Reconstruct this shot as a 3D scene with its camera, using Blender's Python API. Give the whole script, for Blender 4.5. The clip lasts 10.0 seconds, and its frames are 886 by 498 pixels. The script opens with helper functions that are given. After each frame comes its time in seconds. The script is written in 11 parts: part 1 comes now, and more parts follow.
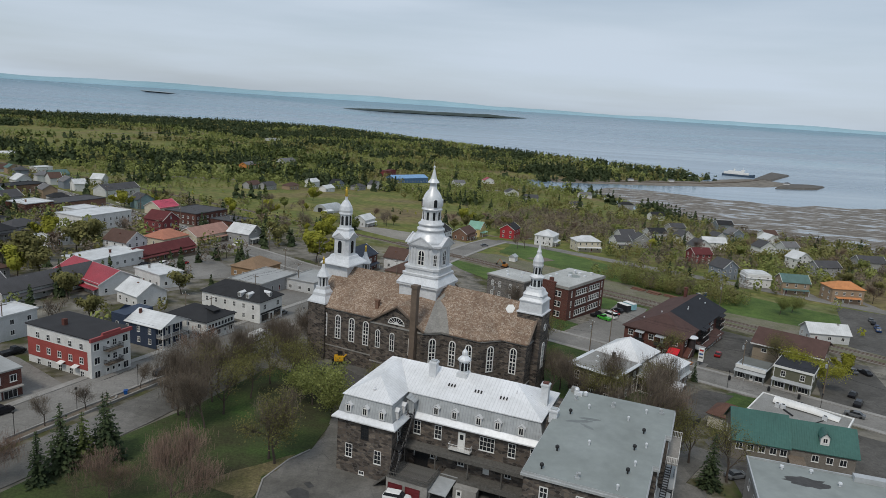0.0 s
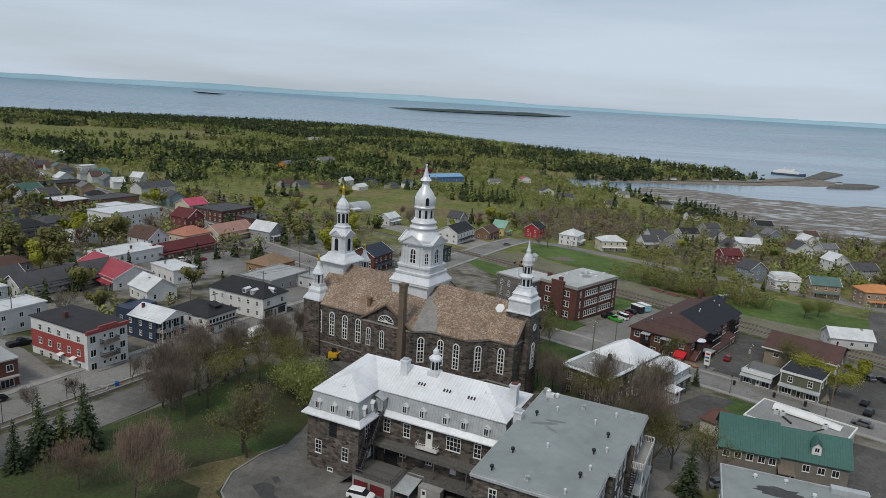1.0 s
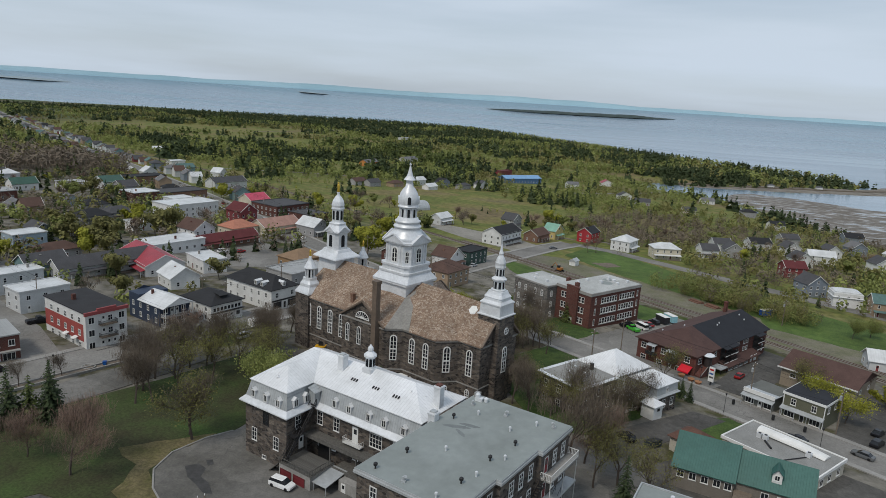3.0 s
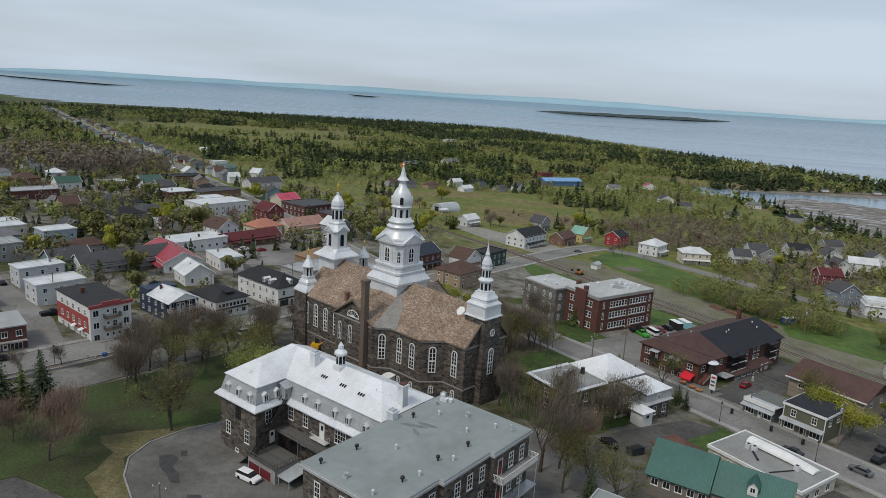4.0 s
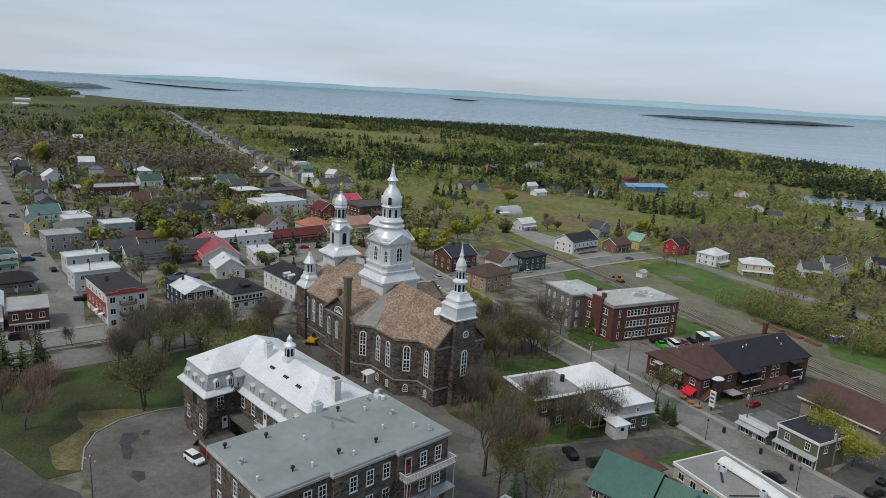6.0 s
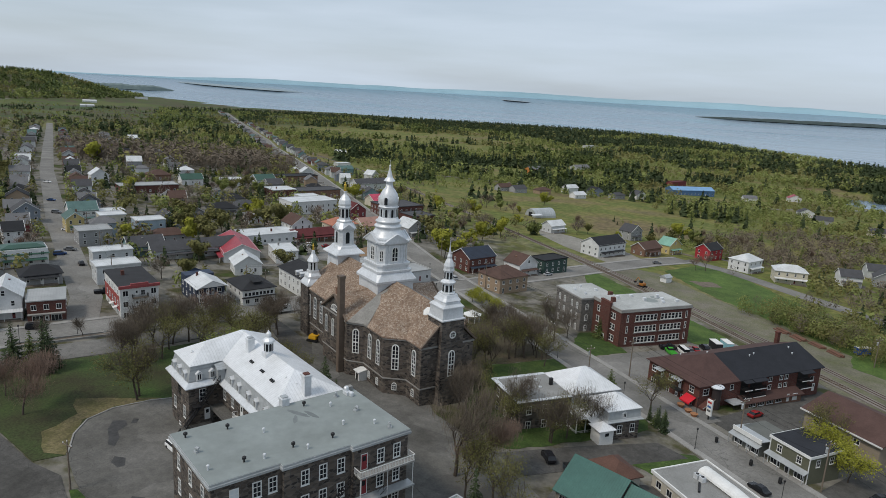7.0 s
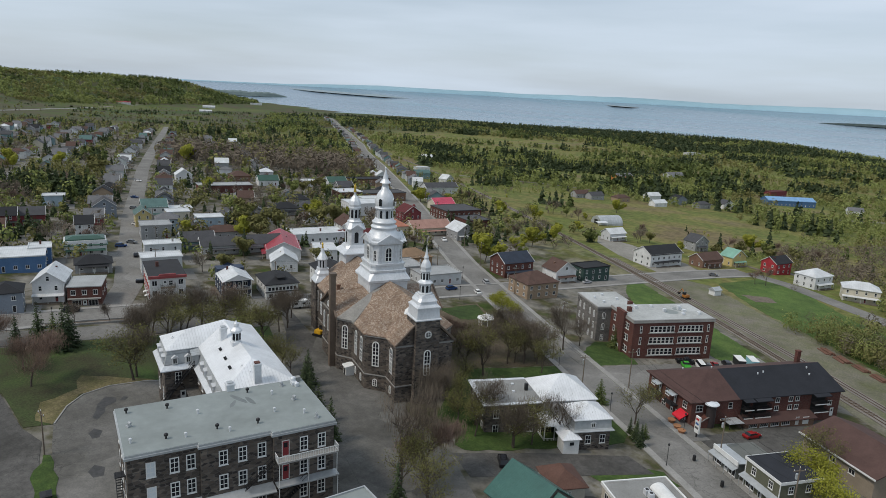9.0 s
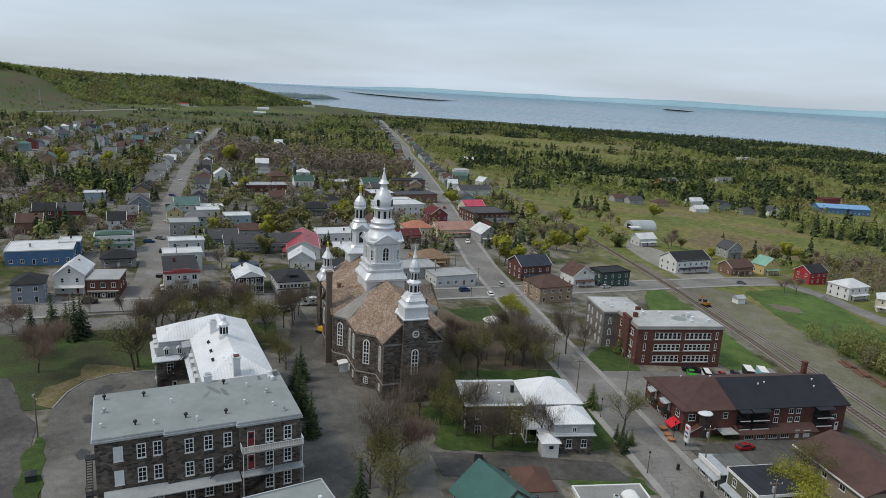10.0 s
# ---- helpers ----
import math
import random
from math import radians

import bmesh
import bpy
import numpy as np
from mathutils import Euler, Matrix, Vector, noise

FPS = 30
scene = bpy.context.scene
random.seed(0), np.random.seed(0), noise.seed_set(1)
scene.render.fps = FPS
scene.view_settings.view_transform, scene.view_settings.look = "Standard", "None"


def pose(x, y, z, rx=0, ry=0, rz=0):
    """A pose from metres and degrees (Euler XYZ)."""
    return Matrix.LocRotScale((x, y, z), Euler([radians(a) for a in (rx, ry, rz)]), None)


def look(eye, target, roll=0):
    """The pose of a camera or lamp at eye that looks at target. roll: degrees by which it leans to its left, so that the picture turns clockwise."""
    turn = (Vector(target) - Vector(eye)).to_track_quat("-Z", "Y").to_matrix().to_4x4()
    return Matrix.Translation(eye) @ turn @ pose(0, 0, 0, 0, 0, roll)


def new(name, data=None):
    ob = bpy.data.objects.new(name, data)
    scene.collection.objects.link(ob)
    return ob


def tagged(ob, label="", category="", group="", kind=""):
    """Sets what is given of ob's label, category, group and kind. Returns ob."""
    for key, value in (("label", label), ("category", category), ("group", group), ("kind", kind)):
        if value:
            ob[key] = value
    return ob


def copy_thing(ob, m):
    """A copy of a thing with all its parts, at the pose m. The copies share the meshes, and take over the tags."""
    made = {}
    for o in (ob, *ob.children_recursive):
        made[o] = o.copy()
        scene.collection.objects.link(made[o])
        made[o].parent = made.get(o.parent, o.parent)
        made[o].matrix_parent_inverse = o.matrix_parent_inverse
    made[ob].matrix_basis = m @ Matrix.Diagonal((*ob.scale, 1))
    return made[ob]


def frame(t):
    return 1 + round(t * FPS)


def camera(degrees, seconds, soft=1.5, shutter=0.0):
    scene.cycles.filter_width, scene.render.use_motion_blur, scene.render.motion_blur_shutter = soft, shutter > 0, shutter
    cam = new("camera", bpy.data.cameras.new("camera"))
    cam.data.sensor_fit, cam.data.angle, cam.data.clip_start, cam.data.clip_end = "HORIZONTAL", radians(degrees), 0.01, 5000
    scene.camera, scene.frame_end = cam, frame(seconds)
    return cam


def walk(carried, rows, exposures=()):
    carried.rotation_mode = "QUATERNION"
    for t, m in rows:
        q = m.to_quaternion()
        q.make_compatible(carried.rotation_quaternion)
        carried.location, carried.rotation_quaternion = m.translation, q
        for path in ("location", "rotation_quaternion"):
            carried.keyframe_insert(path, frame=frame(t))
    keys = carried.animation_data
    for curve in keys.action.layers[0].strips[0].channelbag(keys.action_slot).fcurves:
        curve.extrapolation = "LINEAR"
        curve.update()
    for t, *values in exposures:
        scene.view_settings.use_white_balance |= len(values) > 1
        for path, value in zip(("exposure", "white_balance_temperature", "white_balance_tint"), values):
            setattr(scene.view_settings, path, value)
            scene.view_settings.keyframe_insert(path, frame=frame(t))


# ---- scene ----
cam = camera(66.06, 10.0, 0.6)
METRES, EYE, TILT, LEAN, TURN = 140.0, 62.0, -11.95, -3.62, 0.0
ROWS = [
    (0, 0.0000, 0.0000, 0.0000, 0.000, 0.000, -0.000),
    (0.5, 0.0456, 0.0034, -0.0006, 1.876, -0.050, -0.167),
    (1, 0.0932, 0.0078, -0.0006, 3.805, -0.107, -0.450),
    (1.5, 0.1426, 0.0132, -0.0001, 5.752, -0.146, -1.013),
    (2, 0.1926, 0.0190, 0.0007, 7.807, -0.148, -1.594),
    (2.5, 0.2423, 0.0263, 0.0014, 9.837, -0.186, -2.079),
    (4, 0.3904, 0.0586, 0.0042, 16.044, -0.243, -3.290),
    (4.5, 0.4376, 0.0728, 0.0057, 18.113, -0.272, -3.671),
    (5, 0.4850, 0.0886, 0.0070, 20.206, -0.322, -4.096),
    (5.5, 0.5317, 0.1052, 0.0096, 22.282, -0.408, -4.491),
    (7, 0.6723, 0.1625, 0.0209, 28.785, -0.809, -5.808),
    (7.5, 0.7175, 0.1843, 0.0245, 30.938, -0.911, -6.166),
    (8, 0.7623, 0.2074, 0.0280, 33.094, -1.022, -6.563),
    (8.5, 0.8069, 0.2318, 0.0325, 35.274, -1.184, -6.995),
    (9, 0.8508, 0.2582, 0.0380, 37.501, -1.357, -7.432),
    (9.5, 0.8929, 0.2861, 0.0437, 39.636, -1.554, -7.883),
    (10, 0.9339, 0.3150, 0.0490, 41.795, -1.738, -8.408),
]
walk(cam, [(t, pose(0, 0, EYE, TILT, LEAN, TURN) @ pose(METRES * x, METRES * y, METRES * z, 90 + pitch, roll, yaw)) for t, x, y, z, yaw, pitch, roll in ROWS], [(0, -0.10), (2.5, -0.08), (5, -0.03), (7.5, 0.02), (10, 0.07)])

# ---- world and sun ----
SUN_EL, SUN_AZ = 52.0, 205.0
world = bpy.data.worlds.new("overcast_sky")
scene.world = world
world.use_nodes = True
_nt = world.node_tree
_nt.nodes.clear()
_out = _nt.nodes.new("ShaderNodeOutputWorld")
_bg = _nt.nodes.new("ShaderNodeBackground")
_sky = _nt.nodes.new("ShaderNodeTexSky")
_sky.sky_type, _sky.sun_disc = "NISHITA", False
_sky.sun_elevation, _sky.sun_rotation = radians(SUN_EL), radians(SUN_AZ)
_sky.air_density, _sky.dust_density, _sky.ozone_density = 1.0, 1.5, 1.5
_tc = _nt.nodes.new("ShaderNodeTexCoord")
_map = _nt.nodes.new("ShaderNodeMapping")
_map.inputs["Scale"].default_value = (1.0, 1.0, 9.0)
_map.inputs["Rotation"].default_value = (0.0, 0.05, 0.4)
_n1 = _nt.nodes.new("ShaderNodeTexNoise")
_n1.inputs["Scale"].default_value, _n1.inputs["Detail"].default_value = 1.6, 5.0
_n1.inputs["Roughness"].default_value = 0.5
_ramp = _nt.nodes.new("ShaderNodeValToRGB")
_ramp.color_ramp.elements[0].position, _ramp.color_ramp.elements[0].color = 0.30, (0.50, 0.50, 0.50, 1)
_ramp.color_ramp.elements[1].position, _ramp.color_ramp.elements[1].color = 0.68, (1.0, 1.0, 1.0, 1)
_cl = _nt.nodes.new("ShaderNodeMix")
_cl.data_type = "RGBA"
_cl.inputs["B"].default_value = (7.05, 8.15, 9.45, 1)
_nt.links.new(_tc.outputs["Generated"], _map.inputs["Vector"])
_nt.links.new(_map.outputs["Vector"], _n1.inputs["Vector"])
_nt.links.new(_n1.outputs["Fac"], _ramp.inputs["Fac"])
_nt.links.new(_ramp.outputs["Color"], _cl.inputs["Factor"])
_nt.links.new(_sky.outputs["Color"], _cl.inputs["A"])
_nt.links.new(_cl.outputs["Result"], _bg.inputs["Color"])
_bg.inputs["Strength"].default_value = 0.086
_nt.links.new(_bg.outputs["Background"], _out.inputs["Surface"])

_sun = bpy.data.lights.new("sun", "SUN")
_sun.energy, _sun.angle, _sun.color = 1.85, radians(11), (1.0, 0.93, 0.83)
sun = new("sun", _sun)
_az, _el = radians(SUN_AZ), radians(SUN_EL)
sun.matrix_world = look((0, 0, 300), (-math.sin(_az) * math.cos(_el), -math.cos(_az) * math.cos(_el), 300 - math.sin(_el)))

# ---- building helpers ----
rnd = random.Random(7)


def thing(name, label, category, x=0.0, y=0.0, z=0.0, rot=0.0, group="", kind=""):
    ob = new(name)
    ob.empty_display_size = 0.2
    ob.matrix_basis = pose(x, y, z, 0, 0, rot)
    return tagged(ob, label, category, group, kind)


def to_mesh(name, bm, *mats):
    me = bpy.data.meshes.new(name)
    bm.normal_update()
    bm.to_mesh(me)
    bm.free()
    for m in mats:
        me.materials.append(m)
    return me


def part(name, bm, material, parent, label="", smooth=False):
    """Links a bmesh as one mesh object under a thing or a part."""
    mats = material if isinstance(material, (list, tuple)) else (material,)
    me = to_mesh(name, bm, *mats)
    if smooth:
        for p in me.polygons:
            p.use_smooth = True
    ob = new(name, me)
    ob.parent = parent
    if label:
        ob["label"] = label
    return ob


def share(name, me, parent, x=0.0, y=0.0, z=0.0, rot=0.0, label=""):
    """One more object on a mesh that is already there."""
    ob = new(name, me)
    ob.parent = parent
    ob.matrix_basis = pose(x, y, z, 0, 0, rot)
    if label:
        ob["label"] = label
    return ob


def single(name, bm, material, label, category, kind="", group="", smooth=False):
    ob = part(name, bm, material, None, smooth=smooth)
    return tagged(ob, label, category, group, kind)


def face(bm, pts, mi=0):
    f = bm.faces.new([bm.verts.new(p) for p in pts])
    f.material_index = mi
    return f


def box(bm, x0, x1, y0, y1, z0, z1, mi=0, m=None):
    co = [(x0, y0, z0), (x1, y0, z0), (x1, y1, z0), (x0, y1, z0), (x0, y0, z1), (x1, y0, z1), (x1, y1, z1), (x0, y1, z1)]
    v = [bm.verts.new(m @ Vector(c) if m else c) for c in co]
    for q in ((3, 2, 1, 0), (4, 5, 6, 7), (0, 1, 5, 4), (1, 2, 6, 5), (2, 3, 7, 6), (3, 0, 4, 7)):
        bm.faces.new([v[i] for i in q]).material_index = mi


def prism(bm, pts, z0, z1, mi=0, top=True, bottom=True):
    """A plan polygon (counterclockwise) raised from z0 to z1; z may be a number or a list."""
    n = len(pts)
    lo = z0 if isinstance(z0, (list, tuple)) else [z0] * n
    hi = z1 if isinstance(z1, (list, tuple)) else [z1] * n
    a = [bm.verts.new((p[0], p[1], lo[i])) for i, p in enumerate(pts)]
    b = [bm.verts.new((p[0], p[1], hi[i])) for i, p in enumerate(pts)]
    for i in range(n):
        j = (i + 1) % n
        bm.faces.new((a[i], a[j], b[j], b[i])).material_index = mi
    if top:
        bm.faces.new(b).material_index = mi
    if bottom:
        bm.faces.new(a[::-1]).material_index = mi


def slab(bm, pts, t, mi=0):
    """A flat sheet of 3D points (counterclockwise from above) with thickness t downwards."""
    a = [bm.verts.new(p) for p in pts]
    b = [bm.verts.new((p[0], p[1], p[2] - t)) for p in pts]
    bm.faces.new(a).material_index = mi
    bm.faces.new(b[::-1]).material_index = mi
    for i in range(len(pts)):
        j = (i + 1) % len(pts)
        bm.faces.new((a[j], a[i], b[i], b[j])).material_index = mi


def loft(bm, rings, mi=0, caps=True):
    """Joins rings of equal point counts."""
    vs = [[bm.verts.new(p) for p in r] for r in rings]
    n = len(vs[0])
    for a, b in zip(vs, vs[1:]):
        for i in range(n):
            j = (i + 1) % n
            bm.faces.new((a[i], a[j], b[j], b[i])).material_index = mi
    if caps:
        bm.faces.new(vs[0][::-1]).material_index = mi
        bm.faces.new(vs[-1]).material_index = mi


def spin(bm, prof, n=16, cx=0.0, cy=0.0, turn=0.0, mi=0):
    """A turned form: prof is (radius, z) from the bottom up; n sides."""
    rings = []
    for r, z in prof:
        rings.append([(cx + max(r, 0.01) * math.cos(turn + 2 * math.pi * k / n), cy + max(r, 0.01) * math.sin(turn + 2 * math.pi * k / n), z) for k in range(n)])
    loft(bm, rings, mi)


def square(h, z, cut=0.0, cx=0.0, cy=0.0):
    """A square ring of half width h, its corners cut by cut (eight points)."""
    c = max(cut, 0.01)
    return [(cx + x, cy + y, z) for x, y in ((h - c, -h), (h, -h + c), (h, h - c), (h - c, h), (-h + c, h), (-h, h - c), (-h, -h + c), (-h + c, -h))]


def stack(bm, levels, cx=0.0, cy=0.0, mi=0):
    """Square tower from (half width, z, cut) levels, bottom up."""
    loft(bm, [square(h, z, c, cx, cy) for h, z, c in levels], mi)


def rod(bm, p, q, r0, r1=None, n=6, mi=0):
    p, q = Vector(p), Vector(q)
    r1 = r0 if r1 is None else r1
    d = (q - p).normalized()
    a = d.orthogonal().normalized()
    b = d.cross(a)
    loft(bm, [[tuple(c + r * (a * math.cos(2 * math.pi * k / n) + b * math.sin(2 * math.pi * k / n))) for k in range(n)] for c, r in ((p, r0), (q, r1))], mi)


def arch_outline(w, h, pointed=False, n=5):
    """An arched outline in (x, z), foot at z=0."""
    s = h - w / 2 if not pointed else h - w * 0.8
    pts = [(-w / 2, 0), (w / 2, 0), (w / 2, s)]
    if pointed:
        for k in range(1, n):
            t = k / n
            pts.append((w / 2 - w / 2 * t * t * 0.9 - w * 0.05 * t, s + (h - s) * (1 - (1 - t) ** 1.6)))
        top = [(-x, z) for x, z in pts[3:]][::-1]
        pts += [(0, h)] + top
    else:
        pts += [(w / 2 * math.cos(math.pi * k / (2 * n)), s + w / 2 * math.sin(math.pi * k / (2 * n))) for k in range(1, 2 * n)]
    pts.append((-w / 2, s))
    return pts


def plate(bm, outline, y0, y1, mi=0, dx=0.0, dz=0.0):
    """An outline in (x, z) given depth from y0 (front, towards -y) to y1."""
    a = [bm.verts.new((x + dx, y0, z + dz)) for x, z in outline]
    b = [bm.verts.new((x + dx, y1, z + dz)) for x, z in outline]
    n = len(a)
    bm.faces.new(a).material_index = mi
    bm.faces.new(b[::-1]).material_index = mi
    for i in range(n):
        j = (i + 1) % n
        bm.faces.new((a[j], a[i], b[i], b[j])).material_index = mi


def rim(bm, outline, scale, y0, y1, mi=0):
    """A frame between an outline and its smaller copy."""
    cx = sum(p[0] for p in outline) / len(outline)
    cz = (max(p[1] for p in outline) + min(p[1] for p in outline)) / 2
    w = max(p[0] for p in outline) - min(p[0] for p in outline)
    h = max(p[1] for p in outline) - min(p[1] for p in outline)
    sx, sz = 1 - scale / (w / 2), 1 - scale / (h / 2)
    inn = [(cx + (x - cx) * sx, cz + (z - cz) * sz) for x, z in outline]
    n = len(outline)
    rings = [[bm.verts.new((p[0], y, p[1])) for p in pts] for pts, y in ((outline, y1), (outline, y0), (inn, y0), (inn, y1))]
    for a, b in zip(rings, rings[1:]):
        for i in range(n):
            j = (i + 1) % n
            bm.faces.new((a[i], b[i], b[j], a[j])).material_index = mi


def lerp(a, b, t):
    return a + (b - a) * t


# ---- the lie of the land ----
def ramp_up(v, w):
    return np.logaddexp(0, np.asarray(v, float) / w) * w


def ground_z(x, y):
    s = 0.05 * ramp_up(np.asarray(y) - 118, 10) + 8.8 * np.tanh(np.asarray(x) / 400.0) - 0.018 * ramp_up(np.asarray(y) - 250, 20) + 0.03 * ramp_up(np.asarray(y) - 390, 30)
    return -2.3 + np.logaddexp(-s / 8, -42 / 8) * 8


def gz(x, y):
    return float(ground_z(x, y))


SEA = -48.0

# ---- materials ----
def node(nt, kind, **kw):
    n = nt.nodes.new("ShaderNode" + kind)
    for k, v in kw.items():
        n.inputs[k.replace("_", " ")].default_value = v
    return n


def rgba(c):
    return (c[0], c[1], c[2], 1.0)


def material(name, c1, c2, scale=1.0, rough=0.85, bump=0.15, metal=0.0, stain=0.25, stain_scale=0.12, vary=0.0, spec=0.3):
    """Two-tone grain and broad stains, in metres of the object's own space."""
    m = bpy.data.materials.new(name)
    m.use_nodes = True
    nt = m.node_tree
    b = nt.nodes["Principled BSDF"]
    tc = nt.nodes.new("ShaderNodeTexCoord")
    n1 = node(nt, "TexNoise", Scale=scale, Detail=5.0, Roughness=0.65)
    n2 = node(nt, "TexNoise", Scale=stain_scale, Detail=4.0, Roughness=0.6)
    for n in (n1, n2):
        nt.links.new(tc.outputs["Object"], n.inputs["Vector"])
    ramp = nt.nodes.new("ShaderNodeValToRGB")
    ramp.color_ramp.elements[0].position, ramp.color_ramp.elements[0].color = 0.32, rgba(c1)
    ramp.color_ramp.elements[1].position, ramp.color_ramp.elements[1].color = 0.68, rgba(c2)
    nt.links.new(n1.outputs["Fac"], ramp.inputs["Fac"])
    st = nt.nodes.new("ShaderNodeValToRGB")
    st.color_ramp.elements[0].position, st.color_ramp.elements[0].color = 0.3, (1 - stain, 1 - stain, 1 - stain * 1.05, 1)
    st.color_ramp.elements[1].position, st.color_ramp.elements[1].color = 0.65, (1, 1, 1, 1)
    nt.links.new(n2.outputs["Fac"], st.inputs["Fac"])
    mul = nt.nodes.new("ShaderNodeMix")
    mul.data_type, mul.blend_type = "RGBA", "MULTIPLY"
    mul.inputs["Factor"].default_value = 1.0
    nt.links.new(ramp.outputs["Color"], mul.inputs["A"])
    nt.links.new(st.outputs["Color"], mul.inputs["B"])
    last = mul.outputs["Result"]
    if vary:
        oi = nt.nodes.new("ShaderNodeObjectInfo")
        mr = node(nt, "MapRange", To_Min=1 - vary, To_Max=1 + vary * 0.4)
        nt.links.new(oi.outputs["Random"], mr.inputs["Value"])
        hsv = nt.nodes.new("ShaderNodeHueSaturation")
        nt.links.new(mr.outputs["Result"], hsv.inputs["Value"])
        nt.links.new(last, hsv.inputs["Color"])
        last = hsv.outputs["Color"]
    nt.links.new(last, b.inputs["Base Color"])
    b.inputs["Roughness"].default_value, b.inputs["Metallic"].default_value = rough, metal
    b.inputs["Specular IOR Level"].default_value = spec
    if bump:
        bp = node(nt, "Bump", Strength=bump, Distance=0.05)
        nt.links.new(n1.outputs["Fac"], bp.inputs["Height"])
        nt.links.new(bp.outputs["Normal"], b.inputs["Normal"])
    return m


def add_lines(m, axis, pitch, strength=0.6, dark=0.75, width=0.12):
    """Raised or sunk lines along an axis of the object, at a pitch in metres: seams, boards, courses."""
    nt = m.node_tree
    b = nt.nodes["Principled BSDF"]
    tc = nt.nodes.new("ShaderNodeTexCoord")
    sep = nt.nodes.new("ShaderNodeSeparateXYZ")
    nt.links.new(tc.outputs["Object"], sep.inputs["Vector"])
    src = sep.outputs["XYZ".index(axis)] if axis in "XYZ" else None
    if src is None:
        add = nt.nodes.new("ShaderNodeMath")
        nt.links.new(sep.outputs[0], add.inputs[0])
        nt.links.new(sep.outputs[1], add.inputs[1])
        src = add.outputs[0]
    div = nt.nodes.new("ShaderNodeMath")
    div.operation = "DIVIDE"
    div.inputs[1].default_value = pitch
    fr = nt.nodes.new("ShaderNodeMath")
    fr.operation = "FRACT"
    lt = nt.nodes.new("ShaderNodeMath")
    lt.operation = "LESS_THAN"
    lt.inputs[1].default_value = width
    nt.links.new(src, div.inputs[0])
    nt.links.new(div.outputs[0], fr.inputs[0])
    nt.links.new(fr.outputs[0], lt.inputs[0])
    mr = node(nt, "MapRange", To_Min=1.0, To_Max=dark)
    nt.links.new(lt.outputs[0], mr.inputs["Value"])
    mul = nt.nodes.new("ShaderNodeMix")
    mul.data_type, mul.blend_type = "RGBA", "MULTIPLY"
    mul.inputs["Factor"].default_value = 1.0
    old = b.inputs["Base Color"].links[0].from_socket
    nt.links.new(old, mul.inputs["A"])
    nt.links.new(mr.outputs["Result"], mul.inputs["B"])
    nt.links.new(mul.outputs["Result"], b.inputs["Base Color"])
    bp = node(nt, "Bump", Strength=strength, Distance=0.04)
    nt.links.new(lt.outputs[0], bp.inputs["Height"])
    if b.inputs["Normal"].links:
        nt.links.new(b.inputs["Normal"].links[0].from_socket, bp.inputs["Normal"])
    nt.links.new(bp.outputs["Normal"], b.inputs["Normal"])
    return m


def masonry(name, cols, size, mortar, rough=0.9, squash=2.2, bump=0.5):
    """Coursed blocks of uneven colour: Voronoi cells stretched along the wall."""
    m = bpy.data.materials.new(name)
    m.use_nodes = True
    nt = m.node_tree
    b = nt.nodes["Principled BSDF"]
    tc = nt.nodes.new("ShaderNodeTexCoord")
    mp = node(nt, "Mapping", Scale=(1 / (size * squash), 1 / (size * squash), 1 / size))
    nt.links.new(tc.outputs["Object"], mp.inputs["Vector"])
    vo = node(nt, "TexVoronoi", Scale=1.0, Randomness=0.85)
    ve = node(nt, "TexVoronoi", Scale=1.0, Randomness=0.85)
    ve.feature = "DISTANCE_TO_EDGE"
    for v in (vo, ve):
        nt.links.new(mp.outputs["Vector"], v.inputs["Vector"])
    sep = nt.nodes.new("ShaderNodeSeparateColor")
    nt.links.new(vo.outputs["Color"], sep.inputs["Color"])
    ramp = nt.nodes.new("ShaderNodeValToRGB")
    el = ramp.color_ramp.elements
    while len(el) < len(cols):
        el.new(0.5)
    for i, c in enumerate(cols):
        el[i].position, el[i].color = i / (len(cols) - 1), rgba(c)
    nt.links.new(sep.outputs[0], ramp.inputs["Fac"])
    nz = node(nt, "TexNoise", Scale=0.25, Detail=5.0)
    nt.links.new(tc.outputs["Object"], nz.inputs["Vector"])
    mr = node(nt, "MapRange", From_Min=0.3, From_Max=0.7, To_Min=0.72, To_Max=1.12)
    nt.links.new(nz.outputs["Fac"], mr.inputs["Value"])
    mul = nt.nodes.new("ShaderNodeMix")
    mul.data_type, mul.blend_type = "RGBA", "MULTIPLY"
    mul.inputs["Factor"].default_value = 1.0
    nt.links.new(ramp.outputs["Color"], mul.inputs["A"])
    nt.links.new(mr.outputs["Result"], mul.inputs["B"])
    lt = nt.nodes.new("ShaderNodeMath")
    lt.operation = "LESS_THAN"
    lt.inputs[1].default_value = 0.05
    nt.links.new(ve.outputs["Distance"], lt.inputs[0])
    mx = nt.nodes.new("ShaderNodeMix")
    mx.data_type = "RGBA"
    mx.inputs["B"].default_value = rgba(mortar)
    nt.links.new(lt.outputs[0], mx.inputs["Factor"])
    nt.links.new(mul.outputs["Result"], mx.inputs["A"])
    nt.links.new(mx.outputs["Result"], b.inputs["Base Color"])
    b.inputs["Roughness"].default_value = rough
    b.inputs["Specular IOR Level"].default_value = 0.2
    bp = node(nt, "Bump", Strength=bump, Distance=0.08)
    nt.links.new(ve.outputs["Distance"], bp.inputs["Height"])
    nt.links.new(bp.outputs["Normal"], b.inputs["Normal"])
    return m


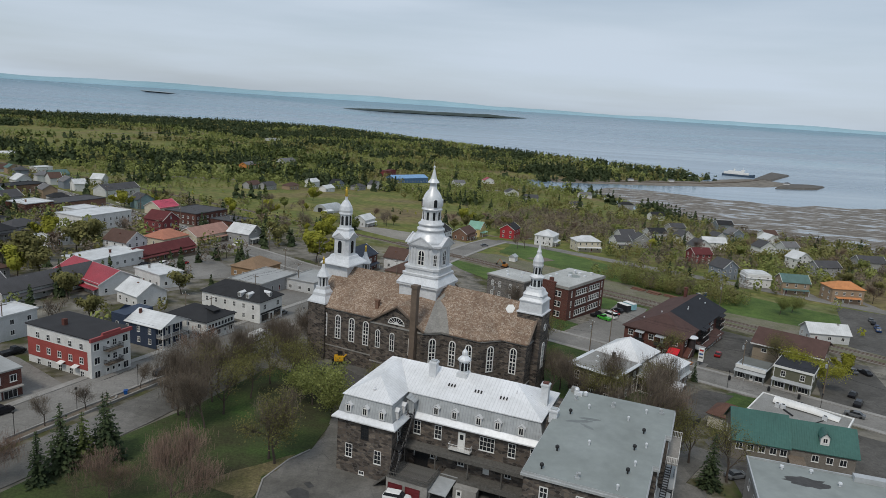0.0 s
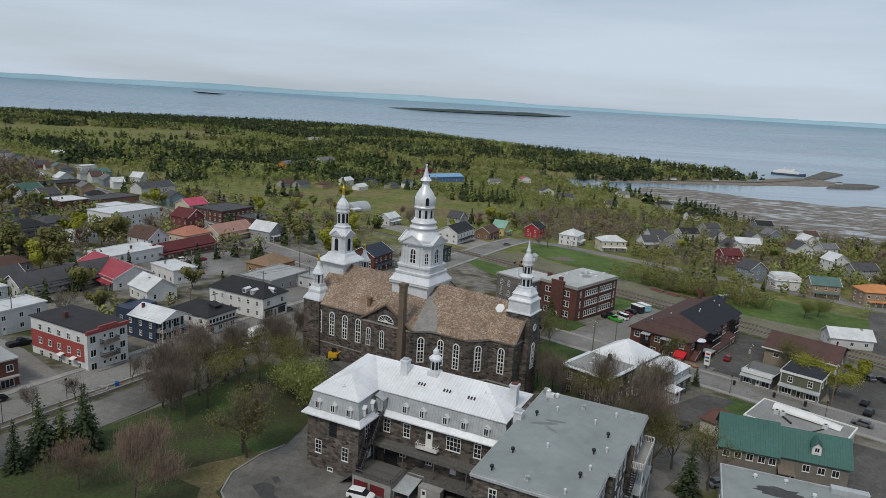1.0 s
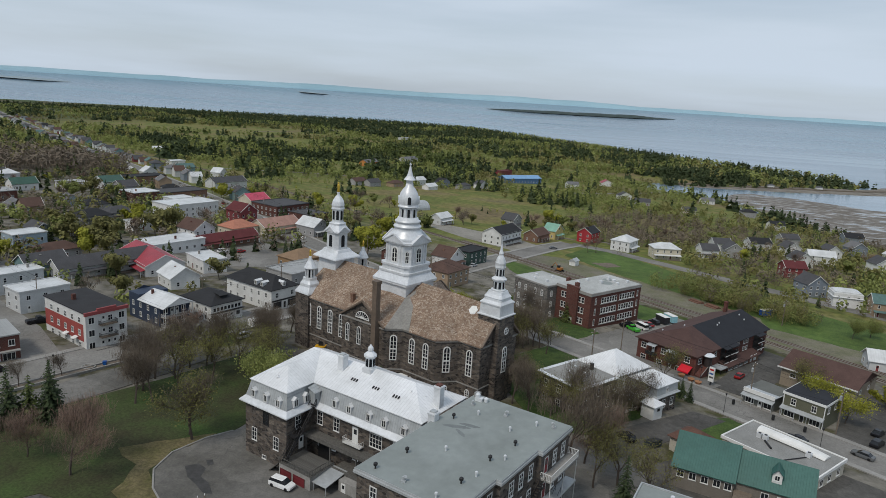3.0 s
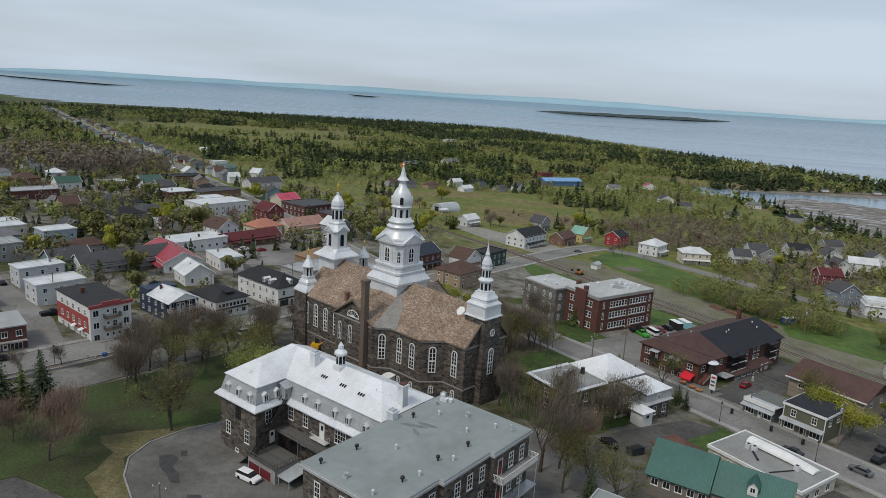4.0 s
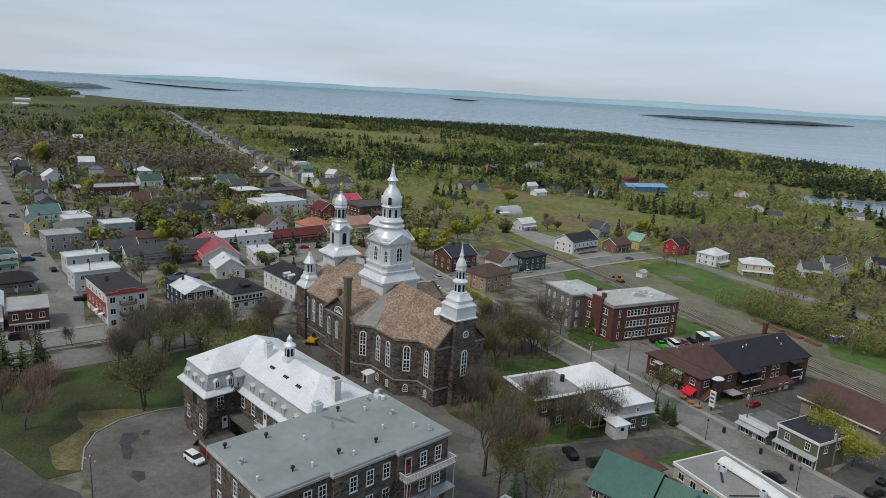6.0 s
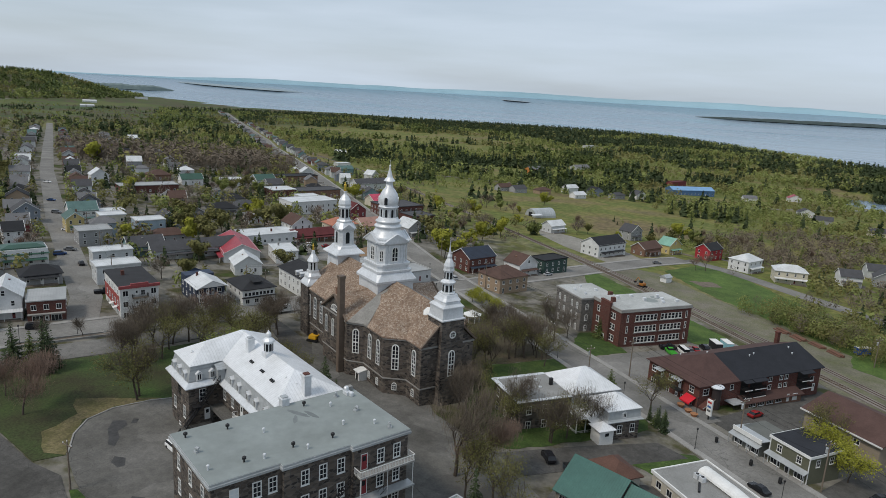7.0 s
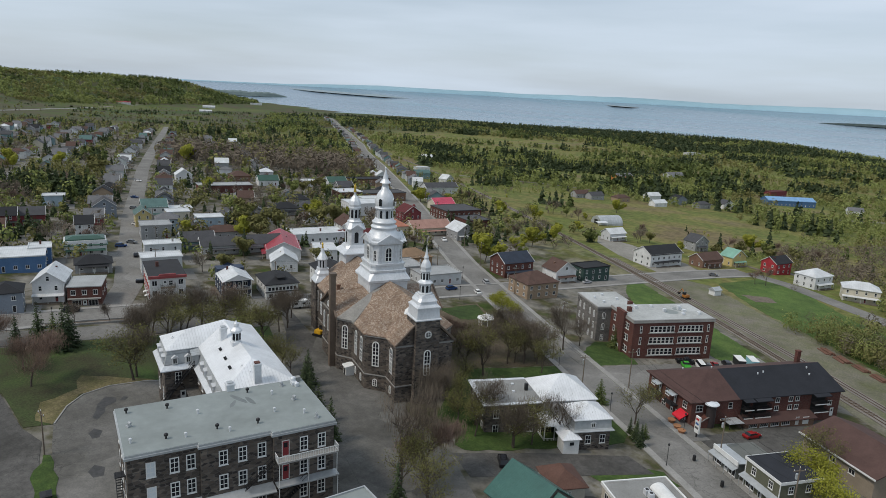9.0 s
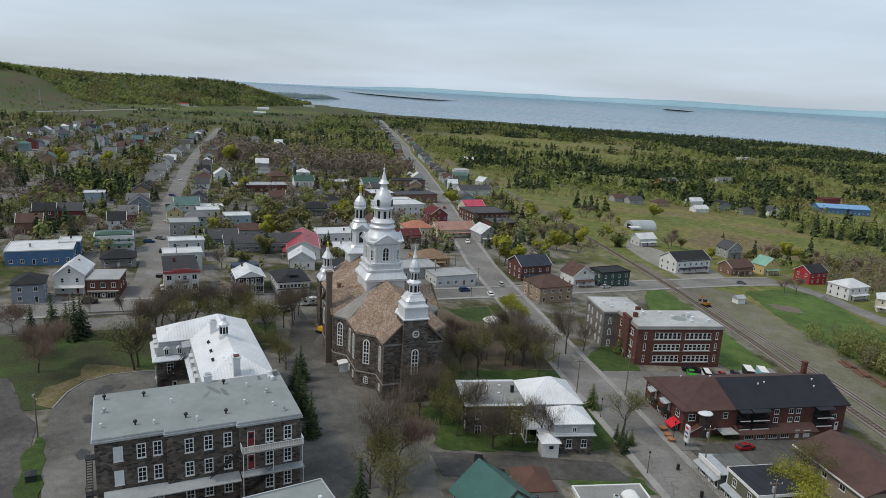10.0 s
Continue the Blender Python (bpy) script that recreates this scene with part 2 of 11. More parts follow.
STONE = masonry("rubble_stone", [(0.034, 0.030, 0.027), (0.08, 0.067, 0.058), (0.12, 0.098, 0.08), (0.175, 0.148, 0.122)], 0.42, (0.10, 0.092, 0.085))
BRICK = masonry("red_brick", [(0.085, 0.03, 0.024), (0.115, 0.04, 0.03), (0.14, 0.052, 0.04)], 0.1, (0.12, 0.08, 0.07), squash=2.6, bump=0.2)
BRICK_BROWN = masonry("brown_brick", [(0.16, 0.085, 0.055), (0.22, 0.12, 0.08), (0.19, 0.1, 0.065)], 0.1, (0.2, 0.15, 0.12), squash=2.6, bump=0.2)
SHINGLE = masonry("weathered_roof_shingles", [(0.20, 0.135, 0.095), (0.25, 0.18, 0.13), (0.31, 0.24, 0.18), (0.36, 0.30, 0.24)], 0.35, (0.15, 0.10, 0.075), squash=1.3, bump=0.25)
SILVER = add_lines(material("silver_painted_metal", (0.62, 0.64, 0.66), (0.72, 0.74, 0.76), 2.0, 0.38, 0.05, 0.15, 0.18, 0.25, spec=0.5), "Z", 0.9, 0.1, 0.95, 0.05)
ROOF_METAL = material("white_standing_seam", (0.66, 0.67, 0.68), (0.74, 0.75, 0.76), 1.5, 0.36, 0.04, 0.1, 0.2, 0.18, spec=0.5)
ROOF_GREY_METAL = material("grey_standing_seam", (0.40, 0.42, 0.43), (0.48, 0.50, 0.51), 1.5, 0.4, 0.04, 0.2, 0.25, 0.2, spec=0.5)
GOLD = material("gilded_copper", (0.62, 0.40, 0.06), (0.78, 0.54, 0.1), 3.0, 0.3, 0.05, 0.8, 0.15)
MEMBRANE = material("grey_roof_membrane", (0.235, 0.26, 0.255), (0.27, 0.30, 0.29), 0.6, 0.75, 0.05, 0, 0.22, 0.1)
GRAVEL = material("gravel_roof", (0.22, 0.22, 0.21), (0.32, 0.32, 0.31), 5.0, 0.9, 0.2, 0, 0.3, 0.15)
WHITE = material("white_paint", (0.68, 0.68, 0.66), (0.76, 0.76, 0.74), 3.0, 0.6, 0.04, 0, 0.15, 0.4)
TRIM = material("white_trim", (0.66, 0.66, 0.64), (0.74, 0.74, 0.72), 4.0, 0.55, 0.03, 0, 0.1, 0.6)
TAN_METAL = material("tan_painted_metal", (0.14, 0.105, 0.08), (0.17, 0.13, 0.10), 2.0, 0.6, 0.05, 0, 0.25, 0.4)
def overlay(m, colour_socket):
    """Multiplies a grey pattern into a material's base colour."""
    nt = m.node_tree
    b = nt.nodes["Principled BSDF"]
    old = b.inputs["Base Color"].links[0].from_socket
    mul = nt.nodes.new("ShaderNodeMix")
    mul.data_type, mul.blend_type = "RGBA", "MULTIPLY"
    mul.inputs["Factor"].default_value = 1.0
    nt.links.new(old, mul.inputs["A"])
    nt.links.new(colour_socket, mul.inputs["B"])
    nt.links.new(mul.outputs["Result"], b.inputs["Base Color"])


def grain(m, scale, lo, hi, detail=3.0):
    """Fine mottling between two brightness factors."""
    nt = m.node_tree
    tc = nt.nodes.new("ShaderNodeTexCoord")
    n = node(nt, "TexNoise", Scale=scale, Detail=detail, Roughness=0.7)
    nt.links.new(tc.outputs["Object"], n.inputs["Vector"])
    r = nt.nodes.new("ShaderNodeValToRGB")
    r.color_ramp.elements[0].position, r.color_ramp.elements[0].color = 0.34, (lo, lo, lo, 1)
    r.color_ramp.elements[1].position, r.color_ramp.elements[1].color = 0.66, (hi, hi, hi * 0.96, 1)
    nt.links.new(n.outputs["Fac"], r.inputs["Fac"])
    overlay(m, r.outputs["Color"])
    return m


def cracks(m, scale=0.3, dark=0.66, patch=0.14):
    """Wandering cracks, and mended patches of another shade."""
    nt = m.node_tree
    tc = nt.nodes.new("ShaderNodeTexCoord")
    wob = node(nt, "TexNoise", Scale=0.35, Detail=4.0)
    nt.links.new(tc.outputs["Object"], wob.inputs["Vector"])
    sc = nt.nodes.new("ShaderNodeVectorMath")
    sc.operation = "MULTIPLY_ADD"
    sc.inputs[1].default_value = (3.0, 3.0, 3.0)
    nt.links.new(wob.outputs["Color"], sc.inputs[0])
    nt.links.new(tc.outputs["Object"], sc.inputs[2])
    v = node(nt, "TexVoronoi", Scale=scale)
    v.feature = "DISTANCE_TO_EDGE"
    nt.links.new(sc.outputs[0], v.inputs["Vector"])
    r = nt.nodes.new("ShaderNodeValToRGB")
    r.color_ramp.elements[0].position, r.color_ramp.elements[0].color = 0.004, (dark, dark, dark, 1)
    r.color_ramp.elements[1].position, r.color_ramp.elements[1].color = 0.022, (1, 1, 1, 1)
    nt.links.new(v.outputs["Distance"], r.inputs["Fac"])
    mask = node(nt, "TexNoise", Scale=0.045, Detail=3.0)
    nt.links.new(tc.outputs["Object"], mask.inputs["Vector"])
    mr = node(nt, "MapRange", From_Min=0.47, From_Max=0.62, To_Min=0.0, To_Max=1.0)
    nt.links.new(mask.outputs["Fac"], mr.inputs["Value"])
    mx = nt.nodes.new("ShaderNodeMix")
    mx.data_type = "RGBA"
    mx.inputs["A"].default_value = (1, 1, 1, 1)
    nt.links.new(mr.outputs["Result"], mx.inputs["Factor"])
    nt.links.new(r.outputs["Color"], mx.inputs["B"])
    overlay(m, mx.outputs["Result"])
    c = node(nt, "TexVoronoi", Scale=0.07)
    c.distance = "CHEBYCHEV"
    nt.links.new(tc.outputs["Object"], c.inputs["Vector"])
    bw = nt.nodes.new("ShaderNodeRGBToBW")
    nt.links.new(c.outputs["Color"], bw.inputs["Color"])
    r2 = nt.nodes.new("ShaderNodeValToRGB")
    r2.color_ramp.elements[0].position, r2.color_ramp.elements[0].color = 0.2, (1 - patch, 1 - patch, 1 - patch, 1)
    r2.color_ramp.elements[1].position, r2.color_ramp.elements[1].color = 0.8, (1.06, 1.06, 1.06, 1)
    nt.links.new(bw.outputs["Val"], r2.inputs["Fac"])
    overlay(m, r2.outputs["Color"])
    return m


DULL_METAL = grain(material("dull_sheet_metal", (0.21, 0.20, 0.185), (0.29, 0.28, 0.265), 1.2, 0.55, 0.05, 0.1, 0.3, 0.2), 3.0, 0.85, 1.08)
ASPHALT = cracks(grain(material("worn_asphalt", (0.192, 0.184, 0.175), (0.252, 0.243, 0.231), 1.2, 0.92, 0.12, 0, 0.35, 0.06), 3.0, 0.88, 1.08))
ASPHALT_DARK = cracks(grain(material("patched_asphalt", (0.085, 0.081, 0.077), (0.135, 0.129, 0.122), 0.8, 0.9, 0.12, 0, 0.4, 0.09), 3.0, 0.85, 1.1), 0.35, 0.55, 0.22)
CONCRETE = material("concrete", (0.26, 0.25, 0.235), (0.34, 0.33, 0.31), 2.0, 0.9, 0.1, 0, 0.25, 0.2)
LAWN = grain(material("spring_lawn", (0.036, 0.07, 0.015), (0.075, 0.118, 0.027), 0.5, 0.95, 0.3, 0, 0.5, 0.05), 2.2, 0.7, 1.2)
FIELD = grain(material("spring_meadow", (0.058, 0.108, 0.02), (0.105, 0.16, 0.036), 0.25, 0.95, 0.3, 0, 0.4, 0.04), 1.6, 0.75, 1.2)
WEEDY = grain(material("weedy_gravel", (0.20, 0.18, 0.15), (0.13, 0.135, 0.07), 0.12, 0.95, 0.3, 0, 0.35, 0.05), 1.8, 0.75, 1.2)
DRY = grain(material("winter_grass", (0.10, 0.095, 0.035), (0.19, 0.155, 0.085), 0.35, 0.95, 0.3, 0, 0.45, 0.1), 2.0, 0.7, 1.25)
DIRT = material("bare_earth", (0.13, 0.105, 0.08), (0.20, 0.165, 0.13), 0.9, 0.95, 0.2, 0, 0.35, 0.08)
BALLAST = material("rail_ballast", (0.17, 0.153, 0.135), (0.26, 0.236, 0.208), 3.0, 0.95, 0.3, 0, 0.3, 0.1)
RUST = material("rusty_steel", (0.09, 0.05, 0.035), (0.15, 0.09, 0.06), 4.0, 0.6, 0.1, 0.5)
DARK_METAL = material("dark_iron", (0.03, 0.03, 0.032), (0.05, 0.05, 0.052), 4.0, 0.5, 0.05, 0.5)
WOOD = material("weathered_wood", (0.14, 0.11, 0.085), (0.22, 0.18, 0.14), 3.0, 0.85, 0.15)
BARK = material("bark", (0.06, 0.047, 0.038), (0.11, 0.09, 0.075), 4.0, 0.95, 0.4)
GLASS = material("window_glass", (0.012, 0.014, 0.017), (0.028, 0.031, 0.035), 0.4, 0.08, 0.0, 0, 0.1, spec=0.4)
BLACK = material("black_plastic", (0.012, 0.012, 0.013), (0.02, 0.02, 0.02), 4.0, 0.5, 0.0)

_paints = {}


def paint(c, rough=0.6, lines=0.0):
    """House siding or body paint of a colour; lines is the pitch of clapboards."""
    key = (c, rough, lines)
    if key not in _paints:
        m = material("painted_siding" if lines else "paint", tuple(v * 0.93 for v in c), tuple(min(1, v * 1.05) for v in c), 2.5, rough, 0.03, 0, 0.16, 0.35)
        _paints[key] = add_lines(m, "Z", lines, 0.5, 0.86, 0.14) if lines else m
    return _paints[key]


_roofs = {}


def roofing(c):
    if c not in _roofs:
        _roofs[c] = material("asphalt_shingles", tuple(v * 0.85 for v in c), tuple(v * 1.12 for v in c), 3.5, 0.9, 0.25, 0, 0.25, 0.3)
    return _roofs[c]

# ---- ground, sea and far shore ----
COAST = [(-5200, 3300), (-4100, 3350), (-2750, 2500), (-2080, 2200), (-1560, 2480), (-970, 2480), (-369, 2450), (6, 2010), (303, 1650), (450, 1490), (545, 1400),
         (550, 1310), (490, 1235), (300, 1135), (150, 1070), (250, 940), (277, 768), (301, 673), (351, 607), (395, 540), (520, 420), (800, 200), (1500, -300), (5200, -2500)]
INLAND = COAST + [(5200, -5200), (-5200, -5200)]


def coast_distance(px, py):
    """Metres inside the coast (negative: out at sea)."""
    best = np.full(px.shape, 1e9)
    inside = np.zeros(px.shape, bool)
    n = len(INLAND)
    for i in range(n):
        (ax, ay), (bx, by) = INLAND[i], INLAND[(i + 1) % n]
        if i < len(COAST) - 1:
            t = np.clip(((px - ax) * (bx - ax) + (py - ay) * (by - ay)) / ((bx - ax) ** 2 + (by - ay) ** 2), 0, 1)
            best = np.minimum(best, np.hypot(px - ax - t * (bx - ax), py - ay - t * (by - ay)))
        cross = ((ay > py) != (by > py)) & (px < (bx - ax) * (py - ay) / (by - ay + 1e-12) + ax)
        inside ^= cross
    return np.where(inside, best, -best)


def hills(px, py):
    z = np.zeros(px.shape)
    for cx, cy, sx, sy, h, turn in ((-2620, 700, 380, 430, 76, 0.3), (-2760, 1390, 330, 330, 72, 0.4), (-2650, 1030, 260, 280, 26, 0.2), (-2880, 1800, 260, 300, 74, 0.5), (-2300, 420, 300, 300, 34, 0.2), (-3300, 900, 500, 900, 44, 0.3)):
        c, s = math.cos(turn), math.sin(turn)
        u, v = (px - cx) * c + (py - cy) * s, -(px - cx) * s + (py - cy) * c
        z = z + h * np.exp(-((u / sx) ** 2) - (v / sy) ** 2)
    return z


def land_height(px, py):
    px, py = np.asarray(px, float), np.asarray(py, float)
    d = coast_distance(px, py)
    z = np.maximum(ground_z(px, py) + hills(px, py), SEA + 1.5)
    k = np.clip((d + 8) / 95, 0, 1)
    k = k * k * (3 - 2 * k)
    return (SEA - 4) * (1 - k) + z * k


def sheet(name, xs, ys, zfun, mat, label, category, kind="structure", smooth=True):
    gx, gy = np.meshgrid(xs, ys)
    gzz = zfun(gx, gy)
    w, h = len(xs), len(ys)
    i = np.arange((h - 1) * w).reshape(h - 1, w)[:, :-1].ravel()
    me = bpy.data.meshes.new(name)
    me.from_pydata(np.stack([gx.ravel(), gy.ravel(), gzz.ravel()], 1).tolist(), [], np.stack([i, i + 1, i + w + 1, i + w], 1).tolist())
    me.materials.append(mat)
    if smooth:
        me.polygons.foreach_set("use_smooth", [True] * len(me.polygons))
    return tagged(new(name, me), label, category, "", kind)


def spaced(near, step, far, centre=0.0):
    """Grid lines: even near the centre, widening outwards."""
    out, v, s = [0.0], 0.0, step
    while v < far:
        s = step if v < near else s * 1.07
        v = min(v + s, far)
        out.append(v)
    return np.array([-v for v in out[:0:-1]] + out) + centre


def ground_material():
    m = bpy.data.materials.new("rough_grassland")
    m.use_nodes = True
    nt = m.node_tree
    b = nt.nodes["Principled BSDF"]
    tc = nt.nodes.new("ShaderNodeTexCoord")

    def noise_ramp(scale, stops, detail=6.0):
        n = node(nt, "TexNoise", Scale=scale, Detail=detail, Roughness=0.62)
        nt.links.new(tc.outputs["Object"], n.inputs["Vector"])
        r = nt.nodes.new("ShaderNodeValToRGB")
        while len(r.color_ramp.elements) < len(stops):
            r.color_ramp.elements.new(0.5)
        for e, (p, c) in zip(r.color_ramp.elements, stops):
            e.position, e.color = p, rgba(c)
        nt.links.new(n.outputs["Fac"], r.inputs["Fac"])
        return n, r
    n1, r1 = noise_ramp(0.011, [(0.34, (0.18, 0.145, 0.085)), (0.43, (0.195, 0.18, 0.072)), (0.5, (0.13, 0.158, 0.048)), (0.58, (0.20, 0.19, 0.07)), (0.7, (0.18, 0.15, 0.092))])
    n2, r2 = noise_ramp(0.22, [(0.3, (0.5, 0.5, 0.48)), (0.7, (1.2, 1.18, 1.1))])
    n3, r3 = noise_ramp(0.05, [(0.34, (0.05, 0.075, 0.02)), (0.43, (0.085, 0.082, 0.045)), (0.5, (0.17, 0.161, 0.146)), (0.6, (0.215, 0.205, 0.188)), (0.66, (0.10, 0.088, 0.055)), (0.74, (0.05, 0.072, 0.02))])
    # mown yards in the town, rougher scrub beyond its edge
    sep = nt.nodes.new("ShaderNodeSeparateXYZ")
    nt.links.new(tc.outputs["Object"], sep.inputs["Vector"])
    lin = nt.nodes.new("ShaderNodeMath")
    lin.operation = "MULTIPLY_ADD"
    lin.inputs[1].default_value = 0.42
    nt.links.new(sep.outputs["X"], lin.inputs[0])
    nt.links.new(sep.outputs["Y"], lin.inputs[2])
    edge = node(nt, "MapRange", From_Min=305.0, From_Max=365.0, To_Min=0.0, To_Max=1.0)
    nt.links.new(lin.outputs[0], edge.inputs["Value"])
    west = node(nt, "MapRange", From_Min=-760.0, From_Max=-1050.0, To_Min=0.0, To_Max=1.0)
    nt.links.new(sep.outputs["X"], west.inputs["Value"])
    either = nt.nodes.new("ShaderNodeMath")
    either.operation = "MAXIMUM"
    nt.links.new(edge.outputs["Result"], either.inputs[0])
    nt.links.new(west.outputs["Result"], either.inputs[1])
    zone = nt.nodes.new("ShaderNodeMix")
    zone.data_type = "RGBA"
    nt.links.new(either.outputs[0], zone.inputs["Factor"])
    nt.links.new(r3.outputs["Color"], zone.inputs["A"])
    nt.links.new(r1.outputs["Color"], zone.inputs["B"])
    mul = nt.nodes.new("ShaderNodeMix")
    mul.data_type, mul.blend_type = "RGBA", "MULTIPLY"
    mul.inputs["Factor"].default_value = 1.0
    nt.links.new(zone.outputs["Result"], mul.inputs["A"])
    nt.links.new(r2.outputs["Color"], mul.inputs["B"])
    n4, r4 = noise_ramp(0.004, [(0.4, (0.06, 0.085, 0.032)), (0.5, (0.09, 0.078, 0.05)), (0.56, (0.075, 0.10, 0.035)), (0.66, (0.105, 0.115, 0.045))], 3.0)
    far = node(nt, "MapRange", From_Min=-1000.0, From_Max=-1250.0, To_Min=0.0, To_Max=1.0)
    nt.links.new(sep.outputs["X"], far.inputs["Value"])
    farm = nt.nodes.new("ShaderNodeMix")
    farm.data_type = "RGBA"
    nt.links.new(far.outputs["Result"], farm.inputs["Factor"])
    nt.links.new(mul.outputs["Result"], farm.inputs["A"])
    nt.links.new(r4.outputs["Color"], farm.inputs["B"])
    nt.links.new(farm.outputs["Result"], b.inputs["Base Color"])
    b.inputs["Roughness"].default_value = 0.95
    b.inputs["Specular IOR Level"].default_value = 0.1
    bp = node(nt, "Bump", Strength=0.5, Distance=0.3)
    nt.links.new(n2.outputs["Fac"], bp.inputs["Height"])
    nt.links.new(bp.outputs["Normal"], b.inputs["Normal"])
    return m


GROUND = ground_material()
sheet("ground", spaced(330, 10, 5300, -40), spaced(250, 10, 5300, 220), land_height, GROUND, "rough spring grassland sloping down to the shore", "ground")


def water_material():
    m = bpy.data.materials.new("sea_water")
    m.use_nodes = True
    nt = m.node_tree
    b = nt.nodes["Principled BSDF"]
    tc = nt.nodes.new("ShaderNodeTexCoord")
    mp = node(nt, "Mapping", Scale=(0.25, 1.6, 1.0), Rotation=(0, 0, 0.15))
    nt.links.new(tc.outputs["Object"], mp.inputs["Vector"])
    big = node(nt, "TexNoise", Scale=0.0016, Detail=5.0, Roughness=0.6)
    nt.links.new(mp.outputs["Vector"], big.inputs["Vector"])
    r = nt.nodes.new("ShaderNodeValToRGB")
    r.color_ramp.elements[0].position, r.color_ramp.elements[0].color = 0.36, (0.13, 0.195, 0.255, 1)
    r.color_ramp.elements[1].position, r.color_ramp.elements[1].color = 0.66, (0.20, 0.265, 0.325, 1)
    nt.links.new(big.outputs["Fac"], r.inputs["Fac"])
    nt.links.new(r.outputs["Color"], b.inputs["Base Color"])
    b.inputs["IOR"].default_value = 1.6
    fine = node(nt, "TexNoise", Scale=0.12, Detail=4.0)
    nt.links.new(tc.outputs["Object"], fine.inputs["Vector"])
    bp = node(nt, "Bump", Strength=0.10, Distance=0.5)
    nt.links.new(fine.outputs["Fac"], bp.inputs["Height"])
    nt.links.new(bp.outputs["Normal"], b.inputs["Normal"])
    mr = node(nt, "MapRange", From_Min=0.35, From_Max=0.65, To_Min=0.12, To_Max=0.34)
    nt.links.new(big.outputs["Fac"], mr.inputs["Value"])
    nt.links.new(mr.outputs["Result"], b.inputs["Roughness"])
    return m


# The far water curves up to the eye's level, where the river's other shore closes the view.
RIVER = (65.0, 20.0)


def sea_height(px, py):
    r = np.hypot(px - RIVER[0], py - RIVER[1])
    return SEA + 93.0 * np.clip((r - 2600) / 2250, 0, 1.02) ** 4.2


def sea_sheet():
    bm = bmesh.new()
    radii = [300, 600, 900, 1300, 1800, 2300] + [2600 + 2290 * k / 36 for k in range(37)]
    rows = []
    for r in radii:
        row = []
        for k in range(121):
            a = radians(-70 + 250 * k / 120)
            x, y = RIVER[0] + r * math.cos(a), RIVER[1] + r * math.sin(a)
            row.append(bm.verts.new((x, y, float(sea_height(np.array(x), np.array(y))))))
        rows.append(row)
    for a, b in zip(rows, rows[1:]):
        for k in range(120):
            bm.faces.new((a[k], b[k], b[k + 1], a[k + 1]))
    single("water", bm, water_material(), "wide calm grey-blue river estuary", "water", "structure", smooth=True)


sea_sheet()


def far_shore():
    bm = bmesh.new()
    # Aerial haze over the hills is painted in as pale blue base colour.
    m = material("haze_tinted_hills", (0.29, 0.46, 0.55), (0.34, 0.51, 0.60), 0.002, 1.0, 0.0, 0, 0.1, 0.001)
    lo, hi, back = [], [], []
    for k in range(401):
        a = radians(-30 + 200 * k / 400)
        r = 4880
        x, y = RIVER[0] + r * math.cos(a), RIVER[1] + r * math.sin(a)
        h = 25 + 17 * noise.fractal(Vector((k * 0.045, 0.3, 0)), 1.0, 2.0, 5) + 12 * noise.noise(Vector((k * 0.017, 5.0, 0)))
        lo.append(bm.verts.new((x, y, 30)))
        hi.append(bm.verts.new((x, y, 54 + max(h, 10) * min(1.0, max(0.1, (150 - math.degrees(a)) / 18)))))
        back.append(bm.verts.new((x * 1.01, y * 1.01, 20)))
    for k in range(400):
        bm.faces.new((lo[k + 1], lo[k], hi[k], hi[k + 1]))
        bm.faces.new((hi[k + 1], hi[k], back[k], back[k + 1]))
    single("backdrop", bm, m, "far shore hills with blue haze in their colour", "hills", "structure", smooth=True)


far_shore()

# ---- streets ----
def along(pts, step=12.0):
    """Points on a polyline at even steps."""
    out = []
    for (ax, ay), (bx, by) in zip(pts, pts[1:]):
        n = max(1, int(math.hypot(bx - ax, by - ay) / step))
        out += [(lerp(ax, bx, k / n), lerp(ay, by, k / n)) for k in range(n)]
    return out + [pts[-1]]


def side(pts, off):
    """The polyline moved to its left by off."""
    out = []
    for i, (x, y) in enumerate(pts):
        a, b = pts[max(i - 1, 0)], pts[min(i + 1, len(pts) - 1)]
        dx, dy = b[0] - a[0], b[1] - a[1]
        n = math.hypot(dx, dy)
        out.append((x - dy / n * off, y + dx / n * off))
    return out


def ribbon(bm, pts, left, right, up, thick=0.25):
    """A strip laid on the ground between two offsets, with sides."""
    pts = along(pts)
    l, r = side(pts, left), side(pts, right)
    rows = []
    for p, q in zip(l, r):
        za, zb = float(land_height(*p)) + up, float(land_height(*q)) + up
        rows.append([(*p, za), (*q, zb), (*q, zb - thick), (*p, za - thick)])
    loft(bm, rows)


def street(name, pts, width, label, mat=None, up=0.10, walks=0.0):
    bm = bmesh.new()
    ribbon(bm, pts, width / 2, -width / 2, up)
    single(name, bm, mat or ASPHALT, label, "road", "structure")
    if walks:
        for s in (1, -1):
            bm = bmesh.new()
            a, b = width / 2 * s, (width / 2 + walks) * s
            ribbon(bm, pts, max(a, b), min(a, b), up + 0.14)
            single("pavement", bm, CONCRETE, "worn concrete pavement with a kerb", "pavement", "structure")


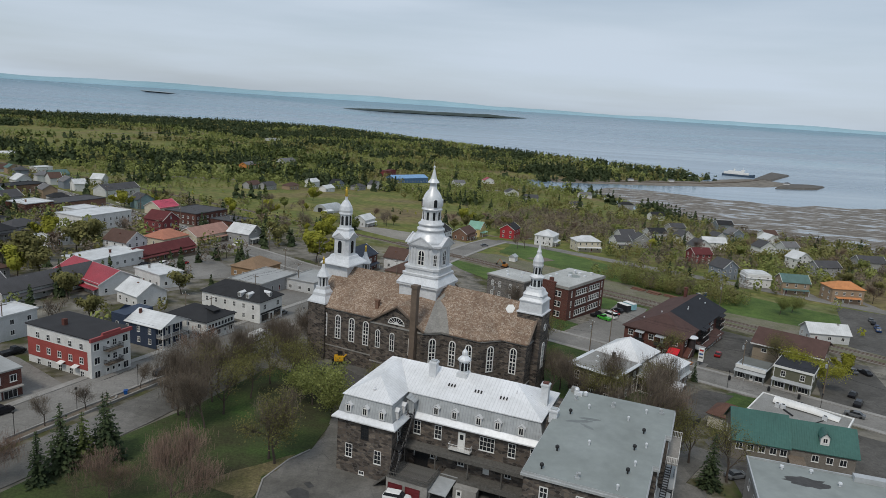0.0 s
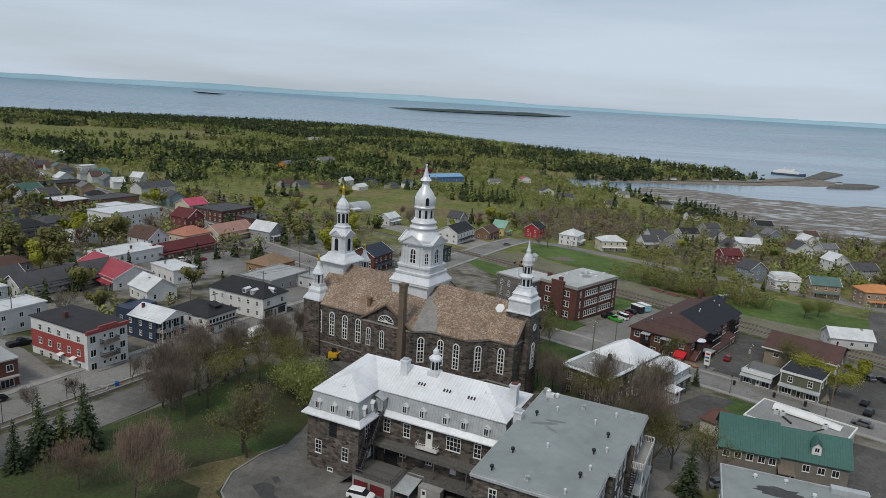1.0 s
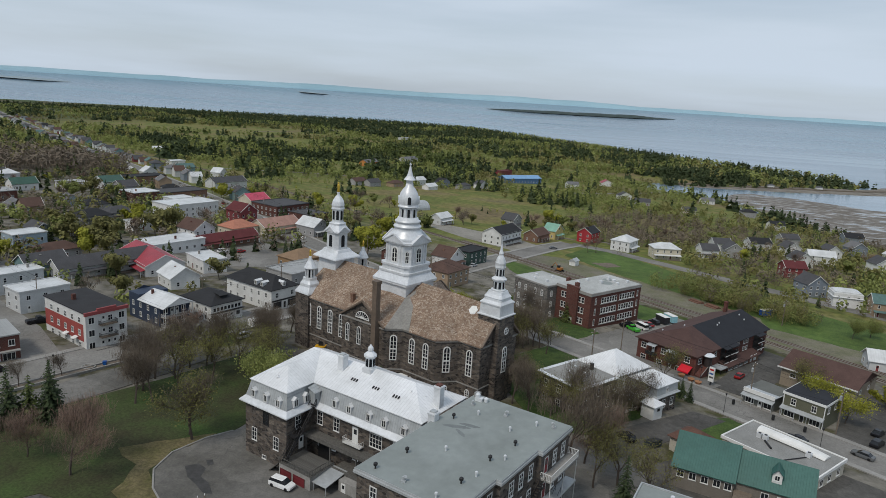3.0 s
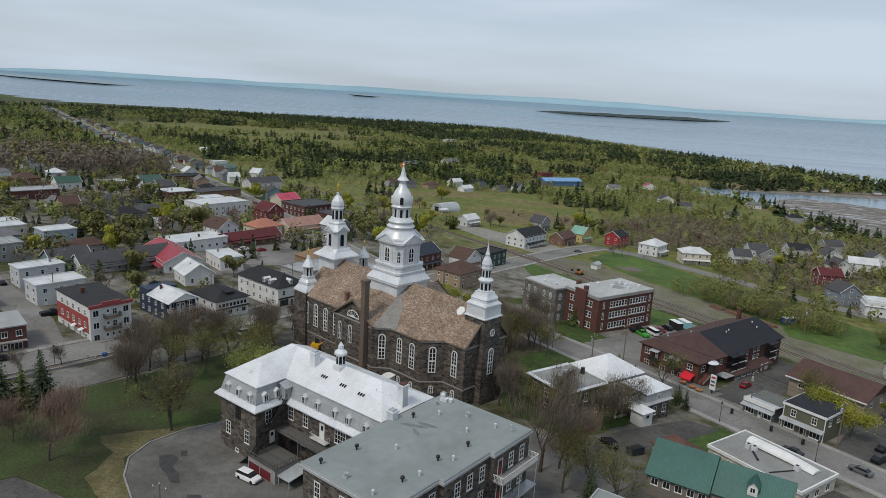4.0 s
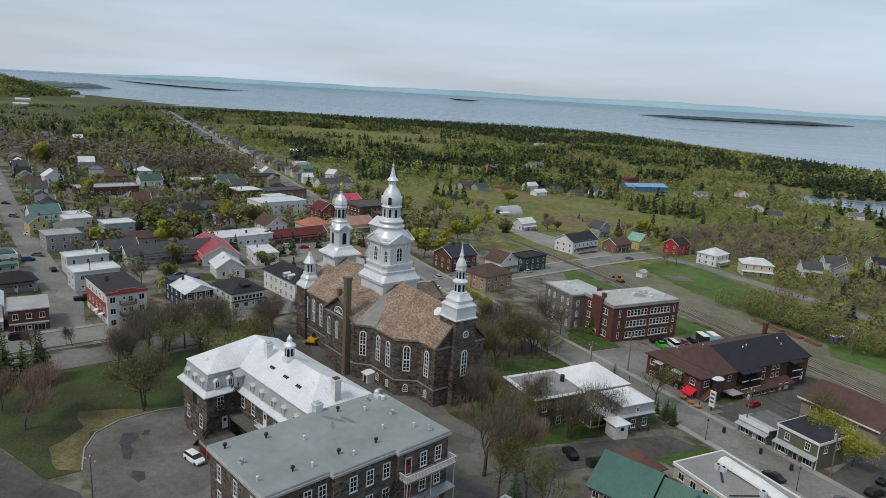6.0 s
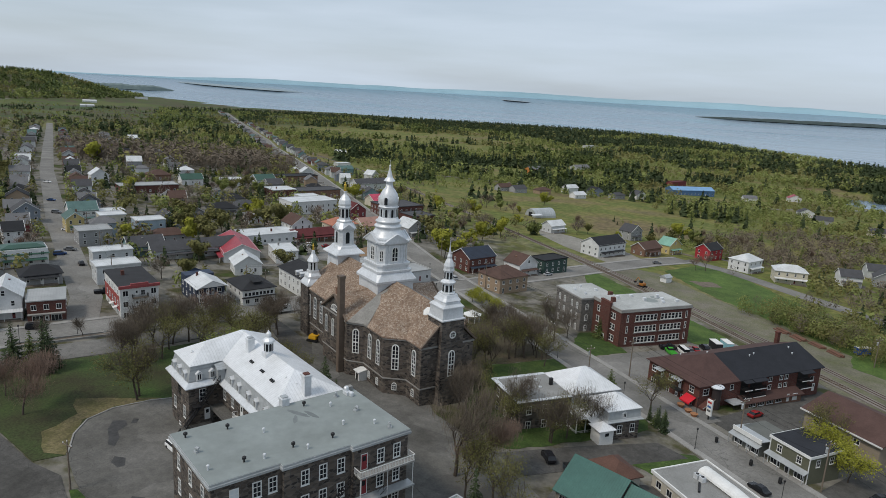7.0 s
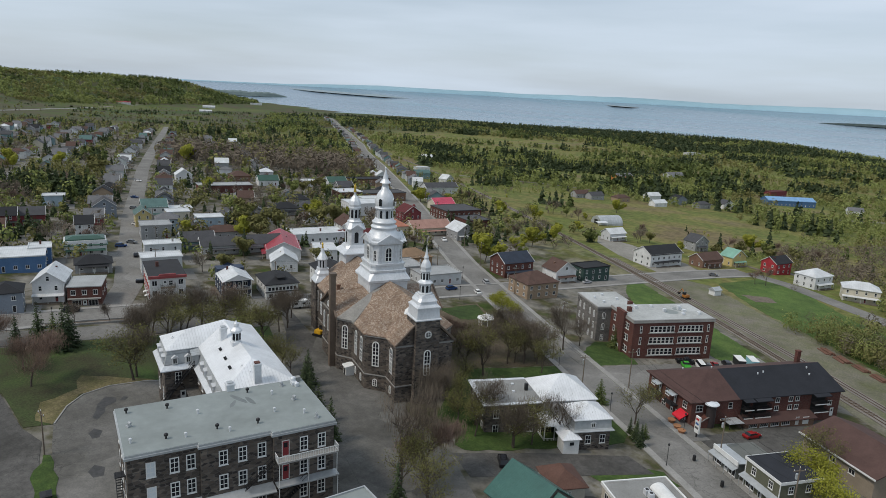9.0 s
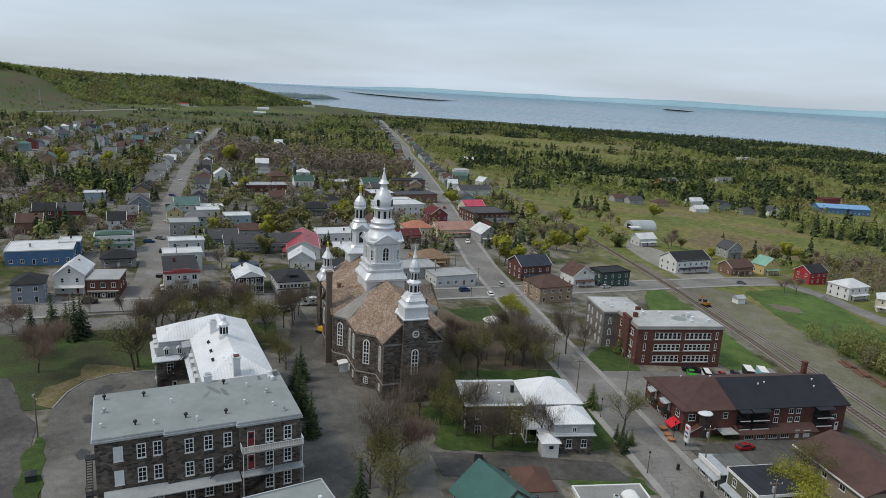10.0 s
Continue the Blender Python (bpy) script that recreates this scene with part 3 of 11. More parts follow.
def lot(name, pts, mat, label, category, up=0.07, step=8.0):
    """A yard, lawn or car park: a plan polygon draped on the ground, with an edge that goes into the soil."""
    bm = bmesh.new()
    ragged = 0.55 if mat in (LAWN, DRY, DIRT, FIELD, WEEDY) or mat.name == "leaf_litter" else 0.0
    if ragged:
        fine = along(list(pts) + [pts[0]], 2.5)[:-1]
        pts = [(x + ragged * noise.noise(Vector((x * 0.35, y * 0.35, 1))) * 2, y + ragged * noise.noise(Vector((x * 0.35, y * 0.35, 9))) * 2) for x, y in fine]
    bm.faces.new([bm.verts.new((*p, 0)) for p in pts])
    for axis in (0, 1):
        lo, hi = min(p[axis] for p in pts), max(p[axis] for p in pts)
        for k in range(1, int((hi - lo) / step) + 1):
            co = [0, 0, 0]
            no = [0, 0, 0]
            co[axis], no[axis] = lo + k * step, 1
            bmesh.ops.bisect_plane(bm, geom=bm.verts[:] + bm.edges[:] + bm.faces[:], plane_co=co, plane_no=no)
    bmesh.ops.triangulate(bm, faces=bm.faces[:])
    rim_edges = [e for e in bm.edges if e.is_boundary]
    low = bmesh.ops.extrude_edge_only(bm, edges=rim_edges)
    skirt = {v for v in low["geom"] if isinstance(v, bmesh.types.BMVert)}
    for v in bm.verts:
        v.co.z = gz(v.co.x, v.co.y) + up - (0.4 if v in skirt else 0.0)
    bmesh.ops.recalc_face_normals(bm, faces=bm.faces[:])
    top = max(bm.faces, key=lambda f: abs(f.normal.z))
    if top.normal.z < 0:
        bmesh.ops.reverse_faces(bm, faces=bm.faces[:])
    single(name, bm, mat, label, category, "structure")


STREET_A = [(-160, -90), (-78, 115), (-48, 194), (10, 338), (24, 372), (37, 398)]
STREET_B = [(-1713, 1725), (-1071, 1193), (-767, 929), (-640, 807), (-401, 593), (-142, 356), (-57, 281), (15, 225), (53, 196), (88, 169), (140, 126), (230, 54)]
STREET_C = [(-76, 130), (-97, 146), (-212, 208), (-390, 311), (-875, 608), (-1100, 745)]
YARD = cracks(grain(material("weathered_yard_asphalt", (0.14, 0.135, 0.128), (0.195, 0.187, 0.176), 0.5, 0.92, 0.15, 0, 0.45, 0.07), 2.5, 0.85, 1.1), 0.3, 0.6, 0.2)
ASPHALT_WET = material("wet_asphalt", (0.04, 0.039, 0.038), (0.075, 0.073, 0.071), 0.9, 0.6, 0.1)
street("road", STREET_A, 11.0, "worn grey asphalt street in front of the church", walks=1.8)
street("road", STREET_B, 10.5, "long straight asphalt main street", walks=1.8)
street("road", STREET_C, 9.0, "asphalt side street between houses")
street("road", [(37, 398), (60, 388), (82, 370), (120, 340), (200, 280)], 10.0, "asphalt lane past the red house")
street("road", side(STREET_C, 78)[1:], 7.0, "grey asphalt side street between bungalows")
street("road", [(-457, 215), (-567, 262), (-727, 336), (-1000, 470)], 9.0, "wide asphalt suburban street")
street("road", [(-1006, 539), (-682, 383), (-560, 325)], 8.0, "wide asphalt suburban street")
street("road", [(-380, 120), (-700, 250), (-1050, 420)], 7.0, "asphalt suburban street")
street("road", [(-1306, 486), (-1502, 624), (-1784, 824), (-2022, 1043), (-2195, 1245), (-2341, 1484), (-2442, 1621)], 12.0, "distant pale country road at the foot of the hills", CONCRETE, 0.5)
street("road", [(-720, 1480), (-640, 1700), (-560, 1990)], 9.0, "distant lane through the woods", DIRT)
street("road", [(-330, 640), (-250, 700), (-120, 740), (30, 800), (120, 900), (200, 1040), (330, 1125), (430, 1165)], 7.0, "distant asphalt shore road")

LITTER = grain(material("leaf_litter", (0.13, 0.098, 0.07), (0.085, 0.078, 0.04), 0.25, 0.95, 0.3, 0, 0.4, 0.06), 2.2, 0.7, 1.25)
lot("leaf_litter", [(-20.5, 214.5), (-15, 233), (0, 222), (35.5, 202.0), (17, 173), (5.9, 167)], LITTER, "brown leaf litter under the trees beside the church", "ground")
lot("lawn", [(-19.5, 215.5), (-14.5, 231.5), (-1, 222), (-7.5, 213)], LAWN, "mown spring lawn beside the church", "lawn", 0.11)
lot("lawn", [(32.9, 150), (46.8, 141), (58.9, 156.1), (68.8, 171.4), (66, 183), (36.5, 202), (18.8, 175.8)], LAWN, "mown lawn round the presbytery", "lawn", 0.075)
PARK = grain(material("patchy_park_lawn", (0.07, 0.06, 0.034), (0.047, 0.095, 0.019), 0.05, 0.95, 0.3, 0, 0.5, 0.05), 2.2, 0.65, 1.25)
lot("lawn", [(-78, 62), (-66, 92), (-56.5, 113), (-46.5, 133), (-38, 158), (-28, 152), (-18, 132), (-20.5, 116), (-23.6, 111.8), (-26.6, 104.6), (-26.2, 98.6), (-23, 93.6), (-17.3, 88.8), (-19.8, 84.2), (-38, 87), (-62, 60)], PARK, "patchy park lawn with brown leaf litter", "lawn", 0.10)
lot("worn_lawn", [(-36, 103), (-29, 108.5), (-22.8, 113.6), (-26.6, 105), (-26.3, 98.6), (-23, 93.6), (-17.3, 88.8), (-21, 86.5), (-28, 91), (-30, 99)], DRY, "worn yellow grass along the yard", "lawn", 0.14)
lot("parking_lot", [(-19, 122), (-20.5, 116), (-23.6, 111.8), (-26.6, 104.6), (-26.2, 98.6), (-23, 93.6), (-17.3, 88.8), (-9, 85), (3.3, 80.2), (14.7, 76.5), (40, 66), (52, 112), (34, 128), (12, 141), (-10, 146), (-19, 132)], YARD, "weathered asphalt yard round the convent", "parking lot", 0.10)
lot("parking_lot", [(-62, 60), (-38, 86.6), (-19.8, 83.9), (-12, 84.4), (-7, 82), (12, 74), (12, 50)], ASPHALT_DARK, "cracked asphalt lot below the convent", "parking lot", 0.11)
lot("lawn", [(-7.2, 82.3), (-5.8, 84), (10.2, 77.9), (24, 72), (22, 69), (-2.8, 79.4)], LAWN, "narrow grass strip between the yards", "lawn", 0.17)
bm = bmesh.new()
ribbon(bm, [(-20.6, 115.8), (-23.7, 111.6), (-26.5, 104.6), (-26.1, 98.7), (-22.9, 93.8), (-17.2, 88.9)], 0.14, -0.14, 0.26, 0.4)
single("kerb", bm, CONCRETE, "curved worn concrete kerb of the convent yard", "kerb", "structure")
for pts in ([(-21.9, 101.4), (-20.2, 103.0), (-18.2, 102.0), (-17.6, 99.4), (-15.4, 98.2), (-13.2, 95.6), (-14.6, 95.2), (-17.0, 97.0), (-19.6, 98.6)], [(-10.2, 93.4), (-8.2, 94.2), (-6.2, 92.6), (-6.6, 91.4), (-9.0, 91.8)], [(2.6, 87.4), (4.6, 88.4), (7.0, 87.0), (6.4, 85.4), (4.0, 85.6)], [(-19.6, 104.4), (-18.6, 105.0), (-17.6, 103.6), (-18.4, 102.9)]):
    lot("oil_stain", pts, ASPHALT_WET, "dark wet stain on the asphalt", "stain", 0.115)
lot("church_yard", [(-53, 176), (-18, 160), (-10, 149), (12, 141.5), (27, 144), (44.6, 137.3), (60, 128), (48, 113), (12, 138), (-12, 143), (-30, 158), (-45, 168)], ASPHALT_DARK, "cracked grey asphalt church yard", "parking lot", 0.085)
lot("church_yard", [(-30, 172), (-19.5, 159.5), (-8, 147), (7, 138.5), (28, 124), (48, 113), (60, 128), (45, 138.5), (27, 146), (19, 154), (8, 160), (-5, 170), (-18, 180)], YARD, "broken grey asphalt between church and convent", "parking lot", 0.13)
lot("driveway", [(45.7, 138.7), (59.6, 154), (72, 166), (79, 163), (69.8, 152.3), (53.7, 134.0)], ASPHALT_DARK, "patched asphalt driveway", "driveway", 0.08)
lot("lawn", [(34.8, 218.3), (33, 231), (40, 239), (47, 227), (50.5, 223.0), (43.4, 211.7)], LAWN, "small mown school lawn", "lawn")
lot("parking_lot", [(43.5, 209.5), (51, 222), (66, 244), (75, 262), (84, 254), (61.5, 206), (58.5, 197.0)], ASPHALT, "asphalt school car park", "parking lot", 0.08)
lot("forecourt", [(57.5, 201.3), (79.6, 184.6), (82.4, 188.6), (60.6, 205.2)], ASPHALT, "worn asphalt forecourt of the hall", "parking lot", 0.12)
lot("parking_lot", [(79.5, 187.5), (103, 231), (112, 222), (98, 197), (90, 180)], ASPHALT_DARK, "dark asphalt yard of the hall", "parking lot", 0.08)
lot("parking_lot", [(103, 165), (113, 187), (124, 203), (137, 200), (118, 148), (112, 150)], ASPHALT_DARK, "dark asphalt car park", "parking lot", 0.08)
lot("parking_lot", [(177, 286), (196, 276), (156, 206), (144, 222)], ASPHALT_DARK, "dark asphalt car park by the sheds", "parking lot", 0.08)
lot("field", [(34.7, 357.1), (46, 392), (69.4, 375), (90.8, 345.0), (150, 285), (200, 240), (180, 215), (120, 268), (84.9, 303), (60, 325)], FIELD, "bright green meadow beyond the railway", "field", 0.05)
lot("lawn", [(112, 262), (112, 282), (122, 300), (140, 292), (162, 270), (182, 246), (168, 228), (150, 240), (132, 250)], FIELD, "mown lawn with boats beyond the railway", "lawn", 0.07)
lot("bare_patch", [(48, 345), (58, 352), (63, 345), (56, 338)], DIRT, "bare sandy patch in the meadow", "field", 0.09)
lot("rail_yard", [(-5, 348), (33, 349), (60, 322), (86, 300), (115, 268), (165, 222), (150, 200), (112, 228), (88, 255), (60, 282), (18, 322), (-20, 352)], WEEDY, "weedy gravel rail yard", "yard", 0.05)
lot("lawn", [(0, 335), (18, 318), (60, 278), (88, 251), (75, 245), (40, 262), (14, 300)], FIELD, "grass strip along the railway", "lawn", 0.06)
lot("lawn", [(67.5, 152.7), (74, 162), (80, 165), (84, 162), (77.5, 150)], LAWN, "small lawn by the store", "lawn", 0.07)
lot("parking_lot", [(-70, 234), (-76, 271), (-62, 280), (-33, 252), (-46, 215)], ASPHALT, "grey asphalt yard behind the street", "parking lot", 0.07)
lot("parking_lot", [(-140, 262), (-128, 300), (-98, 290), (-72, 252), (-95, 238)], ASPHALT, "grey asphalt car park of the store", "parking lot", 0.07)
lot("parking_lot", [(-56, 420), (-45, 396), (-22, 373), (-2, 359), (16, 346), (27, 366), (10, 388), (-30, 410)], grain(material("pale_gravel", (0.24, 0.225, 0.20), (0.31, 0.295, 0.265), 0.6, 0.95, 0.2, 0, 0.3, 0.08), 2.5, 0.85, 1.1), "gravel yard of the long white house", "yard", 0.07)
lot("parking_lot", [(60, 122), (58, 108), (40, 100), (52, 88), (112, 66), (118, 130), (90, 150), (74, 146), (60, 134)], ASPHALT_DARK, "patched asphalt yard round the lodge", "parking lot", 0.05)


street("road", [(-84, 72), (-63.5, 110.5), (-57.5, 124), (-52.5, 138), (-49.0, 152)], 10.5, "cracked grey lower lane beside the park", YARD, 0.16)


def railway():
    line = [(-700, 900), (-300, 590), (-73, 400), (19, 324), (62, 284), (88, 259), (110, 238), (180, 165)]
    bm = bmesh.new()
    ribbon(bm, line, 1.9, -1.9, 0.3, 0.5)
    single("track_bed", bm, BALLAST, "raised ballast bed of the railway", "railway", "structure")
    for s in (0.75, -0.75):
        bm = bmesh.new()
        ribbon(bm, side(along(line), s), 0.06, -0.06, 0.48, 0.17)
        single("rail", bm, RUST, "worn steel rail", "railway", "structure")
    line2 = [(-20, 362), (28, 322), (70, 285), (96, 262), (120, 238), (180, 180)]
    bm = bmesh.new()
    ribbon(bm, line2, 1.7, -1.7, 0.2, 0.4)
    single("track_bed", bm, BALLAST, "ballast bed of the siding", "railway", "structure")
    for s in (0.75, -0.75):
        bm = bmesh.new()
        ribbon(bm, side(along(line2), s), 0.06, -0.06, 0.36, 0.17)
        single("rail", bm, RUST, "worn steel rail", "railway", "structure")
    sleeper = bmesh.new()
    box(sleeper, -0.13, 0.13, -1.25, 1.25, 0, 0.16)
    me = to_mesh("sleeper", sleeper, WOOD)
    bed = thing("sleepers", "row of weathered wooden sleepers", "railway", 0, 0, 0, kind="structure")
    ways = along(line[2:7], 0.9)
    for (x, y), (x2, y2) in list(zip(ways, ways[1:]))[:300]:
        share("sleeper", me, bed, x, y, gz(x, y) + 0.28, math.degrees(math.atan2(y2 - y, x2 - x)))


railway()

# ---- church ----
CH = (-1.1, 166.9)
CH_ROT = math.degrees(math.atan2(0.4568, -0.8895))
CG = -5.0


def church_window(w, h, tiers=2, pointed=False):
    """Tall arched window: a white frame with mullions, on a shared mesh; the wall face is at y = 0."""
    bm = bmesh.new()
    o = arch_outline(w, h, pointed)
    rim(bm, o, w * 0.13, -0.10, 0.06, 0)
    plate(bm, arch_outline(w * 0.9, h * 0.97, pointed), -0.02, 0.05, 1)
    box(bm, -w * 0.05, w * 0.05, -0.09, 0.0, 0.05, h * 0.93, 0)
    for k in range(1, tiers * 3):
        z = h * 0.9 * k / (tiers * 3)
        t = 0.16 if k % 3 == 0 and tiers > 1 else 0.045
        box(bm, -w * 0.44, w * 0.44, -0.08, 0.0, z - t, z + t, 0)
    return to_mesh("window", bm, TRIM, GLASS)


def build_church():
    ch = thing("church", "dark rubble stone church with silver domed towers and brown roof", "church", CH[0], CH[1], 0, CH_ROT)
    # plan: x towards the front towers, y away from the river road; camera side is +y in this frame
    half = [(-30.0, 7.1), (-23.8, 7.1), (-20.4, 11.3), (-10.5, 11.3), (-7.2, 14.3), (7.2, 14.3), (7.2, 11.6), (26.5, 11.6)]
    plan = half + [(x, -y) for x, y in half[::-1]]
    plan = plan[::-1]
    EV = 10.1
    bm = bmesh.new()
    prism(bm, plan, CG - 1.5, EV - 0.25)
    # gables: apse end, transepts and front
    for sgn in (1, -1):
        plate_pts = [(-7.2, EV - 0.25), (7.2, EV - 0.25), (0.0, 14.6)]
        y = 14.3 * sgn
        a = [bm.verts.new((px, y, pz)) for px, pz in plate_pts]
        b = [bm.verts.new((px, y - 0.9 * sgn, pz)) for px, pz in plate_pts]
        bm.faces.new(a), bm.faces.new(b[::-1])
        for i in range(3):
            bm.faces.new((a[i], b[i], b[(i + 1) % 3], a[(i + 1) % 3]))
    bmesh.ops.recalc_face_normals(bm, faces=bm.faces)
    part("wall", bm, STONE, ch, "dark brown-grey rubble stone walls")
    for x, hw, pk in ((-30.0, 7.1, 16.9), (26.5, 11.6, 18.4)):
        bm = bmesh.new()
        s = 0.9 if x < 0 else -0.9
        tri = [(-hw, EV - 0.25), (hw, EV - 0.25), (0, pk)]
        a = [bm.verts.new((x, p, q)) for p, q in tri]
        b = [bm.verts.new((x + s, p, q)) for p, q in tri]
        bm.faces.new(a), bm.faces.new(b[::-1])
        for i in range(3):
            bm.faces.new((a[i], b[i], b[(i + 1) % 3], a[(i + 1) % 3]))
        bmesh.ops.recalc_face_normals(bm, faces=bm.faces)
        part("gable", bm, STONE, ch, "stone gable wall")
    # string course and plinth
    bm = bmesh.new()
    off = [(x * 1.0, y) for x, y in plan]
    for z, o, h in ((-0.2, 0.12, 0.28), (EV - 0.55, 0.22, 0.35)):
        ring = []
        n = len(off)
        for i, (x, y) in enumerate(off):
            a, b = Vector(off[i - 1]), Vector(off[(i + 1) % n])
            p = Vector((x, y))
            d1, d2 = (p - a).normalized(), (b - p).normalized()
            nn = Vector((d1.y, -d1.x)) + Vector((d2.y, -d2.x))
            nn = nn / max(nn.length_squared / 2, 0.5) * o
            ring.append((x + nn.x, y + nn.y))
        prism(bm, ring, z, z + h)
    part("string_course", bm, CONCRETE, ch, "pale stone band round the walls")
    # roofs
    RD = 18.3
    bm = bmesh.new()
    t = 0.28
    e = 0.45
    for s in (1, -1):
        def q(pts):
            bm = bmesh.new()
            pts = [(x, y * s, z) for x, y, z in pts]
            slab(bm, pts if s < 0 else pts[::-1], t)
            bmesh.ops.recalc_face_normals(bm, faces=bm.faces)
            part("roof_slope", bm, SHINGLE, ch, "weathered brown shingle roof slope")
        dc = (-5.3, 5.4, 15.2)
        dl = (5.3, 5.4, 15.2)
        q([(-10.5, 11.3 + e, EV), dc, (-5.3, 0, RD), (-15.5, 0, RD - 0.2), (-20.4, 11.3 + e, EV)])
        q([(-20.4, 11.3 + e, EV), (-15.5, 0, RD - 0.2), (-23.8, 7.1 + e, EV)])
        q([(-23.8, 7.1 + e, EV), (-15.5, 0, RD - 0.2), (-30.3, 0, RD - 0.9), (-30.3, 7.1 + e, EV)])
        q([(26.9, 11.6 + e, EV), (26.9, 0, RD), (5.3, 0, RD), dl, (7.2, 11.6 + e, EV)])
        q([(7.4, 14.6, EV), (7.2, 11.6, EV), dl, (0, 5.4, 15.6), (0, 14.6, 14.9)])
        q([(0, 14.6, 14.9), (0, 5.4, 15.6), dc, (-7.4, 14.6, EV)])
    bm.free()
    for s in (1, -1):
        bm = bmesh.new()
        pts = [(-7.4, 14.6 * s, EV + 0.02), (-5.3, 5.4 * s, 15.24), (-10.5, 11.75 * s, EV + 0.02)]
        slab(bm, pts if s < 0 else pts[::-1], t)
        bmesh.ops.recalc_face_normals(bm, faces=bm.faces)
        part("roof_valley", bm, DULL_METAL, ch, "grey sheet-metal roof between transept and choir")
        def on(y):
            return RD - (RD - EV) * y / 11.75
        bm = bmesh.new()
        pts = [(-10.45, 11.78 * s, EV + 0.06), (-5.35, 5.4 * s, 15.3), (-6.2, 2.6 * s, on(2.6) + 0.45), (-12.6, 11.78 * s, EV + 0.06)]
        slab(bm, pts if s < 0 else pts[::-1], 0.45)
        bmesh.ops.recalc_face_normals(bm, faces=bm.faces)
        part("roof_sheet", bm, DULL_METAL, ch, "grey sheet-metal strip on the choir roof")
    # rakes of the gables
    for s in (1, -1):
        for sx in (1, -1):
            bm = bmesh.new()
            rod(bm, (7.5 * sx, 14.75 * s, EV), (0, 14.75 * s, 15.0), 0.28, n=4)
            part("gable_trim", bm, TAN_METAL, ch, "brown metal flashing on the gable")
        bm = bmesh.new()
        rod(bm, (-30.5, 7.6 * s, EV), (-30.5, 0, RD - 0.8), 0.3, n=4)
        part("gable_trim", bm, TAN_METAL, ch, "brown metal flashing on the gable")
    # fan window in the transept gable, arched windows in the walls
    bm = bmesh.new()
    fan = [(2.3 * math.cos(math.pi * k / 12), 1.9 * math.sin(math.pi * k / 12)) for k in range(13)]
    rim(bm, fan, 0.22, -0.12, 0.05, 0)
    plate(bm, fan, -0.03, 0.05, 1)
    for k in range(1, 8):
        a = math.pi * k / 8
        rod(bm, (0.5 * math.cos(a), -0.07, 0.4 * math.sin(a)), (2.2 * math.cos(a), -0.07, 1.8 * math.sin(a)), 0.06, n=4, mi=0)
    half_ring = [(0.75 * math.cos(math.pi * k / 8), 0.62 * math.sin(math.pi * k / 8)) for k in range(9)]
    plate(bm, half_ring, -0.1, 0.0, 0)
    fan_me = to_mesh("fan_window", bm, TRIM, GLASS)
    tall = church_window(1.75, 6.3, 2)
    mid = church_window(1.35, 4.6, 1)
    low = church_window(1.2, 1.9, 1)
    for s in (1, -1):
        r = 180 if s > 0 else 0
        share("fan_window", fan_me, ch, 0.2, 14.33 * s, 10.4, r, "white fan-shaped gable window")
        for x in (-4.0, 1.2, 5.2):
            share("window", mid, ch, x, 14.33 * s, 3.6, r)
        for x in (-13.4, -17.6):
            share("window", tall, ch, x, 11.33 * s, 2.2, r)
            share("low_window", low, ch, x, 11.33 * s, -2.9, r)
        for x in (10.4, 14.6, 18.8, 23.0):
            share("window", tall, ch, x, 11.63 * s, 2.2, r)
        share("window", tall, ch, -22.1 - 0.04, (9.2 + 0.03) * s, 2.2, r + (51 if s > 0 else -51))
        share("low_window", low, ch, -22.1 - 0.04, (9.2 + 0.03) * s, -2.9, r + (51 if s > 0 else -51))
        share("window", tall, ch, -27.0, 7.13 * s, 2.2, r)
        share("low_window", low, ch, -27.0, 7.13 * s, -2.9, r)
        share("window", tall, ch, -8.85 - 0.03, 12.83 * s, 2.2, r + (42 if s > 0 else -42))
    # end tower of stone, with its silver spire
    TX = -28.6
    bm = bmesh.new()
    box(bm, TX - 3.0, TX + 3.0, -2.95, 2.95, CG - 1.5, 16.1)
    tower = part("tower", bm, STONE, ch, "square stone tower at the choir end")
    for rot, x, y in ((90, TX - 3.03, 0), (180, TX, 2.98), (0, TX, -2.98)):
        share("window", tall, tower, x, y, 2.6, -rot if rot == 90 else rot)
    bm = bmesh.new()
    oc = [(0.85 * math.cos(math.pi * k / 8), 0.85 * math.sin(math.pi * k / 8)) for k in range(16)]
    rim(bm, oc, 0.22, -0.1, 0.05, 0)
    plate(bm, [(x * 0.9, z * 0.9) for x, z in oc], -0.03, 0.04, 1)
    box(bm, -0.7, 0.7, -0.07, 0, -0.06, 0.06, 0)
    box(bm, -0.06, 0.06, -0.07, 0, -0.7, 0.7, 0)
    oc_me = to_mesh("round_window", bm, TRIM, GLASS)
    share("round_window", oc_me, tower, TX - 3.03, 0, 12.6, -90)
    share("round_window", oc_me, tower, TX, 2.98, 12.6, 180)
    small_spire(ch, TX, 0.0, 16.0, 34.5)
    main_tower(ch)
    front_tower(ch)
    for s in (1, -1):
        turret(ch, 25.2, 9.7 * s)
    # tall boiler chimney against the transept
    bm = bmesh.new()
    box(bm, -5.6, -4.2, 14.4, 15.8, CG - 1, 20.9)
    box(bm, -5.75, -4.05, 14.25, 15.95, 20.5, 21.2)
    part("boiler_chimney", bm, TAN_METAL, ch, "tall plain brown chimney stack")
    bm = bmesh.new()
    box(bm, -0.45, 0.45, -0.45, 0.45, 0, 3.0)
    box(bm, -0.6, 0.6, -0.6, 0.6, 2.6, 2.95)
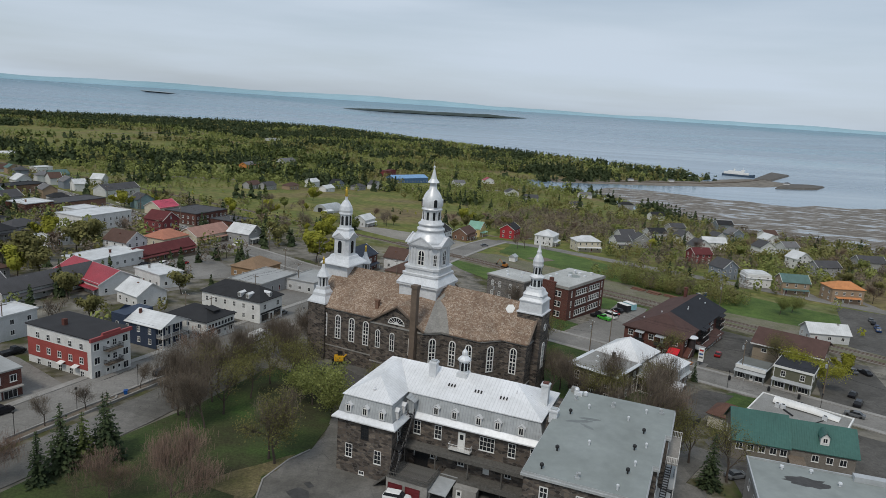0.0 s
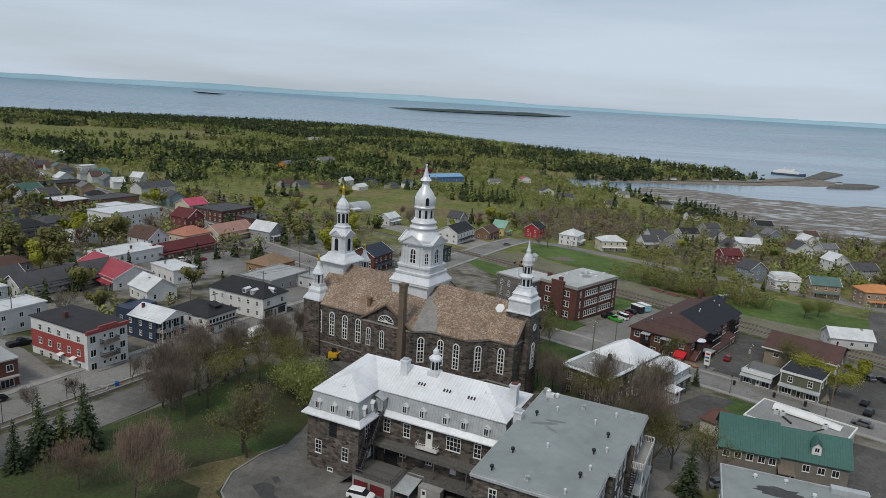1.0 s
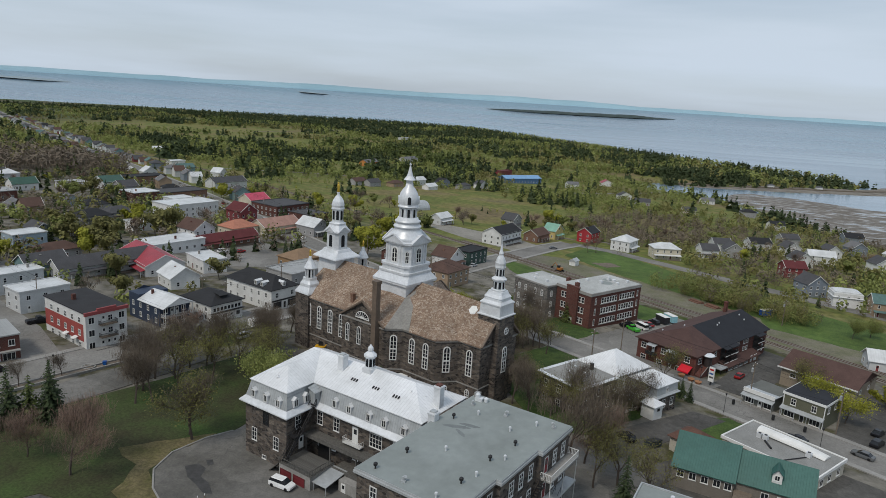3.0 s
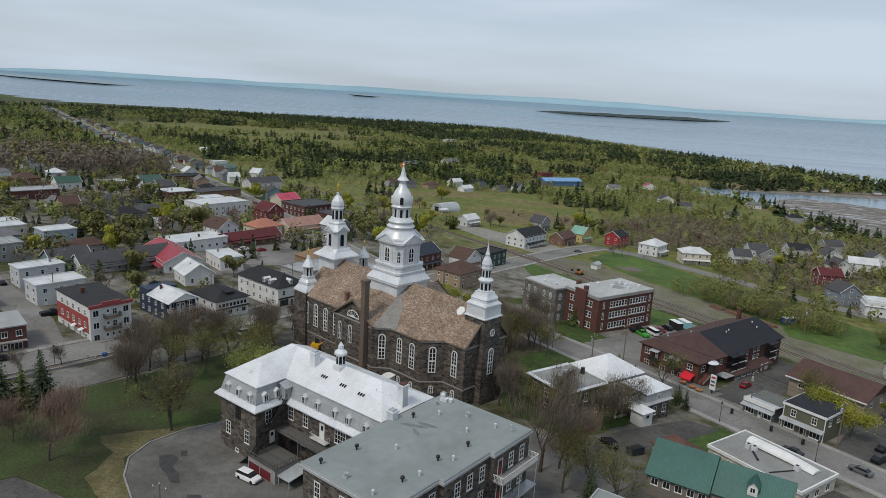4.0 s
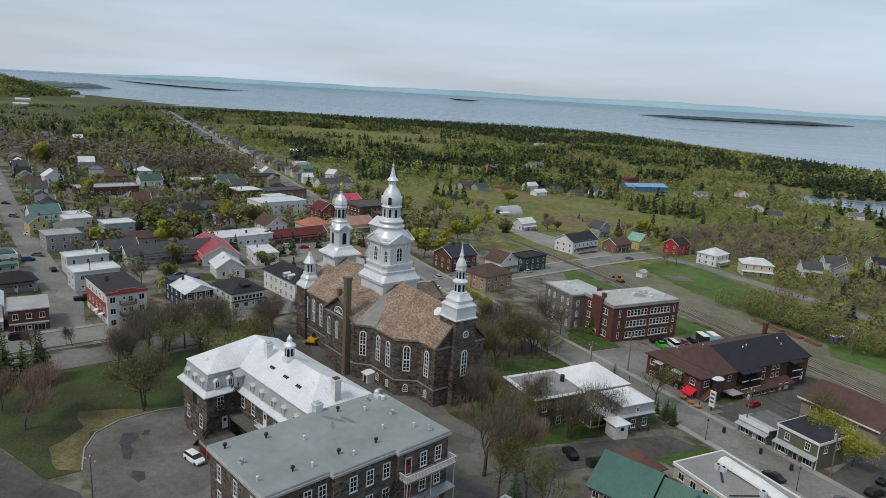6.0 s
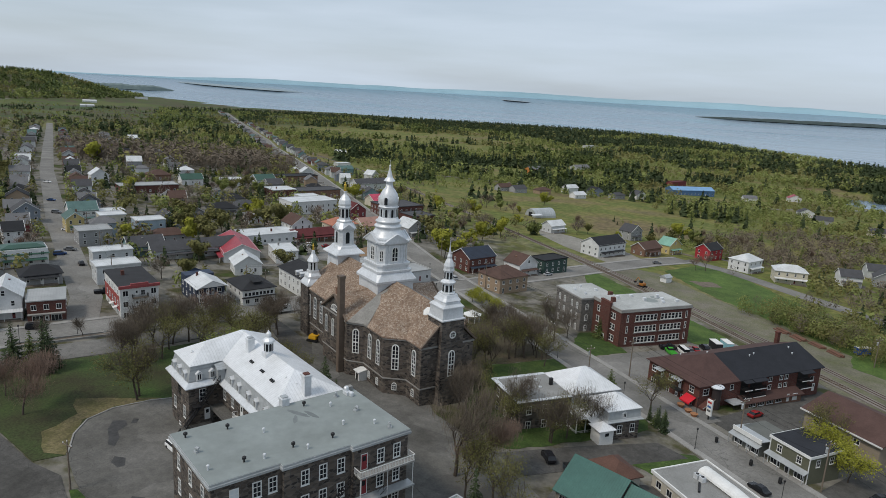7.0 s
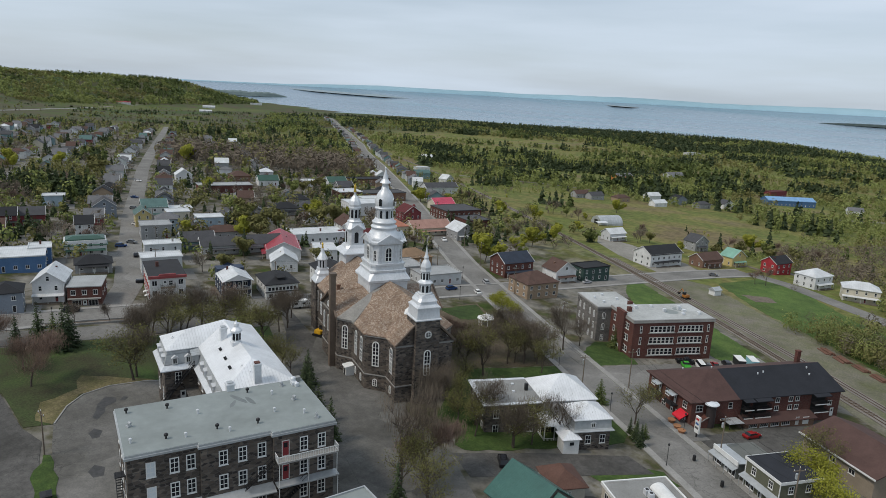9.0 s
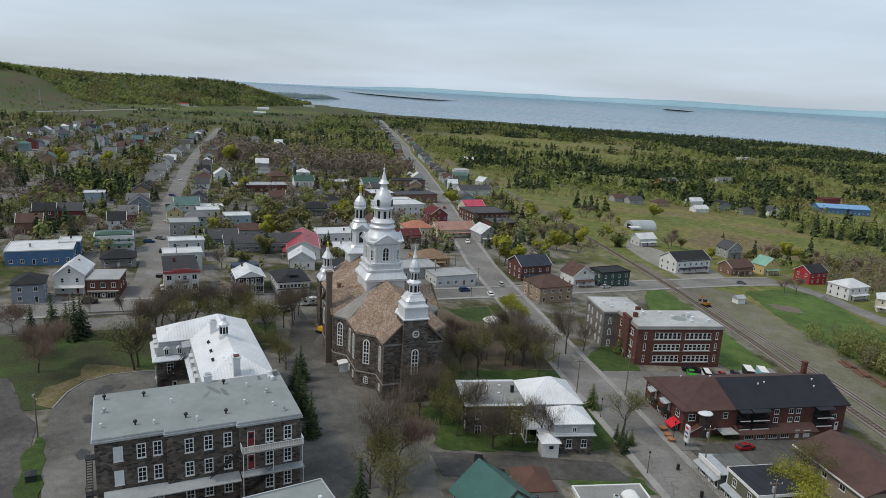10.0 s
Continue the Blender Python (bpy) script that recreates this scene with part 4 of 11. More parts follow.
    cm = to_mesh("chimney", bm, BRICK_BROWN)
    share("chimney", cm, ch, 8.6, 9.6, 11.0)
    share("chimney", cm, ch, 8.6, -9.6, 11.0)
    share("chimney", cm, ch, -10.0, -9.6, 11.0)
    # porch at the choir side, hatch on the roof
    bm = bmesh.new()
    box(bm, -12.3, -10.2, 11.3, 13.4, CG - 0.6, -1.4)
    slab(bm, [(-12.6, 11.2, -1.0), (-9.9, 11.2, -1.0), (-9.9, 13.8, -1.45), (-12.6, 13.8, -1.45)], 0.15)
    box(bm, -11.7, -10.8, 13.42, 13.5, CG - 0.5, -2.1, 1)
    part("side_porch", bm, (WHITE, BLACK), ch, "small white side porch")
    bm = bmesh.new()
    hexa = [(-23.4 + 1.15 * math.cos(math.pi * k / 3 + 0.3), 1.9 + 0.85 * math.sin(math.pi * k / 3 + 0.3)) for k in range(6)]
    slab(bm, [(x, y, 17.95 - 0.993 * y + 0.047 * (x + 23.4)) for x, y in hexa], 0.14)
    bmesh.ops.recalc_face_normals(bm, faces=bm.faces)
    part("roof_patch", bm, WHITE, ch, "white patch on the shingles")


def arched_openings(bm, r, n, z, w, h, turn=0.0, mi=1, depth=0.12):
    """Dark arched openings round an eight-sided drum."""
    for k in range(n):
        a = turn + 2 * math.pi * k / n
        m = Matrix.Rotation(a + math.pi / 2, 4, "Z")
        o = arch_outline(w, h)
        vs = [bm.verts.new(m @ Vector((x, -r, zz + z))) for x, zz in o]
        vb = [bm.verts.new(m @ Vector((x, -r + depth, zz + z))) for x, zz in o]
        bm.faces.new(vs).material_index = mi
        for i in range(len(o)):
            j = (i + 1) % len(o)
            bm.faces.new((vs[j], vs[i], vb[i], vb[j])).material_index = mi


def openings(name, parent, cx, cy, r, n, z, w, h, turn=0.0, depth=0.1):
    """Single dark arched openings set round a drum."""
    bm = bmesh.new()
    arched_openings(bm, r, 1, z, w, h, turn, 0, depth)
    me = to_mesh(name, bm, GLASS)
    for k in range(n):
        share(name, me, parent, cx, cy, 0, 360 * k / n)


def main_tower(ch):
    t8 = math.pi / 8
    bm = bmesh.new()
    stack(bm, [(5.2, 13.5, 0.02), (5.2, 17.6, 0.02), (5.75, 17.9, 0.02), (5.75, 18.5, 0.02)])
    part("tower_base", bm, SILVER, ch, "silver-painted square tower base")
    bm = bmesh.new()
    stack(bm, [(5.9, 18.5, 0.3), (4.9, 20.3, 0.9), (5.1, 20.4, 0.9), (5.1, 20.9, 0.9), (4.6, 21.0, 1.0), (4.6, 22.0, 1.0), (4.85, 22.1, 1.1), (4.85, 22.6, 1.1)])
    part("tower_skirt", bm, SILVER, ch)
    # belfry with wide faces and cut corners, windows, pilasters and pediments
    bm = bmesh.new()
    stack(bm, [(4.15, 22.6, 1.35), (4.15, 27.6, 1.35)])
    belfry = part("belfry", bm, SILVER, ch, "silver belfry stage with pilasters and pediments")
    bm = bmesh.new()
    box(bm, -0.22, 0.22, -0.12, 0.1, 22.7, 27.2)
    box(bm, -0.3, 0.3, -0.2, 0.1, 27.2, 27.42)
    box(bm, -0.28, 0.28, -0.18, 0.1, 22.6, 22.95)
    pil = to_mesh("pilaster", bm, SILVER)
    for k in range(4):
        for x, off, turn in ((-2.65, -4.2, 0), (2.65, -4.2, 0), (-1.75, -4.2, 0), (1.75, -4.2, 0), (-0.75, -4.9, 45), (0.75, -4.9, 45)):
            a = radians(90 * k + turn)
            share("pilaster", pil, belfry, x * math.cos(a) - off * math.sin(a), x * math.sin(a) + off * math.cos(a), 0, 90 * k + turn)
    wm = church_window(2.0, 4.0, 1)
    nm = church_window(1.0, 3.0, 1)
    for k in range(4):
        a = math.pi / 2 * k
        share("belfry_window", wm, belfry, 4.17 * math.sin(a), -4.17 * math.cos(a), 23.0, math.degrees(a))
        a += math.pi / 4
        share("belfry_window", nm, belfry, 4.93 * math.sin(a), -4.93 * math.cos(a), 23.2, math.degrees(a))
    bm = bmesh.new()
    stack(bm, [(4.35, 27.5, 1.35), (4.75, 27.8, 1.5), (4.75, 28.3, 1.5), (4.3, 28.5, 1.5)])
    part("cornice", bm, SILVER, ch)
    for k in range(4):
        bm = bmesh.new()
        m = Matrix.Rotation(math.pi / 2 * k, 4, "Z")
        pts = [(-3.5, 28.1), (3.5, 28.1), (0, 30.1)]
        a = [bm.verts.new(m @ Vector((x, -4.95, z))) for x, z in pts]
        b = [bm.verts.new(m @ Vector((x * 0.2, -1.5, 30.1 if x == 0 else z + 1.2))) for x, z in pts]
        bm.faces.new(a)
        for i in range(3):
            bm.faces.new((a[(i + 1) % 3], a[i], b[i], b[(i + 1) % 3]))
        for sx in (1, -1):
            p, q = m @ Vector((3.6 * sx, -5.0, 28.15)), m @ Vector((0, -5.0, 30.25))
            rod(bm, p, q, 0.2, n=4)
        part("pediment", bm, SILVER, ch)
    bm = bmesh.new()
    spin(bm, [(4.9, 28.4), (4.35, 29.3), (3.5, 30.6), (3.15, 31.4), (3.5, 31.55), (3.5, 31.9), (3.05, 32.05), (2.95, 32.7), (3.25, 32.85), (3.25, 33.15), (2.75, 33.35), (2.5, 34.0)], 16, turn=t8)
    part("bell_roof", bm, SILVER, ch, smooth=True)
    bm = bmesh.new()
    spin(bm, [(2.05, 33.9), (2.05, 36.6)], 16)
    for k in range(8):
        a = 2 * math.pi * k / 8 + t8
        box(bm, -0.2, 0.2, -2.3, -2.0, 33.9, 36.5, 0, Matrix.Rotation(a, 4, "Z"))
    arched_openings(bm, 2.08, 8, 34.1, 0.6, 2.0, depth=0.05)
    part("lantern", bm, (SILVER, GLASS), ch)
    bm = bmesh.new()
    spin(bm, [(2.05, 36.4), (2.6, 36.55), (2.6, 36.8), (2.3, 36.95), (2.42, 37.4), (2.55, 38.1), (2.45, 39.0), (2.1, 40.1), (1.55, 41.0), (1.0, 41.6), (0.9, 42.3)], 24)
    dome = part("dome", bm, SILVER, ch, "onion-shaped silver dome", smooth=True)
    for k in range(4):
        bm = bmesh.new()
        m = Matrix.Rotation(math.pi / 2 * k + math.pi / 4, 4, "Z")
        spinr = arch_outline(0.85, 1.9)
        a = [bm.verts.new(m @ Vector((x, -2.66, z + 37.4))) for x, z in spinr]
        b = [bm.verts.new(m @ Vector((x, -1.9, z + 37.4))) for x, z in spinr]
        bm.faces.new(a).material_index = 1
        for i in range(len(a)):
            j = (i + 1) % len(a)
            bm.faces.new((a[j], a[i], b[i], b[j]))
        part("dome_opening", bm, (SILVER, GLASS), dome)
    bm = bmesh.new()
    spin(bm, [(0.85, 41.8), (0.85, 43.1), (1.5, 43.25), (1.3, 43.5), (0.75, 44.2), (0.45, 45.4), (0.12, 46.8), (0.28, 46.9), (0.3, 47.1), (0.1, 47.3), (0.03, 47.4), (0.03, 48.6)], 12)
    part("spire", bm, SILVER, ch, smooth=False)


def small_spire(ch, cx, cy, z0, tip):
    bm = bmesh.new()
    stack(bm, [(3.2, z0, 0.02), (3.2, z0 + 0.25, 0.02), (2.85, z0 + 0.3, 0.02), (2.7, z0 + 2.6, 0.02), (2.9, z0 + 2.7, 0.02), (2.9, z0 + 3.0, 0.1), (2.4, z0 + 3.6, 0.4), (2.3, z0 + 4.2, 0.5), (2.45, z0 + 4.3, 0.5), (2.0, z0 + 5.0, 0.5), (1.8, z0 + 5.6, 0.5)], cx, cy)
    part("spire_base", bm, SILVER, ch)
    bm = bmesh.new()
    z = z0 + 5.6
    spin(bm, [(1.75, z), (1.8, z + 0.3), (1.35, z + 0.4), (1.35, z + 2.3), (1.75, z + 2.5), (1.8, z + 2.8), (1.2, z + 3.2), (1.05, z + 3.4), (1.05, z + 5.2), (1.3, z + 5.4), (1.2, z + 5.9), (1.25, z + 6.5), (0.95, z + 7.4), (0.55, z + 8.1), (0.5, z + 8.4), (0.58, z + 8.6), (0.35, z + 9.2), (0.1, tip - 2.0), (0.04, tip - 1.6), (0.03, tip)], 8, cx, cy, math.pi / 8)
    m = part("spire", bm, SILVER, ch)
    openings("spire_opening", m, cx, cy, 1.28, 8, z + 0.55, 0.6, 1.6)
    openings("spire_opening", m, cx, cy, 1.0, 8, z + 3.5, 0.5, 1.55)


def statue(name, bm, x, y, z, h):
    """A small gilded figure as one plain form."""
    spin(bm, [(0.16 * h, z), (0.18 * h, z + 0.1 * h), (0.12 * h, z + 0.35 * h), (0.16 * h, z + 0.62 * h), (0.13 * h, z + 0.76 * h), (0.05 * h, z + 0.8 * h), (0.09 * h, z + 0.88 * h), (0.07 * h, z + 0.97 * h), (0.02 * h, z + h)], 8, x, y)


def front_tower(ch):
    cx, cy = 25.6, 0.0
    bm = bmesh.new()
    stack(bm, [(3.6, 14.0, 0.02), (3.4, 18.6, 0.02), (4.6, 19.0, 0.1), (4.5, 19.3, 0.1), (3.2, 20.5, 0.6), (2.9, 21.2, 0.8)], cx, cy)
    part("tower_base", bm, SILVER, ch, "square silver base of the front tower")
    bm = bmesh.new()
    stack(bm, [(2.35, 21.2, 0.8), (2.35, 25.6, 0.8), (2.7, 25.8, 0.9), (2.7, 26.2, 0.9), (1.9, 27.8, 0.7), (1.95, 28.3, 0.8)], cx, cy)
    st = part("belfry", bm, SILVER, ch)
    for k in range(4):
        bm = bmesh.new()
        m = Matrix.Translation((cx, cy, 0)) @ Matrix.Rotation(math.pi / 2 * k, 4, "Z")
        for sx in (1, -1):
            rod(bm, m @ Vector((2.1 * sx, -2.75, 26.0)), m @ Vector((0, -2.75, 27.4)), 0.16, n=4)
        a = [bm.verts.new(m @ Vector(p)) for p in ((-2.0, -2.7, 26.0), (2.0, -2.7, 26.0), (0, -2.7, 27.3), (0, -1.6, 27.3))]
        bm.faces.new(a[:3]), bm.faces.new((a[1], a[3], a[2])), bm.faces.new((a[0], a[2], a[3]))
        part("pediment", bm, SILVER, st)
    openings("belfry_opening", st, cx, cy, 2.38, 4, 21.9, 1.2, 3.3)
    openings("belfry_opening", st, cx, cy, 2.55, 4, 22.0, 0.6, 2.6, math.pi / 4)
    bm = bmesh.new()
    spin(bm, [(1.95, 28.3), (1.7, 28.6), (1.6, 29.0), (1.6, 32.0), (1.9, 32.2), (1.75, 32.7), (1.85, 33.2), (1.6, 34.3), (1.0, 35.3), (0.45, 35.9), (0.35, 36.4), (0.45, 36.6), (0.3, 36.9)], 8, cx, cy, math.pi / 8)
    st = part("dome", bm, SILVER, ch)
    openings("lantern_opening", st, cx, cy, 1.52, 8, 29.3, 0.75, 2.5)
    bm = bmesh.new()
    statue("statue", bm, cx, cy, 36.8, 2.6)
    part("statue", bm, GOLD, ch, "gilded statue on the dome", smooth=True)


def turret(ch, cx, cy):
    bm = bmesh.new()
    box(bm, cx - 2.6, cx + 2.6, cy - 2.6, cy + 2.6, CG - 1.5, 10.6)
    part("corner_pier", bm, STONE, ch)
    bm = bmesh.new()
    stack(bm, [(2.8, 10.6, 0.02), (2.7, 11.0, 0.02), (1.9, 12.4, 0.3), (2.0, 12.5, 0.4), (1.95, 13.1, 0.4), (1.5, 13.9, 0.4), (1.45, 14.6, 0.4)], cx, cy)
    part("turret_base", bm, SILVER, ch)
    bm = bmesh.new()
    for k in range(8):
        a = 2 * math.pi * k / 8 + math.pi / 8
        rod(bm, (cx + 1.15 * math.cos(a), cy + 1.15 * math.sin(a), 14.6), (cx + 1.15 * math.cos(a), cy + 1.15 * math.sin(a), 17.0), 0.22, n=5)
    spin(bm, [(0.7, 14.5), (0.7, 17.0)], 8, cx, cy, 0, 1)
    spin(bm, [(1.35, 16.9), (1.75, 17.2), (1.6, 17.5), (1.15, 18.3), (0.6, 19.2), (0.4, 20.2), (0.25, 20.5)], 8, cx, cy, math.pi / 8)
    part("turret_lantern", bm, (SILVER, GLASS), ch)
    bm = bmesh.new()
    statue("statue", bm, cx, cy, 20.4, 1.9)
    part("statue", bm, GOLD, ch, "small gilded angel on the turret", smooth=True)


build_church()

# ---- shared windows, roofs and house shells ----
SEAM_X = add_lines(material("white_metal_roof", (0.70, 0.71, 0.72), (0.80, 0.81, 0.82), 1.5, 0.4, 0.04, 0.1, 0.22, 0.15, spec=0.5), "X", 0.6, 0.8, 0.84, 0.12)
SEAM_Y = add_lines(material("white_metal_roof", (0.70, 0.71, 0.72), (0.80, 0.81, 0.82), 1.5, 0.4, 0.04, 0.1, 0.22, 0.15, spec=0.5), "Y", 0.6, 0.8, 0.84, 0.12)
SEAM_GREY = add_lines(material("grey_metal_mansard", (0.36, 0.38, 0.39), (0.44, 0.46, 0.47), 1.5, 0.45, 0.04, 0.1, 0.22, 0.3, spec=0.5), "XY", 0.5, 0.8, 0.78, 0.14)
GREEN_ROOF = add_lines(material("green_metal_roof", (0.032, 0.107, 0.09), (0.044, 0.13, 0.109), 1.5, 0.42, 0.04, 0.1, 0.25, 0.15, spec=0.5), "X", 0.45, 0.7, 0.82, 0.12)
CLEAR = {}


def offset(pts, d):
    """A plan polygon (counterclockwise) moved outwards by d."""
    out, n = [], len(pts)
    for i in range(n):
        a, p, b = Vector(pts[i - 1]), Vector(pts[i]), Vector(pts[(i + 1) % n])
        d1, d2 = (p - a).normalized(), (b - p).normalized()
        n1, n2 = Vector((d1.y, -d1.x)), Vector((d2.y, -d2.x))
        k = (n1 + n2) / max(1 + n1.dot(n2), 0.3)
        out.append((p.x + k.x * d, p.y + k.y * d))
    return out


_wins = {}


def window_mesh(w, h, cols=2, rows=3, frame=None, bars=0.035, edge=0.1, proud=0.06):
    """A glazed window with a frame, sill and glazing bars; the wall face is at y = 0, outside is -y, foot at z = 0."""
    frame = frame or TRIM
    key = (w, h, cols, rows, frame.name, bars, edge)
    if key not in _wins:
        bm = bmesh.new()
        o = [(-w / 2, 0), (w / 2, 0), (w / 2, h), (-w / 2, h)]
        rim(bm, o, edge, -proud, 0.02, 0)
        face(bm, [(-w / 2 + 0.02, -0.015, 0.02), (w / 2 - 0.02, -0.015, 0.02), (w / 2 - 0.02, -0.015, h - 0.02), (-w / 2 + 0.02, -0.015, h - 0.02)], 1)
        for k in range(1, cols):
            x = -w / 2 + w * k / cols
            box(bm, x - bars, x + bars, -proud * 0.8, -0.01, edge * 0.8, h - edge * 0.8)
        for k in range(1, rows):
            z = h * k / rows
            box(bm, -w / 2 + edge * 0.8, w / 2 - edge * 0.8, -proud * 0.8, -0.01, z - bars, z + bars)
        box(bm, -w / 2 - 0.06, w / 2 + 0.06, -proud - 0.06, 0.0, -0.09, 0.0)
        _wins[key] = to_mesh("window", bm, frame, GLASS)
    return _wins[key]


def door_mesh(w=1.0, h=2.1, frame=None, leaf=None):
    frame, leaf = frame or TRIM, leaf or TRIM
    key = ("door", w, h, frame.name, leaf.name)
    if key not in _wins:
        bm = bmesh.new()
        rim(bm, [(-w / 2, 0), (w / 2, 0), (w / 2, h), (-w / 2, h)], 0.1, -0.07, 0.02, 0)
        box(bm, -w / 2 + 0.08, w / 2 - 0.08, -0.03, 0.0, 0.02, h - 0.08, 1)
        box(bm, -w / 4, w / 4, -0.045, -0.02, h * 0.55, h * 0.85, 2)
        rod(bm, (w / 2 - 0.2, -0.08, 1.0), (w / 2 - 0.2, -0.02, 1.0), 0.03, n=5, mi=2)
        _wins[key] = to_mesh("door", bm, frame, leaf, GLASS)
    return _wins[key]


def on_face(x0, x1, y0, y1, side, s, z):
    """The place on a side of a rectangular house: s metres along it. Returns x, y, turn."""
    if side == "s":
        return x0 + s, y0 - 0.005, z, 0
    if side == "n":
        return x1 - s, y1 + 0.005, z, 180
    if side == "e":
        return x1 + 0.005, y0 + s, z, 90
    return x0 - 0.005, y1 - s, z, -90


def rail(bm, pts, h=1.0, step=0.5, r=0.03):
    """A railing along 3D points: top and bottom rails with balusters."""
    for p, q in zip(pts, pts[1:]):
        p, q = Vector(p), Vector(q)
        n = max(1, int((q - p).length / step))
        for dz, rr in ((h, r * 1.5), (0.12, r)):
            rod(bm, p + Vector((0, 0, dz)), q + Vector((0, 0, dz)), rr, n=4)
        for k in range(n + 1):
            c = p.lerp(q, k / n)
            rod(bm, c, c + Vector((0, 0, h)), r, n=4)


def stairs(bm, p, q, w=0.9, n=14, r=0.05):
    """An open flight from p down to q with stringers, treads and a hand rail."""
    p, q = Vector(p), Vector(q)
    d = q - p
    s = Vector((-d.y, d.x, 0)).normalized() * (w / 2)
    for k in range(1, n):
        c = p.lerp(q, k / n)
        u = Vector((d.x, d.y, 0)).normalized() * 0.14
        slab(bm, [c + s - u, c - s - u, c - s + u, c + s + u], 0.05)
    for sg in (s, -s):
        rod(bm, p + sg, q + sg, r * 1.4, n=4)
        up = Vector((0, 0, 0.95))
        rod(bm, p + sg + up, q + sg + up, r * 0.8, n=4)
        for k in range(0, n + 1, 3):
            c = p.lerp(q, k / n) + sg
            rod(bm, c, c + up, r * 0.6, n=4)
    bmesh.ops.recalc_face_normals(bm, faces=bm.faces)


def hip(bm, x0, x1, y0, y1, z0, z1, inset, along_x=True, t=0.18, mi=(0, 0)):
    """A hipped roof as four thick slopes; inset is the run of the hips."""
    if along_x:
        ym = (y0 + y1) / 2
        a, b = (x0 + inset, ym, z1), (x1 - inset, ym, z1)
        slab(bm, [(x0, y0, z0), (x1, y0, z0), b, a], t, mi[0])
        slab(bm, [(x1, y1, z0), (x0, y1, z0), a, b], t, mi[0])
        slab(bm, [(x1, y0, z0), (x1, y1, z0), b], t, mi[1])
        slab(bm, [(x0, y1, z0), (x0, y0, z0), a], t, mi[1])
    else:
        xm = (x0 + x1) / 2
        a, b = (xm, y0 + inset, z1), (xm, y1 - inset, z1)
        slab(bm, [(x1, y0, z0), (x1, y1, z0), b, a], t, mi[0])
        slab(bm, [(x0, y1, z0), (x0, y0, z0), a, b], t, mi[0])
        slab(bm, [(x0, y0, z0), (x1, y0, z0), a], t, mi[1])
        slab(bm, [(x1, y1, z0), (x0, y1, z0), b], t, mi[1])


def dormer(w=1.1, h=1.9, depth=1.6):
    """A small gabled dormer, front at y = 0 facing -y: cheeks, roof and window."""
    bm = bmesh.new()
    box(bm, -w / 2, w / 2, 0, depth, 0, h * 0.78, 0)
    for s in (1, -1):
        pts = [(0, -0.15, h * 1.02), (0, depth + 0.4, h * 1.02), (s * (w / 2 + 0.14), depth + 0.4, h * 0.74), (s * (w / 2 + 0.14), -0.15, h * 0.74)]
        slab(bm, pts if s < 0 else pts[::-1], 0.07, 0)
    face(bm, [(-w / 2, 0, h * 0.78), (w / 2, 0, h * 0.78), (0, 0, h)], 0)
    rim(bm, [(-w * 0.38, 0.15), (w * 0.38, 0.15), (w * 0.38, h * 0.76), (-w * 0.38, h * 0.76)], 0.09, -0.06, 0.02, 1)
    face(bm, [(-w * 0.36, -0.015, 0.17), (w * 0.36, -0.015, 0.17), (w * 0.36, -0.015, h * 0.74), (-w * 0.36, -0.015, h * 0.74)], 2)
    box(bm, -0.04, 0.04, -0.05, -0.01, 0.2, h * 0.72, 1)
    return to_mesh("dormer", bm, ROOF_METAL, TRIM, GLASS)

# ---- convent with its flat-roofed annex ----
KX, KY, K_ROT = 13.7, 87.6, math.degrees(math.atan2(-0.38, 0.925))
KG = -2.9


GREY_WOOD = grain(material("grey_weathered_timber", (0.095, 0.09, 0.084), (0.15, 0.145, 0.137), 2.0, 0.9, 0.15), 6.0, 0.8, 1.1)


